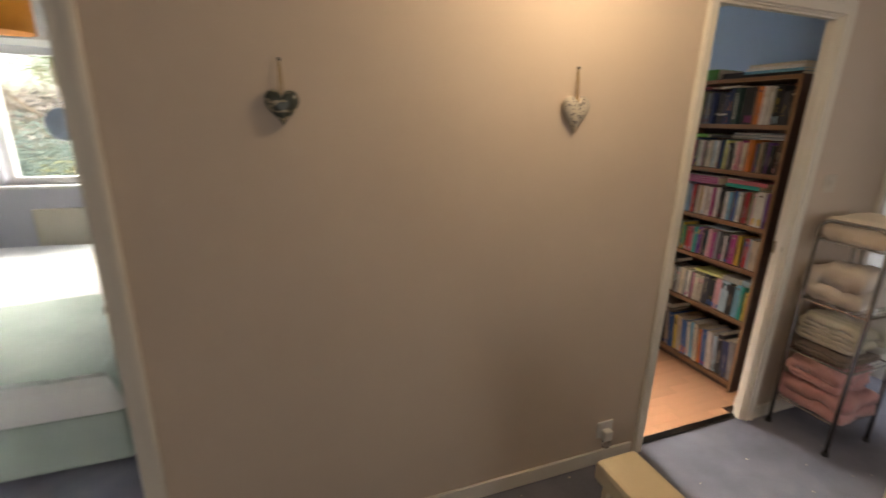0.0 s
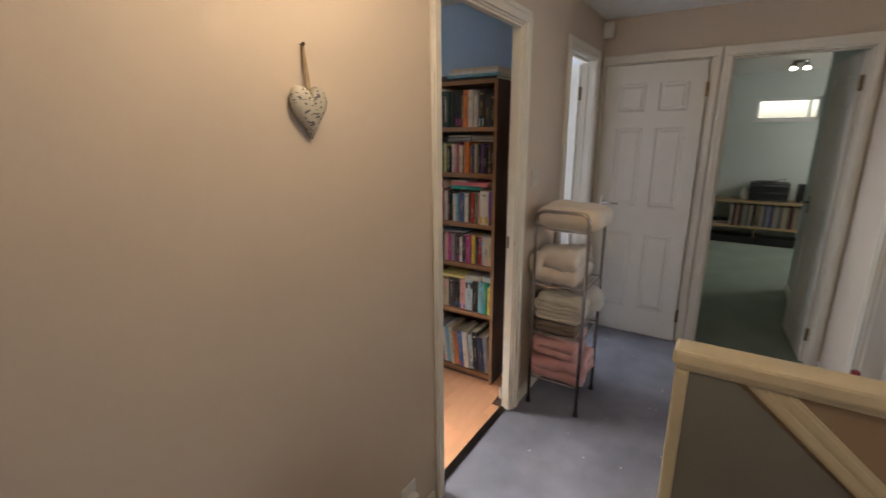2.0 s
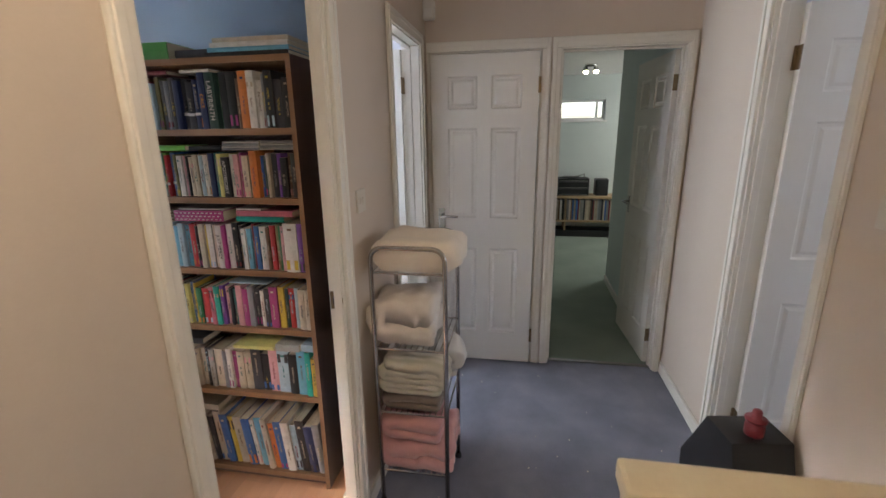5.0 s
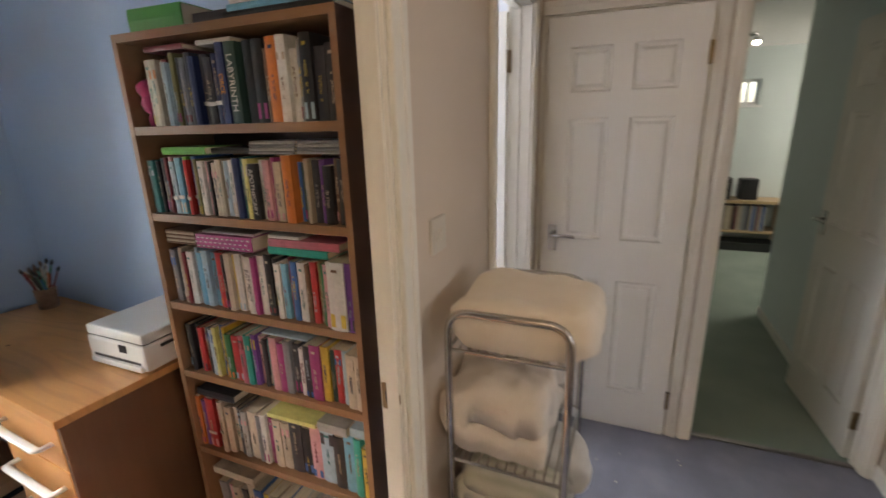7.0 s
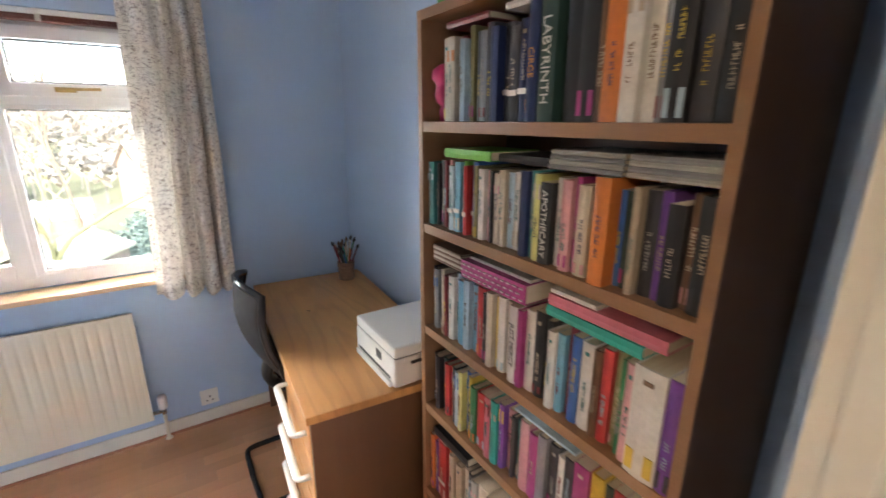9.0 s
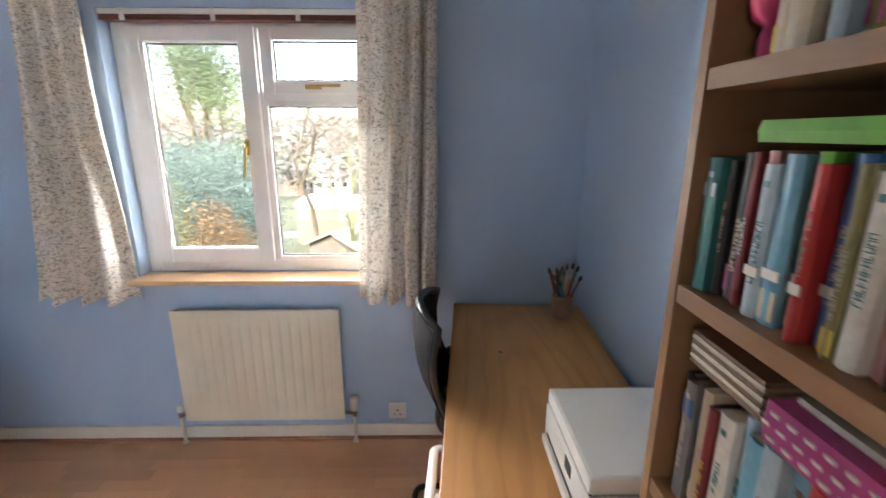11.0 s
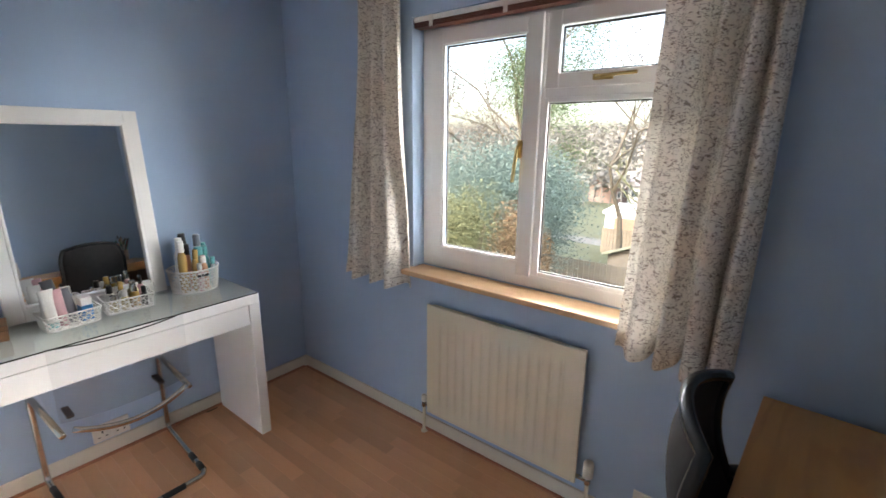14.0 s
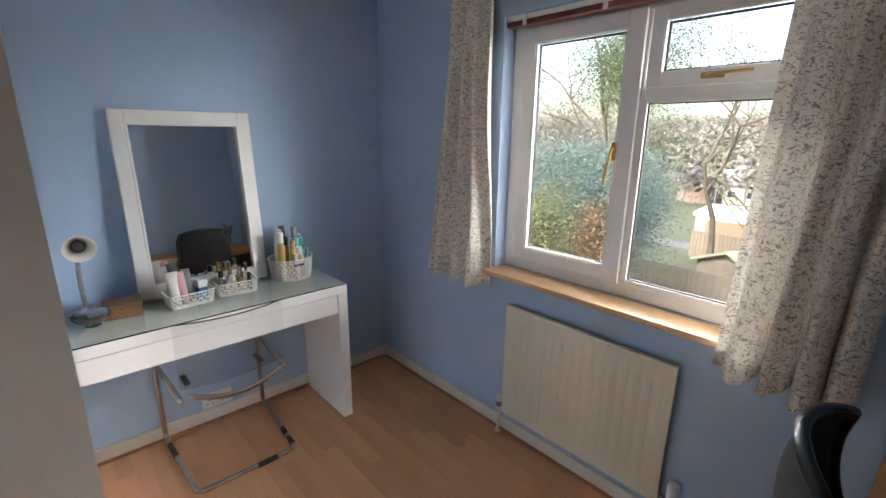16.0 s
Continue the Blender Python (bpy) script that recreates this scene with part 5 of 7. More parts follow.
def squeeze_tube(label, where, w, h, tint, cap, tilt):
    root = thing("tube", label, "cosmetic tube", pose(*where, *tilt, 0), group="toiletries on the dressing table")
    bm = bmesh.new()
    rings = []
    for z, a, b in ((0.022, 0.42, 0.42), (0.03, 0.5, 0.48), (h * 0.6, 0.54, 0.3), (h, 0.6, 0.03)):
        rings.append([bm.verts.new((w * b * math.cos(k * math.tau / 12), w * a * math.sin(k * math.tau / 12), z)) for k in range(12)])
    for p, q in zip(rings, rings[1:]):
        for k in range(12):
            bm.faces.new((p[k], p[(k + 1) % 12], q[(k + 1) % 12], q[k]))
    bm.faces.new(rings[0])
    bm.faces.new(rings[-1])
    part("body", bm, TINT[tint], root, smooth=True)
    bm = bmesh.new()
    lathe(bm, [(w * 0.42, 0.0), (w * 0.44, 0.002), (w * 0.44, 0.022), (w * 0.36, 0.0235)], 12)
    part("cap", bm, TINT[cap], root)
    return root


FL = VT + 0.0035
squeeze_tube("white cosmetic tube with an aqua cap", (B1.x + 0.01, B1.y - 0.052, FL), 0.040, 0.155, "white", "aqua", (3, 4))
squeeze_tube("pale pink cosmetic tube", (B1.x + 0.012, B1.y - 0.018, FL), 0.034, 0.150, "pale_pink", "pale_pink", (6, 3))
squeeze_tube("dark grey cosmetic tube", (B1.x - 0.01, B1.y + 0.018, FL), 0.038, 0.140, "grey", "grey", (10, 0))
bm_root = thing("cream_box", "blue and white cream box in a basket", "box", pose(B1.x + 0.005, B1.y + 0.052, FL, 0, 0, 8), group="toiletries on the dressing table")
part("carton", boxes((-0.02, 0.02, -0.019, 0.019, 0.0, 0.062), bevel=0.001), TINT["blue"], bm_root)
part("carton_top", boxes((-0.02, 0.02, -0.019, 0.019, 0.0625, 0.095), bevel=0.001), TINT["white"], bm_root)
squeeze_tube("white cosmetic tube lying back", (B1.x - 0.03, B1.y - 0.06, FL), 0.036, 0.13, "white", "pale_pink", (-4, -6))
rng = random.Random(9)
for k, (dx, dy, r, h, tint, cap, sq) in enumerate(((0.025, -0.055, 0.019, 0.07, "lemon", "chrome", True), (0.03, -0.015, 0.017, 0.085, "lemon", "white", True), (0.02, 0.025, 0.018, 0.10, "gold", "chrome", False), (0.03, 0.058, 0.015, 0.085, "black", "black", True), (-0.025, -0.05, 0.018, 0.10, "white", "black", True), (-0.02, -0.01, 0.016, 0.11, "clear", "gold", False), (-0.025, 0.035, 0.021, 0.105, "lemon", "chrome", False), (-0.028, 0.066, 0.013, 0.12, "pale_pink", "chrome", False))):
    bottle("small perfume bottle in a white basket", (B2.x + dx, B2.y + dy, FL), r, h, tint, cap, 0.62, 0.32, (0, 0), sq, "perfume_bottle")
for k, (dx, dy, r, h, tint, cap) in enumerate(((0.03, -0.055, 0.019, 0.245, "gold", "white"), (0.045, -0.012, 0.016, 0.20, "gold", "gold"), (-0.03, -0.05, 0.020, 0.25, "white", "white"), (-0.035, -0.005, 0.021, 0.265, "black", "black"), (-0.03, 0.042, 0.022, 0.255, "white", "grey"), (0.012, 0.022, 0.024, 0.20, "aqua", "aqua"), (0.05, 0.03, 0.018, 0.165, "peach", "white"), (0.01, 0.065, 0.017, 0.20, "clear", "aqua"), (-0.04, 0.075, 0.016, 0.205, "aqua", "aqua"), (0.045, 0.07, 0.014, 0.15, "clear", "aqua"), (0.068, 0.0, 0.014, 0.135, "pale_pink", "white"), (0.0, -0.025, 0.016, 0.22, "peach", "black"))):
    bottle("toiletry bottle standing in the round basket", (B3.x + dx, B3.y + dy, FL), r, h, tint, cap, 0.75, 0.22, (rng.uniform(-3, 3), rng.uniform(-3, 3)))

JB = thing("trinket_box", "carved dark brown wooden trinket box", "box", pose(-0.572, 1.905, VT, 0, 0, -6))
part("body", boxes((-0.055, 0.055, -0.066, 0.066, 0.0, 0.040), bevel=0.003), BOX_WOOD, JB)
part("lid", boxes((-0.057, 0.057, -0.068, 0.068, 0.0405, 0.058), bevel=0.005), BOX_WOOD, JB)

LAMP = thing("desk_lamp", "white and grey gooseneck lamp on the dressing table", "lamp", pose(-0.640, 1.792, VT))
GREY_MET = material("grey_flex", (0.30, 0.30, 0.31), (0.22, 0.22, 0.23), rough=0.4, metal=0.6, scale=60)
bm = bmesh.new()
lathe(bm, [(0.055, 0), (0.058, 0.004), (0.055, 0.014), (0.02, 0.022), (0.012, 0.04)], 24)
part("base", bm, WHITE_PLASTIC, LAMP, smooth=True)
bm = bmesh.new()
tube(bm, rounded([(0, 0, 0.03), (0.004, -0.004, 0.15), (0.03, 0.006, 0.30), (0.045, 0.012, 0.325)], 0.08), 0.0085, 10)
part("gooseneck", bm, GREY_MET, LAMP, "grey flexible stem", smooth=True)
head = pose(0.040, 0.010, 0.305) @ Vector((1, 0.05, -0.12)).to_track_quat("Z", "Y").to_matrix().to_4x4()
bm = bmesh.new()
lathe(bm, [(0.016, -0.03), (0.024, -0.022), (0.030, 0.0), (0.052, 0.05), (0.0535, 0.052), (0.0505, 0.051), (0.028, 0.004), (0.02, -0.01)], 28, head)
part("shade", bm, WHITE_PLASTIC, LAMP, "white cone shade", smooth=True)
bm = bmesh.new()
lathe(bm, [(0.010, -0.008), (0.022, 0.006), (0.026, 0.024), (0.018, 0.038), (0.004, 0.042)], 18, head)
part("bulb", bm, GREY_SHINE, LAMP, "dark reflector bulb", smooth=True)

BOWL = thing("glass_bowl", "cut-glass lidded bowl with dark sweets", "bowl", pose(-0.505, 1.798, VT))
bm = bmesh.new()
lathe(bm, [(0.026, 0), (0.028, 0.004), (0.018, 0.012), (0.040, 0.02), (0.060, 0.034), (0.066, 0.048), (0.062, 0.048), (0.054, 0.034), (0.03, 0.022)], 14)
part("bowl", bm, CUT_GLASS, BOWL)
bm = bmesh.new()
lathe(bm, [(0.060, 0.049), (0.062, 0.053), (0.045, 0.064), (0.015, 0.071), (0.006, 0.074), (0.010, 0.082), (0.004, 0.088)], 14)
part("lid", bm, CUT_GLASS, BOWL)
bm = bmesh.new()
lathe(bm, [(0.02, 0.0225), (0.044, 0.030), (0.040, 0.042), (0.01, 0.046)], 14)
part("contents", bm, BOX_WOOD, BOWL, "dark red-brown contents", smooth=True)

# clear cantilever chair pushed under the dressing table
AC = thing("acrylic_chair", "clear acrylic cantilever chair with chrome tube legs", "chair")
ya, yb = 1.995, 2.465
bm = bmesh.new()
path = [(-0.30, ya + 0.02, 0.43), (-0.735, ya, 0.43), (-0.735, ya, 0.013), (-0.246, ya + 0.02, 0.013), (-0.246, yb - 0.02, 0.013), (-0.735, yb + 0.01, 0.013), (-0.735, yb + 0.01, 0.43), (-0.30, yb - 0.02, 0.43)]
tube(bm, rounded(path, 0.045), 0.0115, 12)
part("leg_frame", bm, CHROME, AC, "bent chrome tube frame", smooth=True)
bm = bmesh.new()
tube(bm, [(-0.28 - 0.02 * abs(k / 6 - 1) ** 2 + 0.045, ya + 0.045 + (yb - ya - 0.09) * k / 12, 0.465 - 0.045 * (1 - abs(k / 6 - 1) ** 2)) for k in range(13)], 0.011, 10)
part("seat_bar", bm, CHROME, AC, "curved chrome seat bar", smooth=True)
for p, q in (((-0.665, ya + 0.002, 0.013), (-0.55, ya + 0.007, 0.013)), ((-0.245, yb - 0.20, 0.013), (-0.245, yb - 0.11, 0.013)), ((-0.43, yb - 0.009, 0.013), (-0.37, yb - 0.013, 0.013)), ((-0.34, yb - 0.014, 0.013), (-0.28, yb - 0.018, 0.013))):
    bm = bmesh.new()
    tube(bm, [p, q], 0.0128, 12)
    part("floor_sleeve", bm, RUBBER, AC, "black rubber sleeve", smooth=True)
bm = bmesh.new()
rows = []
prof = [(-0.70, 0.452), (-0.55, 0.446), (-0.38, 0.448), (-0.27, 0.475), (-0.235, 0.53), (-0.225, 0.64), (-0.222, 0.775)]
for x, z in prof:
    rows.append([bm.verts.new((x - 0.045 * (k / 5 - 1) ** 2 * (1.0 if z > 0.5 else 0.0), ya + 0.018 + (yb - ya - 0.036) * k / 10, z + (0.02 * (k / 5 - 1) ** 2 if z < 0.5 else 0.0))) for k in range(11)])
for a, b in zip(rows, rows[1:]):
    for k in range(10):
        bm.faces.new((a[k], a[k + 1], b[k + 1], b[k]))
bmesh.ops.solidify(bm, geom=bm.faces[:], thickness=0.005)
shell = part("shell", bm, ACRYLIC, AC, "clear acrylic seat and back", smooth=True)
shell.visible_shadow = False
bm = bmesh.new()
tube(bm, [(-0.2195 - 0.045 * (k / 5 - 1) ** 2, ya + 0.018 + (yb - ya - 0.036) * k / 10, 0.7765) for k in range(11)], 0.003, 6)
part("top_edge", bm, BLACK_PLASTIC, AC, "dark top edge")
for y in (ya + 0.07, yb - 0.085):
    part("bracket", boxes((-0.50, -0.41, y - 0.012, y + 0.012, 0.430, 0.4425), bevel=0.003), DARK_METAL, AC, "grey fixing bracket")


# ---- hall: hearts, switches, towel rack ----
def speckled(name, ground, mark, scale, level):
    m = material(name, ground, tuple(c * 0.8 for c in ground), rough=0.3, scale=14, fine=80, bump=0.06)
    n, link = m.node_tree.nodes, m.node_tree.links.new
    b = n["Principled BSDF"]
    base = b.inputs["Base Color"].links[0].from_socket
    co = n.new("ShaderNodeTexCoord")
    tex = n.new("ShaderNodeTexNoise")
    tex.inputs["Scale"].default_value = scale
    tex.inputs["Detail"].default_value = 1.5
    mp = n.new("ShaderNodeMapping")
    mp.inputs["Scale"].default_value = (0.6, 1, 1.3)
    link(co.outputs["Object"], mp.inputs[0])
    link(mp.outputs[0], tex.inputs["Vector"])
    gate = n.new("ShaderNodeMath")
    gate.operation = "GREATER_THAN"
    gate.inputs[1].default_value = level
    link(tex.outputs[0], gate.inputs[0])
    mix = n.new("ShaderNodeMixRGB")
    mix.inputs[2].default_value = (*mark, 1)
    link(gate.outputs[0], mix.inputs[0])
    link(base, mix.inputs[1])
    link(mix.outputs[0], b.inputs["Base Color"])
    return m


def heart(label, x, tip, top, nail, w, mat):
    root = thing("heart_ornament", label, "wall ornament", group="hearts on the hall wall")
    outline = []
    for k in range(48):
        a = k * math.tau / 48
        hx, hz = 16 * math.sin(a) ** 3, 13 * math.cos(a) - 5 * math.cos(2 * a) - 2 * math.cos(3 * a) - math.cos(4 * a)
        outline.append((hx / 16 * w / 2, (hz + 17) / 29 * (top - tip)))
    cz = (top - tip) * 0.60
    bm = bmesh.new()
    rings = []
    for s, y in ((0.90, -0.004), (1.0, -0.012), (0.97, -0.020), (0.85, -0.027), (0.62, -0.032), (0.3, -0.034)):
        rings.append([bm.verts.new((x + px * s, HALL_Y + y, tip + cz + (pz - cz) * s)) for px, pz in outline])
    for a, b in zip(rings, rings[1:]):
        for k in range(48):
            bm.faces.new((a[k], a[(k + 1) % 48], b[(k + 1) % 48], b[k]))
    bm.faces.new(rings[0])
    bm.faces.new(rings[-1])
    part("heart", bm, mat, root, smooth=True)
    bm = bmesh.new()
    notch = tip + (top - tip) * 0.78
    for d in (-0.004, 0.004):
        tube(bm, [(x + d, HALL_Y - 0.018, notch), (x + d * 0.9, HALL_Y - 0.014, (notch + nail) / 2), (x + d * 0.15, HALL_Y - 0.008, nail)], 0.0022, 6)
    part("string", bm, ROPE, root, "jute string")
    bm = bmesh.new()
    lathe(bm, [(0.002, 0), (0.002, 0.010), (0.005, 0.011), (0.004, 0.013)], 10, pose(x, HALL_Y, nail, 90, 0, 0))
    part("nail", bm, DARK_METAL, root)


heart("cream ceramic heart with dark floral print", 0.391, 1.527, 1.652, 1.744, 0.110, speckled("cream_floral_glaze", (0.60, 0.56, 0.47), (0.12, 0.11, 0.13), 120, 0.60))
heart("dark green ceramic heart with pale floral print", -0.580, 1.533, 1.634, 1.712, 0.092, speckled("dark_floral_glaze", (0.055, 0.065, 0.055), (0.38, 0.34, 0.25), 52, 0.60))


CREAM_PLASTIC = material("cream_plastic", (0.66, 0.60, 0.51), rough=0.4, bump=0.03)


def switch(label, m, rockers=1):
    root = thing("light_switch", label, "light switch", m)
    part("plate", boxes((-0.043, 0.043, -0.009, -0.001, -0.043, 0.043), bevel=0.003), CREAM_PLASTIC, root)
    for k in range(rockers):
        c = (k - (rockers - 1) / 2) * 0.026
        part("rocker", boxes((c - 0.009, c + 0.009, -0.013, -0.008, -0.014, 0.014), bevel=0.002), CREAM_PLASTIC, root)


switch("cream plastic light switch on beige wall", pose(1.905, HALL_Y, 1.305), 2)
switch("cream plastic light switch beside a doorway", pose(1.625, HALL_S, 1.33, 0, 0, 180), 2)

PIR = thing("alarm_sensor", "small white alarm sensor high in the corner", "alarm sensor", pose(3.09, 0.925, 2.225))
part("housing", boxes((0.0, 0.055, -0.035, 0.034, -0.045, 0.06), bevel=0.012), WHITE_PLASTIC, PIR)
part("lens", boxes((-0.004, 0.006, -0.024, 0.024, -0.035, 0.012), bevel=0.004), UPVC, PIR, "pale lens window")

FRESH = thing("plug_in_freshener", "white plug-in air freshener in a low socket", "air freshener", pose(0.738, HALL_Y, 0.165))
part("socket_plate", boxes((-0.043, 0.043, -0.009, -0.001, -0.02, 0.066), bevel=0.003), WHITE_PLASTIC, FRESH)
bm = boxes((-0.022, 0.022, -0.042, -0.0095, -0.02, 0.03), bevel=0.008)
part("body", bm, WHITE_PLASTIC, FRESH)
bm = bmesh.new()
lathe(bm, [(0.010, -0.062), (0.017, -0.056), (0.018, -0.034), (0.009, -0.022)], 16, pose(0, -0.027, 0))
part("refill", bm, CUT_GLASS, FRESH, "clear refill bottle", smooth=True)

RACK = thing("towel_rack", "chrome tube towel rack with four shelves", "towel rack")
RX0, RX1, RY0, RY1 = 1.838, 2.165, 0.628, 0.908
for x in (RX0, RX1):
    bm = bmesh.new()
    tube(bm, rounded([(x, RY0, 0.012), (x, RY0, 1.142), (x, RY1, 1.142), (x, RY1, 0.012)], 0.055, 7), 0.0095, 12)
    part("hoop", bm, CHROME, RACK, "bent chrome hoop", smooth=True)
    for y in (RY0, RY1):
        bm = bmesh.new()
        lathe(bm, [(0.015, 0.0), (0.016, 0.003), (0.013, 0.02), (0.010, 0.024)], 12, pose(x, y, 0))
        part("foot", bm, RUBBER, RACK, "black rubber foot", smooth=True)
RACK_Z = (1.045, 0.735, 0.452, 0.170)
for z in RACK_Z:
    bm = bmesh.new()
    tube(bm, [(RX0, RY0, z), (RX1, RY0, z), (RX1, RY1, z), (RX0, RY1, z)], 0.005, 8, closed=True)
    shelf = part("shelf_rim", bm, CHROME, RACK)
    bm = bmesh.new()
    for k in range(1, 12):
        y = RY0 + (RY1 - RY0) * k / 12
        tube(bm, [(RX0, y, z), (RX1, y, z)], 0.0022, 5)
    part("wire_shelf", bm, CHROME, shelf, "chrome wire shelf")


def terry(name, c, c2=None, stripe=None):
    m = material(name, c, c2 or tuple(v * 0.85 for v in c), rough=0.95, scale=14, fine=380, bump=1.0, spread=0.6, sheen_weight=0.3)
    if stripe:
        n, link = m.node_tree.nodes, m.node_tree.links.new
        b = n["Principled BSDF"]
        base = b.inputs["Base Color"].links[0].from_socket
        co = n.new("ShaderNodeTexCoord")
        wave = n.new("ShaderNodeTexWave")
        wave.bands_direction = "X"
        wave.inputs["Scale"].default_value = 9
        wave.inputs["Distortion"].default_value = 1.5
        link(co.outputs["Object"], wave.inputs["Vector"])
        mix = n.new("ShaderNodeMixRGB")
        mix.inputs[2].default_value = (*stripe, 1)
        gate = n.new("ShaderNodeMath")
        gate.operation = "MULTIPLY"
        gate.inputs[1].default_value = 0.7
        link(wave.outputs["Fac"], gate.inputs[0])
        link(gate.outputs[0], mix.inputs[0])
        link(base, mix.inputs[1])
        link(mix.outputs[0], b.inputs["Base Color"])
    return m


CREAM_TERRY = terry("cream_terry", (0.84, 0.76, 0.66), (0.77, 0.68, 0.57))
IVORY_TERRY = terry("ivory_terry", (0.83, 0.77, 0.71), (0.72, 0.64, 0.57))
SAGE_TERRY = terry("striped_sage_terry", (0.66, 0.63, 0.54), None, (0.45, 0.45, 0.34))
BROWN_TERRY = terry("taupe_terry", (0.23, 0.18, 0.15))
PINK_TERRY = terry("pink_terry", (0.70, 0.39, 0.38), (0.58, 0.30, 0.30))
WHITE_TERRY = terry("white_terry", (0.68, 0.67, 0.66))


def folded_towel(label, x0, x1, y0, y1, z, layers, thick, mat, seed, puff=0.008, curl=0.0):
    """A towel folded to and fro: a ribbon that doubles back at each end, with soft uneven loops."""
    gap = thick * 1.05
    centre, r = [], gap / 2
    for k in range(layers):
        zz = z + thick / 2 + gap * k
        span = [(y0 + r + (y1 - y0 - 2 * r) * i / 14, zz) for i in range(15)]
        span = span if k % 2 == 0 else span[::-1]
        centre += span
        if k < layers - 1:
            side = 1 if k % 2 == 0 else -1
            end = span[-1]
            for i in range(1, 6):
                a = -math.pi / 2 + math.pi * i / 6
                centre.append((end[0] + side * r * math.cos(a), zz + r + r * math.sin(a)))
    n = len(centre)
    left, right = [], []
    for i, (y, zz) in enumerate(centre):
        p, q = centre[max(0, i - 1)], centre[min(n - 1, i + 1)]
        d = Vector((q[0] - p[0], q[1] - p[1])).normalized()
        half = thick * 0.47 * (0.75 if i in (0, n - 1) else 1)
        if layers == 1:
            half = thick * 0.5 * (0.5 + 0.5 * (1 - abs(2 * i / (n - 1) - 1) ** 10) ** 0.5)
        left.append((y - d.y * half, zz + d.x * half))
        right.append((y + d.y * half, zz - d.x * half))
    loop = left + right[::-1]
    bm = bmesh.new()
    steps = 22
    rings = []
    height = layers * gap
    for s in range(steps + 1):
        u = s / steps
        x = x0 + (x1 - x0) * u
        end = 1 - (2 * u - 1) ** 8
        ring = []
        for y, zz in loop:
            up = (zz - z) / height
            q = Vector((x * 9 + seed * 3, y * 9, zz * 7))
            big = noise.noise(q)
            small = noise.noise(q * 3.1)
            wobble = puff * (1.1 * big + 0.45 * small)
            mid = (y0 + y1) / 2
            side = (y - mid) / ((y1 - y0) / 2)
            round_off = (1 - end) * 0.16
            yy = mid + (y - mid) * (1 - round_off) + wobble * 0.9
            zout = z + 0.001 + (zz - z) * (0.86 + 0.14 * end) + up * (wobble * 0.8 - 0.014 * side * side + 0.010)
            ring.append(bm.verts.new((x + 0.010 * up * big + 0.4 * wobble, yy, max(z + 0.001, zout))))
        rings.append(ring)
    m = len(loop)
    for a, b in zip(rings, rings[1:]):
        for k in range(m):
            bm.faces.new((a[k], a[(k + 1) % m], b[(k + 1) % m], b[k]))
    for ring in (rings[0], rings[-1]):
        for i in range(n - 1):
            bm.faces.new((ring[i], ring[i + 1], ring[m - 2 - i], ring[m - 1 - i]))
    return tagged(part("towel", bm, mat, smooth=True), label, "towel", "towels on the rack")


S = [z + 0.0058 for z in RACK_Z]
folded_towel("thick cream towel folded on the top shelf", 1.846, 2.125, 0.515, 0.972, S[0], 1, 0.106, CREAM_TERRY, 1.0, 0.013)
folded_towel("fluffy ivory towel folded below the top shelf", 1.866, 2.150, 0.626, 0.930, S[1], 2, 0.086, IVORY_TERRY, 2.0, 0.030)
folded_towel("taupe hand towel folded flat", 1.854, 2.150, 0.640, 0.895, S[2], 2, 0.030, BROWN_TERRY, 3.0, 0.010)
folded_towel("sage striped towel folded over a taupe one", 1.850, 1.992, 0.640, 0.900, S[2] + 0.0745, 5, 0.026, SAGE_TERRY, 4.0, 0.014)
folded_towel("white towel folded behind a striped one", 2.000, 2.152, 0.606, 0.900, S[2] + 0.0745, 3, 0.044, WHITE_TERRY, 7.0, 0.022)
folded_towel("pink towel folded on the lowest shelf", 1.846, 2.150, 0.580, 0.915, S[3], 2, 0.060, PINK_TERRY, 5.0, 0.030)
folded_towel("faded pink towel folded on another", 1.852, 2.140, 0.630, 0.905, S[3] + 0.140, 2, 0.050, PINK_TERRY, 6.0, 0.026)

# dark box with a red-topped bottle beside the south wall
BOXY = thing("storage_box", "black storage crate with a dark red bottle", "box", pose(1.83, -0.43, 0.0, 0, 0, 8))
bm = bmesh.new()
prism(bm, [(-0.16, 0.0), (0.16, 0.0), (0.185, 0.30), (0.05, 0.545), (-0.10, 0.545), (-0.175, 0.30)], 0.20, pose(0, -0.10, 0))
part("body", bm, BLACK_PLASTIC, BOXY)
bm = bmesh.new()
lathe(bm, [(0.028, 0.5455), (0.03, 0.55), (0.03, 0.585), (0.018, 0.592), (0.016, 0.60)], 16, pose(-0.05, 0.0, 0))
part("bottle", bm, COVERS["R"], BOXY, "dark red bottle", smooth=True)
bm = bmesh.new()
lathe(bm, [(0.034, 0.6005), (0.034, 0.608), (0.015, 0.6085), (0.015, 0.635), (0.011, 0.64)], 14, pose(-0.05, 0.0, 0))
part("stopper", bm, COVERS["R"], BOXY, "red stopper", smooth=True)

# hall ceiling lamp
PEND = thing("ceiling_lamp", "plain warm white bulb in a small ceiling rose", "lamp", pose(0.36, 0.50, CEIL))
bm = bmesh.new()
lathe(bm, [(0.045, -0.001), (0.045, -0.012), (0.02, -0.03), (0.018, -0.07)], 20)
part("rose", bm, WHITE_PLASTIC, PEND, smooth=True)


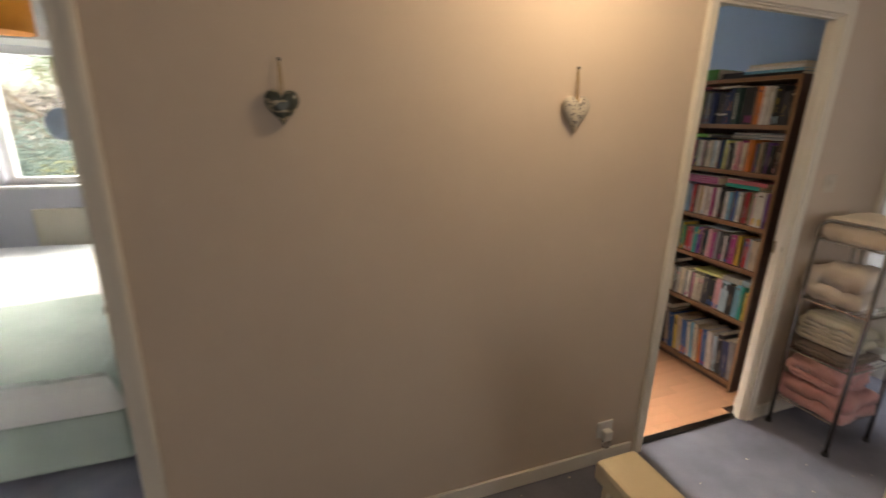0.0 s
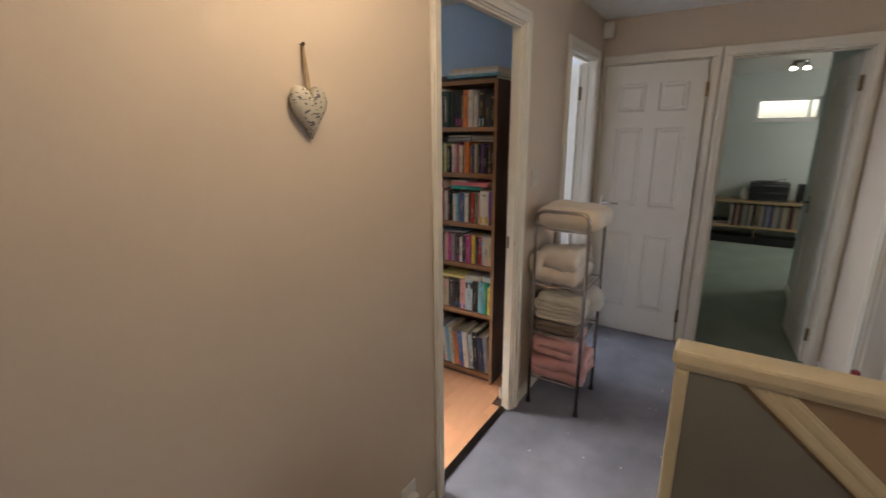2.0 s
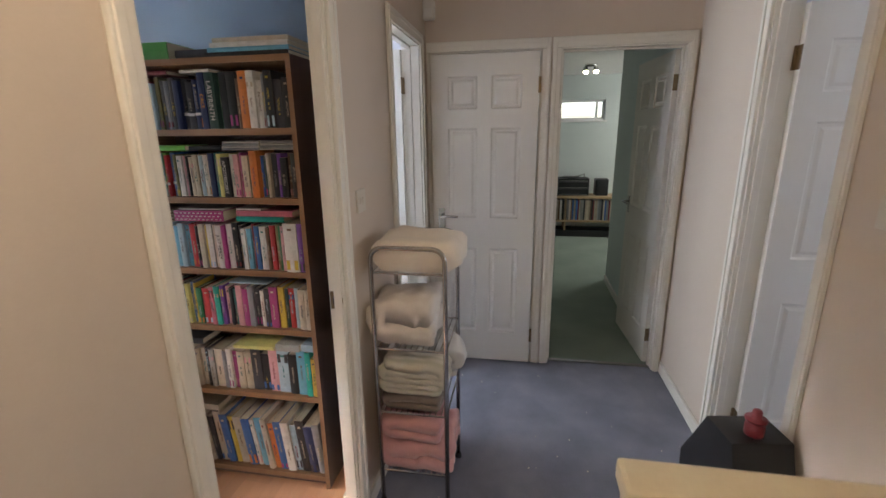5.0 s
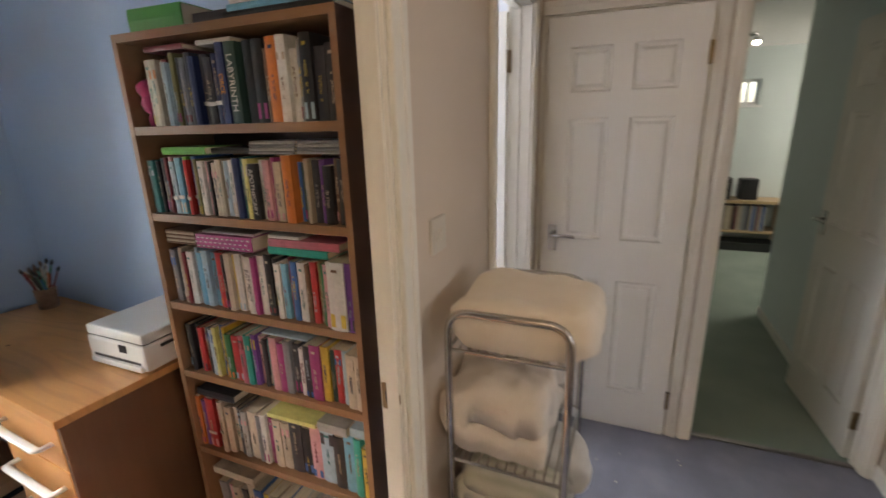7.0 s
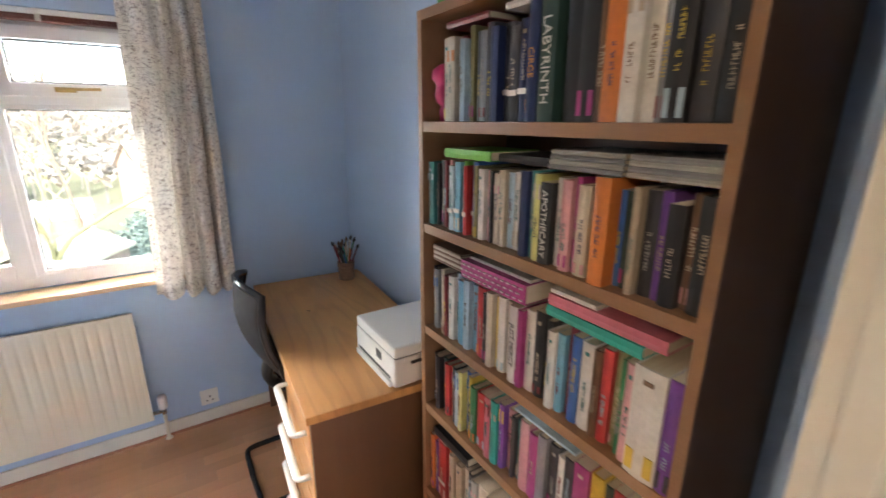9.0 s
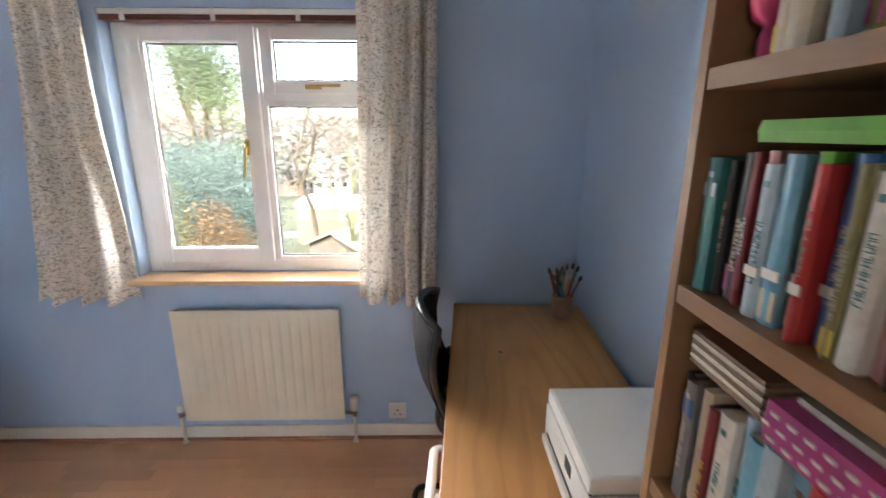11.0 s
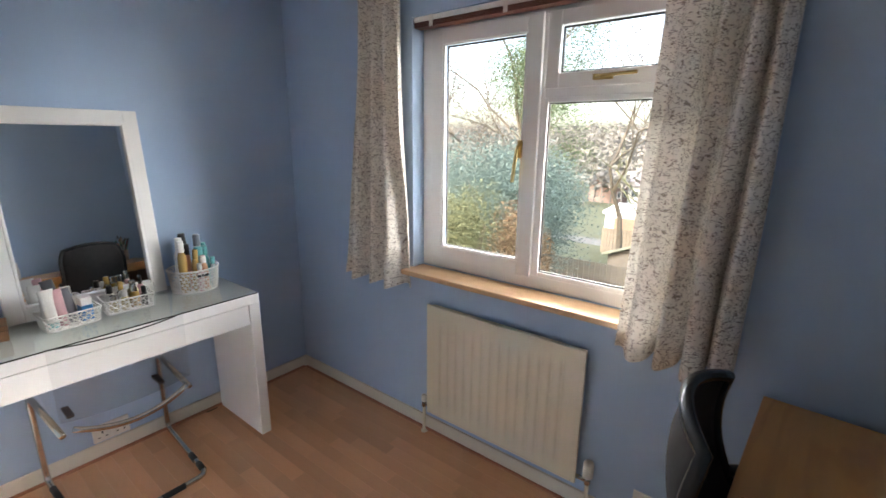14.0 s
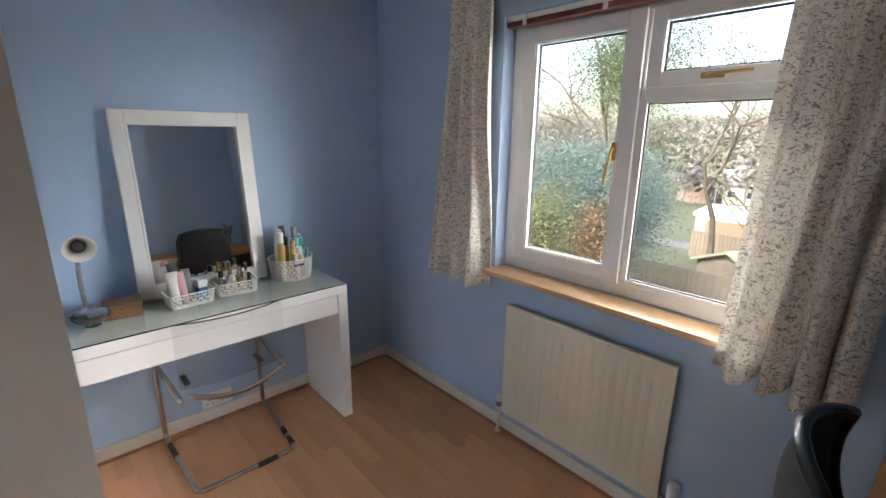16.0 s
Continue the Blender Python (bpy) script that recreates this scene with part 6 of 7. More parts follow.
# ---- what shows of the other rooms ----
# far room: record player on a low shelf unit, slot window, ceiling spotlights
UNIT_X = 7.0
PALE_OAK = material("pale_oak", (0.50, 0.37, 0.22), (0.40, 0.28, 0.15), rough=0.45, stretch=(3, 0.4, 3))
UNIT = thing("shelf_unit", "low pale oak shelf unit with records", "shelf unit")
part("top", boxes((UNIT_X, 7.35, -1.15, 0.30, 0.575, 0.61), bevel=0.003), PALE_OAK, UNIT)
part("shelf", boxes((UNIT_X + 0.005, 7.35, -1.13, 0.28, 0.225, 0.255), bevel=0.003), PALE_OAK, UNIT)
part("plinth", boxes((UNIT_X + 0.03, 7.34, -1.13, 0.28, 0.0, 0.10)), BLACK_PLASTIC, UNIT, "black plinth")
for y in (-1.15, -0.30, 0.28):
    part("upright", boxes((UNIT_X + 0.004, 7.35, y, y + 0.02, 0.10, 0.575), bevel=0.002), PALE_OAK, UNIT)
rng = random.Random(31)
y = -0.98
while y < 0.0:
    w = rng.uniform(0.012, 0.03)
    if not -0.33 < y < -0.27:
        ob = part("record_sleeve", boxes((0, 0.29, 0, w * 0.9, 0, rng.uniform(0.285, 0.30))), COVERS[rng.choice("KecaknwAeRab")], at=pose(UNIT_X + 0.02 + rng.uniform(0, 0.02), y, 0.256, rng.uniform(-4, 4) * 0, 0, 0))
        tagged(ob, "worn record sleeve on the low shelf", "record", "records on the shelf")
    y += w
for k in range(4):
    tagged(part("magazine", boxes((7.02, 7.28, 0.03, 0.25, 0.256 + 0.014 * k, 0.268 + 0.014 * k), bevel=0.001), COVERS["wRcK"[k]]), "magazine lying flat on the low shelf", "magazine", "magazines on the shelf")
HIFI = thing("hifi_stack", "black hi-fi stack with a record player on top", "hi-fi", pose(7.05, -0.385, 0.61))
for k, (h0, h1) in enumerate(((0.005, 0.10), (0.105, 0.20), (0.205, 0.25))):
    part("unit", boxes((0.0, 0.28, -0.22, 0.22, h0, h1), bevel=0.004), BLACK_PLASTIC, HIFI)
    part("trim_line", boxes((-0.002, 0.0, -0.2, 0.2, h0 + 0.012, h0 + 0.018)), CHROME, HIFI)
bm = bmesh.new()
lathe(bm, [(0.14, 0.251), (0.14, 0.262), (0.01, 0.264)], 28, pose(0.14, 0.03, 0))
part("platter", bm, BLACK_PLASTIC, HIFI, smooth=True)
bm = bmesh.new()
tube(bm, [(0.22, -0.17, 0.255), (0.22, -0.17, 0.30), (0.1, -0.10, 0.29), (0.06, -0.02, 0.275)], 0.008, 6)
part("tone_arm", bm, CHROME, HIFI)
SPK = thing("speaker", "small black loudspeaker on the shelf unit", "speaker", pose(7.08, -0.79, 0.61))
part("cabinet", boxes((0, 0.18, -0.09, 0.09, 0.0, 0.24), bevel=0.012), BLACK_PLASTIC, SPK)
bm = bmesh.new()
lathe(bm, [(0.06, 0.0), (0.065, 0.004), (0.03, 0.006)], 18, pose(0, 0, 0.09, 0, -90, 0))
part("cone", bm, RUBBER, SPK)
VASE = thing("vase", "small pale vase on the shelf unit", "vase", pose(7.12, -0.12, 0.61))
bm = bmesh.new()
lathe(bm, [(0.04, 0), (0.06, 0.05), (0.05, 0.12), (0.03, 0.15), (0.035, 0.17)], 18)
part("body", bm, WHITE_PLASTIC, VASE, smooth=True)
W2 = thing("window_2", "narrow white slot window high in the wall", "window", kind="structure")
part("window_frame", oriented("y", bar_frame(-0.80, -0.10, 1.68, 1.97, 0.035, 7.40, 7.45)), UPVC, W2)
part("glazing_bar", boxes((7.40, 7.45, -0.70, -0.67, 1.715, 1.935)), UPVC, W2)
p = part("pane", boxes((7.423, 7.427, -0.765, -0.135, 1.715, 1.935)), GLASS, W2)
p.visible_shadow = False
part("window_sill", boxes((7.33, 7.40, -0.83, -0.07, 1.655, 1.68), bevel=0.004), UPVC, W2)
SPOT = thing("ceiling_spotlight", "chrome ceiling light with two lit spots", "ceiling light", pose(6.3, -0.42, CEIL))
bm = bmesh.new()
lathe(bm, [(0.07, -0.001), (0.07, -0.02), (0.02, -0.03)], 20)
part("base", bm, CHROME, SPOT, smooth=True)
GLOW = bpy.data.materials.new("lit_bulb")
GLOW.use_nodes = True
GLOW.node_tree.nodes["Principled BSDF"].inputs["Emission Color"].default_value = (1.0, 0.86, 0.66, 1)
GLOW.node_tree.nodes["Principled BSDF"].inputs["Emission Strength"].default_value = 6.0
for d in (-0.06, 0.06):
    m = pose(-0.02, d, -0.07, 0, -140, 0)
    bm = bmesh.new()
    lathe(bm, [(0.015, -0.05), (0.03, -0.03), (0.035, 0.03), (0.03, 0.03), (0.01, 0.0)], 16, m)
    part("spot_head", bm, CHROME, SPOT, smooth=True)
    bm = bmesh.new()
    lathe(bm, [(0.01, 0.01), (0.024, 0.02), (0.024, 0.032), (0.01, 0.036)], 14, m)
    part("bulb", bm, GLOW, SPOT, "glowing bulb")

# bedroom beyond the landing: bed, window, radiator, lamp shade
SHEET = material("white_bed_linen", (0.80, 0.81, 0.80), (0.72, 0.74, 0.74), rough=0.85, scale=5, fine=200, bump=0.3)
GREEN_THROW = material("pale_green_cover", (0.50, 0.60, 0.54), (0.40, 0.50, 0.46), rough=0.9, scale=4, fine=200, bump=0.3)
BED = thing("bed", "made bed with white sheet and pale green cover", "bed")
part("base", boxes((-3.2, -1.32, 1.62, 3.9, 0.05, 0.30), bevel=0.02), GREEN_THROW, BED)
part("mattress", boxes((-3.2, -1.30, 1.60, 3.9, 0.30, 0.50), bevel=0.05), SHEET, BED)
for name, x0, x1, y0, y1, z, mat, drop in (("sheet", -3.2, -1.27, 2.45, 3.88, 0.515, SHEET, 0.22), ("cover", -3.2, -1.24, 1.56, 2.5, 0.535, GREEN_THROW, 0.34)):
    bm = bmesh.new()
    rows = []
    for j in range(25):
        v = j / 24
        row = []
        for i in range(41):
            u = i / 40
            x, y = x0 + (x1 - x0) * u, y0 + (y1 - y0) * v
            out = max(0.0, (u - 0.955) / 0.045)
            q = noise.noise((x * 3, y * 3, 1.0)) * 0.018 + noise.noise((x * 9, y * 9, 3.0)) * 0.006
            row.append(bm.verts.new((x + 0.02 * out * math.sin(y * 16), y, z + q - out * drop)))
        rows.append(row)
    for a, b in zip(rows, rows[1:]):
        for i in range(40):
            bm.faces.new((a[i], a[i + 1], b[i + 1], b[i]))
    bmesh.ops.solidify(bm, geom=bm.faces[:], thickness=0.012)
    part(name, bm, mat, BED, "white sheet" if name == "sheet" else "pale green cover", smooth=True)
W3 = thing("window_3", "white framed bedroom window over trees", "window", kind="structure")
part("window_frame", bar_frame(-2.75, -1.45, 0.95, 2.05, 0.06, 4.36, 4.42), UPVC, W3)
part("mullion", boxes((-2.13, -2.07, 4.365, 4.415, 1.01, 1.99)), UPVC, W3)
for x0, x1 in ((-2.69, -2.13), (-2.07, -1.51)):
    p = part("pane", boxes((x0, x1, 4.388, 4.392, 1.01, 1.99)), GLASS, W3)
    p.visible_shadow = False
part("window_sill", boxes((-2.80, -1.40, 4.22, 4.36, 0.925, 0.95), bevel=0.004), UPVC, W3)
R2 = thing("radiator", "white panel radiator below the bedroom window", "radiator")
part("front_panel", boxes((-2.6, -1.7, 4.235, 4.275, 0.15, 0.75), bevel=0.01), RADIATOR_WHITE, R2)
part("bracket", boxes((-2.3, -2.0, 4.275, 4.30, 0.3, 0.5)), RADIATOR_WHITE, R2)
PEND2 = thing("pendant_lamp", "orange drum lampshade hanging in the bedroom", "lamp", pose(-2.02, 3.0, 0))
ORANGE = material("orange_shade", (0.80, 0.30, 0.03), (0.72, 0.24, 0.02), rough=0.8, fine=200)
bm = bmesh.new()
lathe(bm, [(0.16, 1.98), (0.165, 1.98), (0.165, 2.16), (0.16, 2.16)], 28)
part("shade", bm, ORANGE, PEND2, "orange fabric shade", smooth=True)
bm = bmesh.new()
tube(bm, [(0, 0, 2.05), (0, 0, CEIL)], 0.004, 6)
part("cord", bm, WHITE_PLASTIC, PEND2)
DISC = thing("hanging_disc", "blue-grey disc hanging in the bedroom window", "window ornament", pose(-2.28, 4.33, 1.45))
bm = bmesh.new()
lathe(bm, [(0.13, -0.004), (0.135, 0.0), (0.13, 0.004)], 28, pose(0, 0, 0, 90, 0, 0))
part("disc", bm, material("blue_grey_disc", (0.30, 0.36, 0.45), rough=0.5), DISC)
bm = bmesh.new()
tube(bm, [(0, 0, 0.13), (0, 0, 0.54)], 0.002, 5)
part("thread", bm, WHITE_PLASTIC, DISC)


# ---- outside: garden, trees, houses down the slope ----
def ground_z(x, y):
    fall = -2.9 - 0.105 * max(0.0, y - 9) + 0.0006 * max(0.0, y - 30) ** 2 * (1 if y < 95 else 0)
    if y >= 95:
        fall = -2.9 - 0.105 * 86 + 0.0006 * 65 ** 2 + (y - 95) * 0.075
    return fall + 0.15 * noise.noise((x * 0.15, y * 0.15, 0))


GRASS = material("winter_grass", (0.085, 0.09, 0.042), (0.055, 0.06, 0.03), rough=0.95, scale=0.6, fine=14, bump=0.4)
bm = bmesh.new()
rows = []
ys = [3.6, 5, 7, 9, 11, 13, 16, 19, 22, 26, 30, 35, 40, 46, 53, 61, 70, 80, 95, 110, 130, 160, 200, 260, 400]
xs = [-260, -170, -110, -80, -60, -48, -38, -30, -24, -19, -15, -11, -8, -5, -2, 1, 4, 8, 12, 17, 24, 32, 45, 65, 100, 170, 260]
for y in ys:
    rows.append([bm.verts.new((x, y, ground_z(x, y))) for x in xs])
for a, b in zip(rows, rows[1:]):
    for i in range(len(xs) - 1):
        bm.faces.new((a[i], a[i + 1], b[i + 1], b[i]))
tagged(part("ground", bm, GRASS, smooth=True), "rough winter grass sloping away", "ground", kind="structure")


def leaf_material(name, c, c2):
    return material(name, c, c2, rough=0.9, scale=1.4, fine=12, bump=0.0, spread=0.8, specular_ior_level=0.15)


def leaves(bm, centre, spread, count, size, rng, droop=0.0):
    """Small folded leaves scattered through an uneven cloud."""
    for _ in range(count):
        d = Vector((rng.gauss(0, 1), rng.gauss(0, 1), rng.gauss(0, 1)))
        d = d.normalized() * rng.random() ** 0.42
        p = Vector(centre) + Vector((d.x * spread[0], d.y * spread[1], d.z * spread[2]))
        s = size * rng.uniform(0.6, 1.3)
        q = Euler((rng.uniform(0, 6.3), rng.uniform(0, 6.3), rng.uniform(0, 6.3))).to_matrix()
        a, b, c, e = (q @ Vector(v) * s + p for v in ((0, -1, 0), (0.45, 0, 0.12), (0, 1, 0), (-0.45, 0, 0.12)))
        va, vb, vc, ve = (bm.verts.new(v) for v in (a, b, c, e))
        bm.faces.new((va, vb, vc))
        bm.faces.new((va, vc, ve))


BARK = material("grey_bark", (0.13, 0.11, 0.085), (0.08, 0.07, 0.05), rough=0.9, scale=3, fine=30, bump=0.5, stretch=(3, 3, 0.5))
MOSS_BARK = material("mossy_bark", (0.13, 0.14, 0.07), (0.09, 0.09, 0.05), rough=0.9, scale=2, fine=30, bump=0.5)


def limbs(bm, foot, way, length, radius, depth, rng, tips, spread=0.6, up=0.12):
    pts, p, d = [Vector(foot)], Vector(foot), Vector(way).normalized()
    for _ in range(4):
        d = (d + Vector((rng.uniform(-0.22, 0.22), rng.uniform(-0.22, 0.22), rng.uniform(-0.1, 0.2) * up * 6))).normalized()
        p = p + d * length / 4
        pts.append(p.copy())
    tube(bm, pts, radius, 6 if depth > 1 else 4, taper=[1, 0.85, 0.72, 0.6, 0.45])
    if depth == 0:
        tips.append(p)
        return
    for k in range(rng.choice((3, 3, 4))):
        at = pts[rng.choice((2, 3, 4))] if k else pts[4]
        side = Vector((rng.uniform(-1, 1), rng.uniform(-1, 1), rng.uniform(-0.25, 0.7)))
        limbs(bm, at, d * (1 - spread) + side * spread, length * rng.uniform(0.55, 0.78), radius * 0.5, depth - 1, rng, tips, spread, up)


def tree(label, x, y, height, girth, seed, depth=4, crown=None, leaf=0.10, count=0, lean=(0, 0, 1), z=None, spread=0.6, bark=BARK, clump=0.8):
    rng = random.Random(seed)
    z = ground_z(x, y) - 0.1 if z is None else z
    root = thing("tree", label, "tree", pose(x, y, z))
    bm = bmesh.new()
    tips = []
    limbs(bm, (0, 0, 0), lean, height * 0.42, girth, depth, rng, tips, spread)
    part("trunk", bm, bark, root, "bare trunk and limbs")
    if crown and count:
        bm = bmesh.new()
        each = max(3, count // len(tips))
        for tip in tips:
            leaves(bm, tip, (clump, clump, clump * 0.8), each, leaf, rng)
        part("crown", bm, crown, root, "loose leafy crown")
    return root


def shrub(label, x, y, w, d, top, seed, mat, leaf, count, base=None, lobes=9):
    rng = random.Random(seed)
    z = ground_z(x, y) if base is None else base
    root = thing("shrub", label, "shrub", pose(x, y, z))
    bm = bmesh.new()
    for k in range(5):
        a = rng.uniform(0, 6.3)
        tube(bm, [(0.1 * math.cos(a), 0.1 * math.sin(a), -0.1), (w * 0.12 * math.cos(a), d * 0.12 * math.sin(a), (top - z) * 0.4), (w * 0.25 * math.cos(a), d * 0.25 * math.sin(a), (top - z) * 0.75)], 0.05, 5, taper=[1, 0.7, 0.4])
    part("stem", bm, BARK, root)
    bm = bmesh.new()
    h = top - z
    for k in range(lobes):
        a, r = rng.uniform(0, 6.3), rng.uniform(0.1, 0.55)
        c = (w / 2 * r * math.cos(a), d / 2 * r * math.sin(a), h * rng.uniform(0.30, 0.78))
        leaves(bm, c, (w * rng.uniform(0.2, 0.33), d * rng.uniform(0.2, 0.33), h * rng.uniform(0.16, 0.28)), count // lobes, leaf, rng)
    part("crown", bm, mat, root, "dense leafy crown")
    return root


BLUE_GREEN = leaf_material("blue_green_leaves", (0.095, 0.135, 0.125), (0.065, 0.097, 0.09))
FIR_GREEN = leaf_material("fir_green_leaves", (0.10, 0.135, 0.075), (0.07, 0.10, 0.055))
YELLOW_GREEN = leaf_material("yellow_green_leaves", (0.12, 0.13, 0.07), (0.085, 0.09, 0.045))
RUSSET = leaf_material("russet_leaves", (0.14, 0.095, 0.055), (0.09, 0.06, 0.035))
TWIG = leaf_material("bare_twig_haze", (0.135, 0.12, 0.105), (0.09, 0.08, 0.07))

shrub("large blue-green evergreen shrub in the garden", -3.5, 11.0, 4.6, 3.6, 1.75, 41, BLUE_GREEN, 0.028, 90000, lobes=34)
shrub("large blue-green evergreen shrub in the garden", -6.4, 11.6, 4.8, 3.6, 1.60, 42, BLUE_GREEN, 0.032, 50000, lobes=26)
shrub("yellow-green shrub beside the hedge", -3.45, 8.8, 2.2, 1.8, 0.75, 43, YELLOW_GREEN, 0.030, 18000, lobes=18)
shrub("russet and green shrub beside the hedge", -2.2, 8.9, 1.5, 1.4, 0.62, 44, RUSSET, 0.028, 12000, lobes=14)
shrub("low green shrub on the slope", 0.6, 20.0, 3.6, 3.0, -1.5, 45, BLUE_GREEN, 0.10, 3000)
shrub("green garden shrub below the window", 0.2, 13.0, 2.2, 1.6, -2.0, 46, FIR_GREEN, 0.07, 2200)
tree("ivy-clad fir tree behind the garden hedge", -7.0, 17.5, 10.5, 0.22, 51, 3, FIR_GREEN, 0.036, 42000, spread=0.42, clump=1.0)
for k, (x, y, h, s) in enumerate(((-11.5, 17.0, 12.0, 61), (-9.2, 22.0, 13.0, 62), (-4.6, 24.0, 12.0, 63), (-14.5, 23.0, 14.0, 64), (-2.2, 30.0, 12.0, 65), (-17.0, 27.0, 15.0, 66))):
    tree("tall bare winter tree behind the garden", x, y, h, 0.16, s, 4, TWIG, 0.045, 6000, clump=1.1)
tree("leaning mossy bare tree on the slope", -2.9, 15.5, 7.5, 0.13, 71, 3, None, lean=(0.75, 0.1, 0.75), bark=MOSS_BARK, spread=0.5)
tree("slim bare tree near the boundary", 1.8, 26.0, 8.0, 0.09, 72, 4, None)


def wood_belt(name, label, y0, y1, x0, x1, tall, count, seed, mat):
    """Distant winter woodland: many small trunks and twig clouds in one mesh."""
    rng = random.Random(seed)
    bm = bmesh.new()
    for _ in range(count):
        x, y = rng.uniform(x0, x1), rng.uniform(y0, y1)
        z, h = ground_z(x, y), tall * rng.uniform(0.7, 1.2)
        tube(bm, [(x, y, z), (x + rng.uniform(-0.3, 0.3), y, z + h * 0.6)], 0.12, 3)
        leaves(bm, (x, y, z + h * 0.68), (h * 0.28, h * 0.28, h * 0.34), 46, 0.7, rng)
    tagged(part(name, bm, mat), label, "woodland", kind="stuff")


# paler and greyer than TWIG: the haze of distance is put into the colour
HAZED_TWIG = leaf_material("hazed_distant_twigs", (0.155, 0.15, 0.14), (0.14, 0.135, 0.125))
wood_belt("far_woodland", "brown-grey winter woodland on the far hillside", 105, 200, -150, 60, 10.0, 800, 81, HAZED_TWIG)
wood_belt("mid_woodland", "bare trees among the houses down the slope", 62, 100, -80, 40, 7.0, 160, 82, HAZED_TWIG)

BRICK = material("red_brick", (0.25, 0.18, 0.155), (0.20, 0.14, 0.12), rough=0.85, scale=2, fine=20, bump=0.3)
ROOF_TILE = material("grey_roof_tiles", (0.22, 0.21, 0.21), (0.16, 0.15, 0.15), rough=0.8, scale=2, fine=14, bump=0.4)
RENDER_WHITE = material("white_render", (0.74, 0.73, 0.70), rough=0.8, scale=2)
TARMAC = material("pale_drive", (0.14, 0.135, 0.13), (0.11, 0.105, 0.10), rough=0.9, scale=1)
DARK_PANE = material("dark_window_glass", (0.05, 0.06, 0.07), rough=0.1, bump=0)


def house(label, x, y, w, d, eaves, turn, wall_mat, roof_mat):
    z = ground_z(x, y)
    root = thing("house", label, "house", pose(x, y, z, 0, 0, turn))
    rise = d * 0.34
    bm = bmesh.new()
    prism(bm, [(-d / 2, -1.0), (d / 2, -1.0), (d / 2, eaves), (0, eaves + rise), (-d / 2, eaves)], w, Matrix(((0, 1, 0, -w / 2), (1, 0, 0, 0), (0, 0, 1, 0), (0, 0, 0, 1))))
    part("wall", bm, wall_mat, root)
    bm = bmesh.new()
    o = 0.35
    run = d / 2 + o
    low = eaves - o * rise / (d / 2)
    prism(bm, [(-run, low), (0, eaves + rise + 0.02), (run, low), (run, low + 0.16), (0, eaves + rise + 0.2), (-run, low + 0.16)], w + 2 * o, Matrix(((0, 1, 0, -w / 2 - o), (1, 0, 0, 0), (0, 0, 1, 0), (0, 0, 0, 1))))
    part("roof", bm, roof_mat, root)
    part("chimney", boxes((w * 0.2, w * 0.2 + 0.6, -0.3, 0.3, eaves + rise * 0.6, eaves + rise + 0.9)), BRICK, root)
    for face in (-1, 1):
        for storey in (1.0, 3.5):
            for k in range(3):
                cx = -w / 2 + w * (k + 0.5) / 3
                if storey + 1.2 < eaves:
                    yy = face * d / 2
                    win = part("window", boxes((cx - 0.6, cx + 0.6, min(yy, yy + face * 0.05), max(yy, yy + face * 0.05), storey, storey + 1.1)), UPVC, root)
                    part("pane", boxes((cx - 0.52, cx + 0.52, min(yy + face * 0.05, yy + face * 0.06), max(yy + face * 0.05, yy + face * 0.06), storey + 0.08, storey + 1.02)), DARK_PANE, win)
    return root


house("brick house with a gabled tiled roof", -22.6, 80.0, 7.0, 4.8, 3.0, 82, BRICK, ROOF_TILE)
house("pale house with a hipped grey roof", -17.6, 84.0, 6.5, 5.6, 3.1, 15, RENDER_WHITE, ROOF_TILE)
house("brick house with white windows down the slope", 3.0, 60.0, 8.0, 7.0, 4.6, 20, BRICK, ROOF_TILE)
house("brick house beyond the garages", 9.0, 48.0, 9.0, 7.0, 4.6, -10, BRICK, ROOF_TILE)
for k, (x, y, w) in enumerate(((-6.6, 34.6, 3.4), (-3.6, 33.5, 3.0))):
    g = thing("garage", "flat-roofed white garage down the slope", "garage", pose(x, y, ground_z(x, y), 0, 0, 6))
    part("wall", boxes((-w / 2, w / 2, -2.2, 2.2, -0.6, 2.2)), RENDER_WHITE, g)
    part("roof", boxes((-w / 2 - 0.15, w / 2 + 0.15, -2.4, 2.4, 2.2, 2.38)), RENDER_WHITE, g, "white flat roof")
    part("garage_door", boxes((-1.1, 1.1, -2.26, -2.2, 0.0, 1.95)), material("brown_garage_door", (0.19, 0.13, 0.09), rough=0.6), g)
FENCE_WOOD = material("weathered_fence", (0.17, 0.145, 0.11), (0.12, 0.10, 0.08), rough=0.9, scale=3, fine=30, bump=0.4)


def fence(label, x0, y0, x1, y1, h, step):
    n = int(math.hypot(x1 - x0, y1 - y0) / step)
    root = thing("fence", label, "fence")
    turn = math.degrees(math.atan2(y1 - y0, x1 - x0))
    me = finish("fence_board", boxes((0, step * 0.92, -0.012, 0.012, -0.1, h)), FENCE_WOOD)
    for k in range(n):
        x, y = x0 + (x1 - x0) * k / n, y0 + (y1 - y0) * k / n
        ob = new("fence_board", me)
        ob.parent = root
        ob.matrix_basis = pose(x, y, ground_z(x, y) - 0.05, 0, 0, turn)


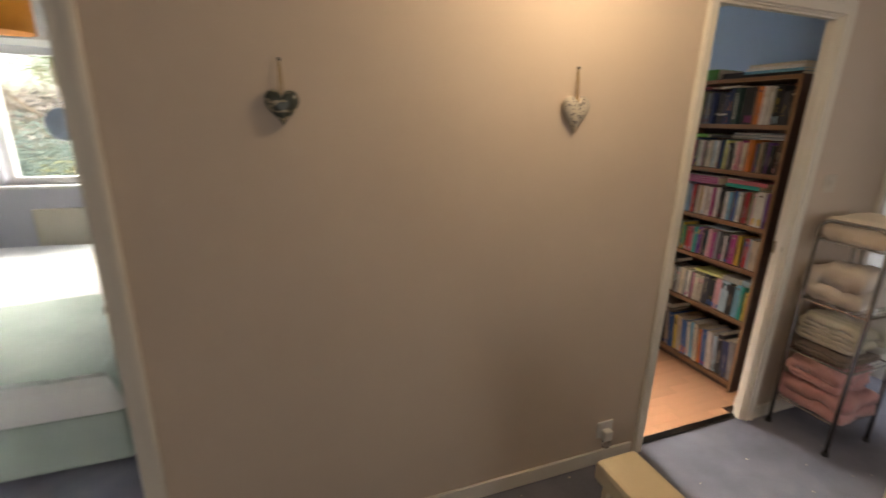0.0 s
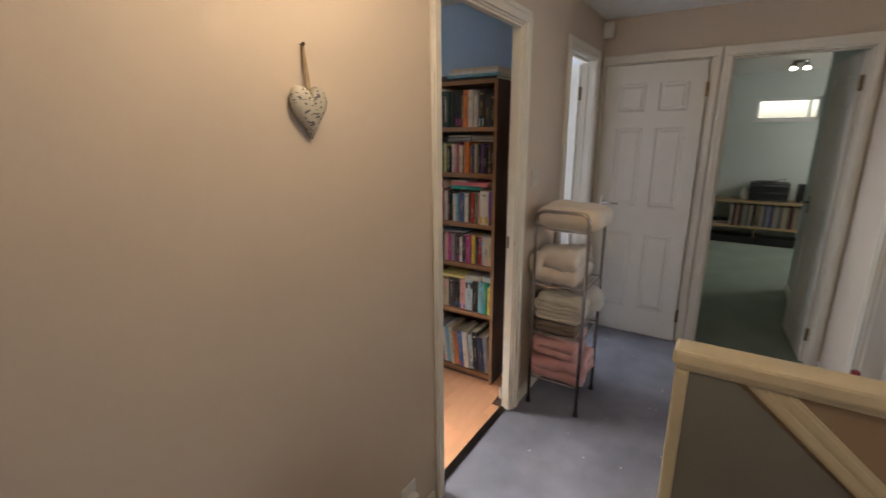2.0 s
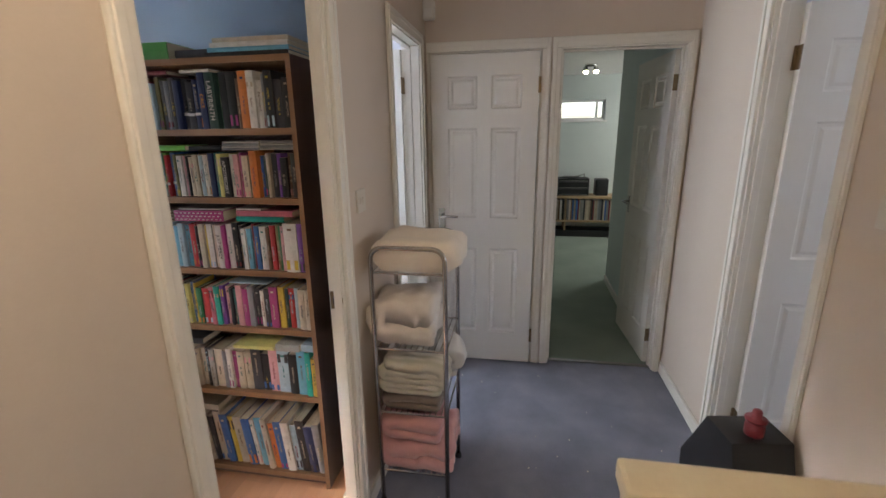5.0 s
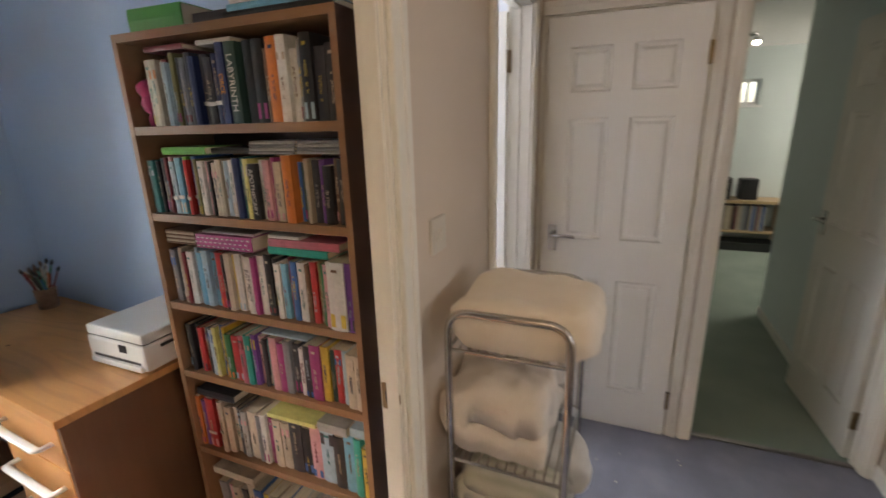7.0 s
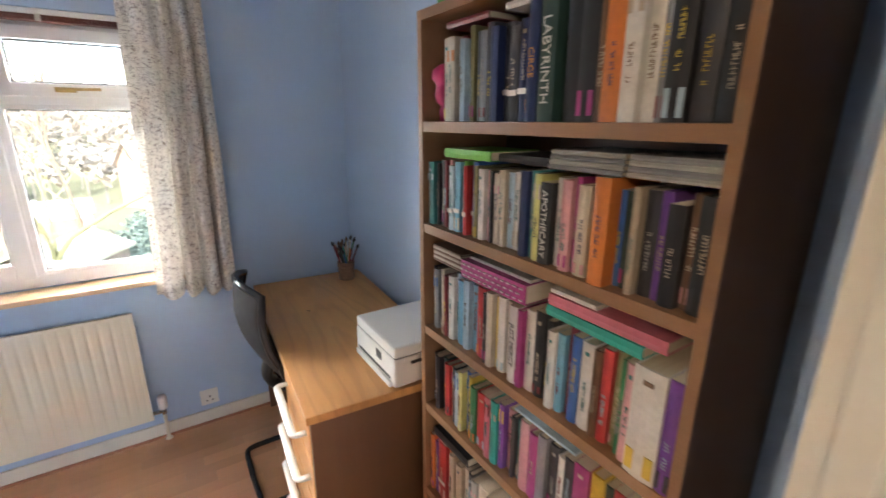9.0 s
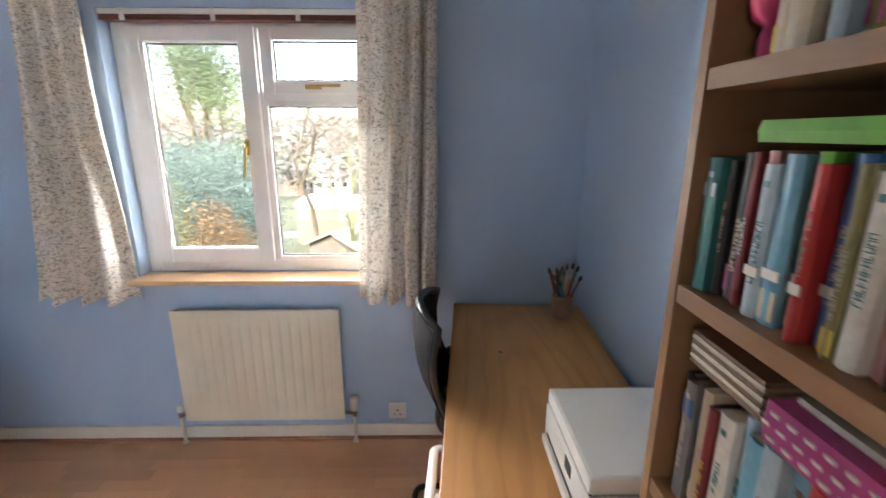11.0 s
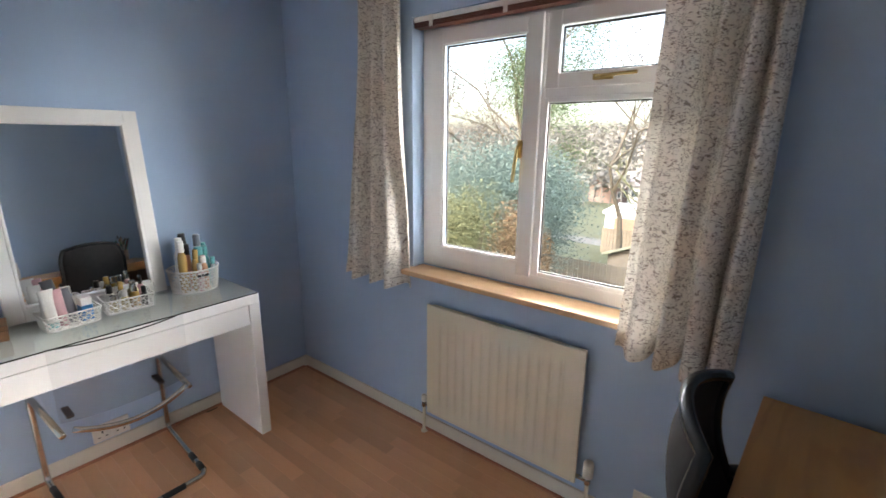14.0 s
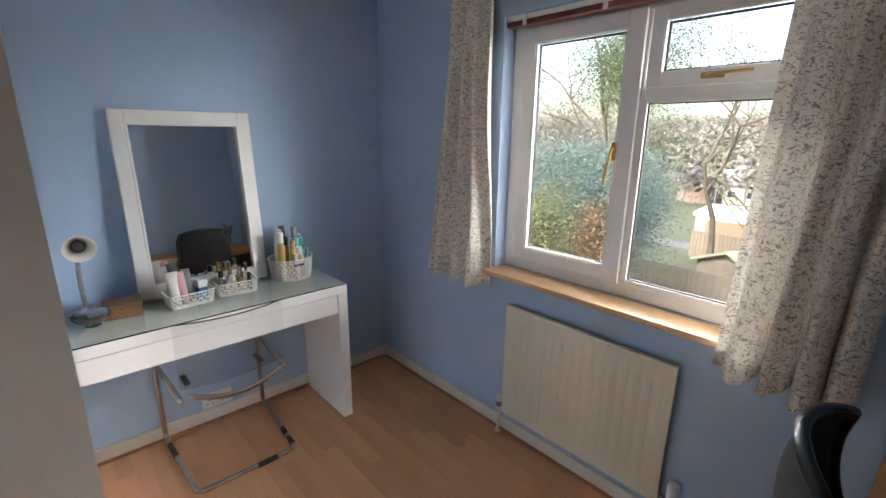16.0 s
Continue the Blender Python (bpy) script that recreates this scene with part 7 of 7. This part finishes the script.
fence("weathered wooden boundary fence", -9.0, 14.0, 1.5, 14.6, 1.5, 0.16)
fence("weathered wooden garden fence down the slope", -6.5, 27.0, -1.0, 25.0, 1.5, 0.2)
SHED = thing("shed", "small wooden shed with a felt roof", "shed", pose(-1.3, 17.2, ground_z(-1.3, 17.2), 0, 0, -28))
bm = bmesh.new()
prism(bm, [(-1.1, -0.3), (1.1, -0.3), (1.1, 1.5), (0, 1.95), (-1.1, 1.5)], 2.6, pose(0, -1.3, 0))
part("wall", bm, FENCE_WOOD, SHED)
bm = bmesh.new()
prism(bm, [(-1.25, 1.46), (0, 1.97), (1.25, 1.46), (1.25, 1.54), (0, 2.06), (-1.25, 1.54)], 2.9, pose(0, -1.45, 0))
part("roof", bm, material("green_felt", (0.24, 0.25, 0.19), (0.18, 0.19, 0.14), rough=0.95), SHED, "mossy felt roof")
tagged(part("road", boxes((-16, 6, 28.5, 31.5, 0, 0.04)), TARMAC, at=pose(0, 0, ground_z(-4, 30) + 0.05)), "pale paved drive down the slope", "drive", kind="structure")

# the house's own outer skin: roof edge and gutter over the window
tagged(part("eaves", boxes((-3.5, 7.6, 3.605, 4.02, 2.02, 2.06), (-3.5, 7.6, 4.0, 4.025, 2.06, 2.20), (-3.5, 7.6, 3.605, 4.0, 2.0605, 2.45)), UPVC), "white soffit and fascia over the window", "eaves", kind="structure")
bm = bmesh.new()
tube(bm, [(-3.4, 4.075, 2.10), (2.0, 4.075, 2.10), (7.5, 4.075, 2.10)], 0.05, 10)
tagged(part("gutter", bm, UPVC, smooth=True), "white plastic gutter along the eaves", "gutter", kind="structure")


# ---- laminate strips of the study floor ----
STRIP_W, STRIP_L = 0.0635, 0.40
rng = random.Random(21)
shared = {}
y, row = ROOM_Y - 0.035, 0
while y < ROOM_N - 0.016:
    y1 = min(y + STRIP_W, ROOM_N - 0.015)
    x = ROOM_W + 0.016 - rng.uniform(0.0, STRIP_L)
    while x < ROOM_E - 0.016:
        a, b = max(x, ROOM_W + 0.016), min(x + STRIP_L, ROOM_E - 0.016)
        if y < ROOM_Y:
            a, b = max(a, 0.99), min(b, 1.695)
        if b - a > 0.02:
            key = (round(b - a, 3), round(y1 - y, 3))
            if key not in shared:
                bm = boxes((0.0002, b - a - 0.0002, 0.0002, y1 - y - 0.0002, 0.0, 0.0075))
                shared[key] = finish("floor_strip", bm, LAMINATE)
            strip = new("floor_strip", shared[key])
            strip.parent = FLOOR_STUDY
            strip.matrix_basis = Matrix.Translation((a, y, -0.0075))
        x += STRIP_L
    y = y1
    row += 1
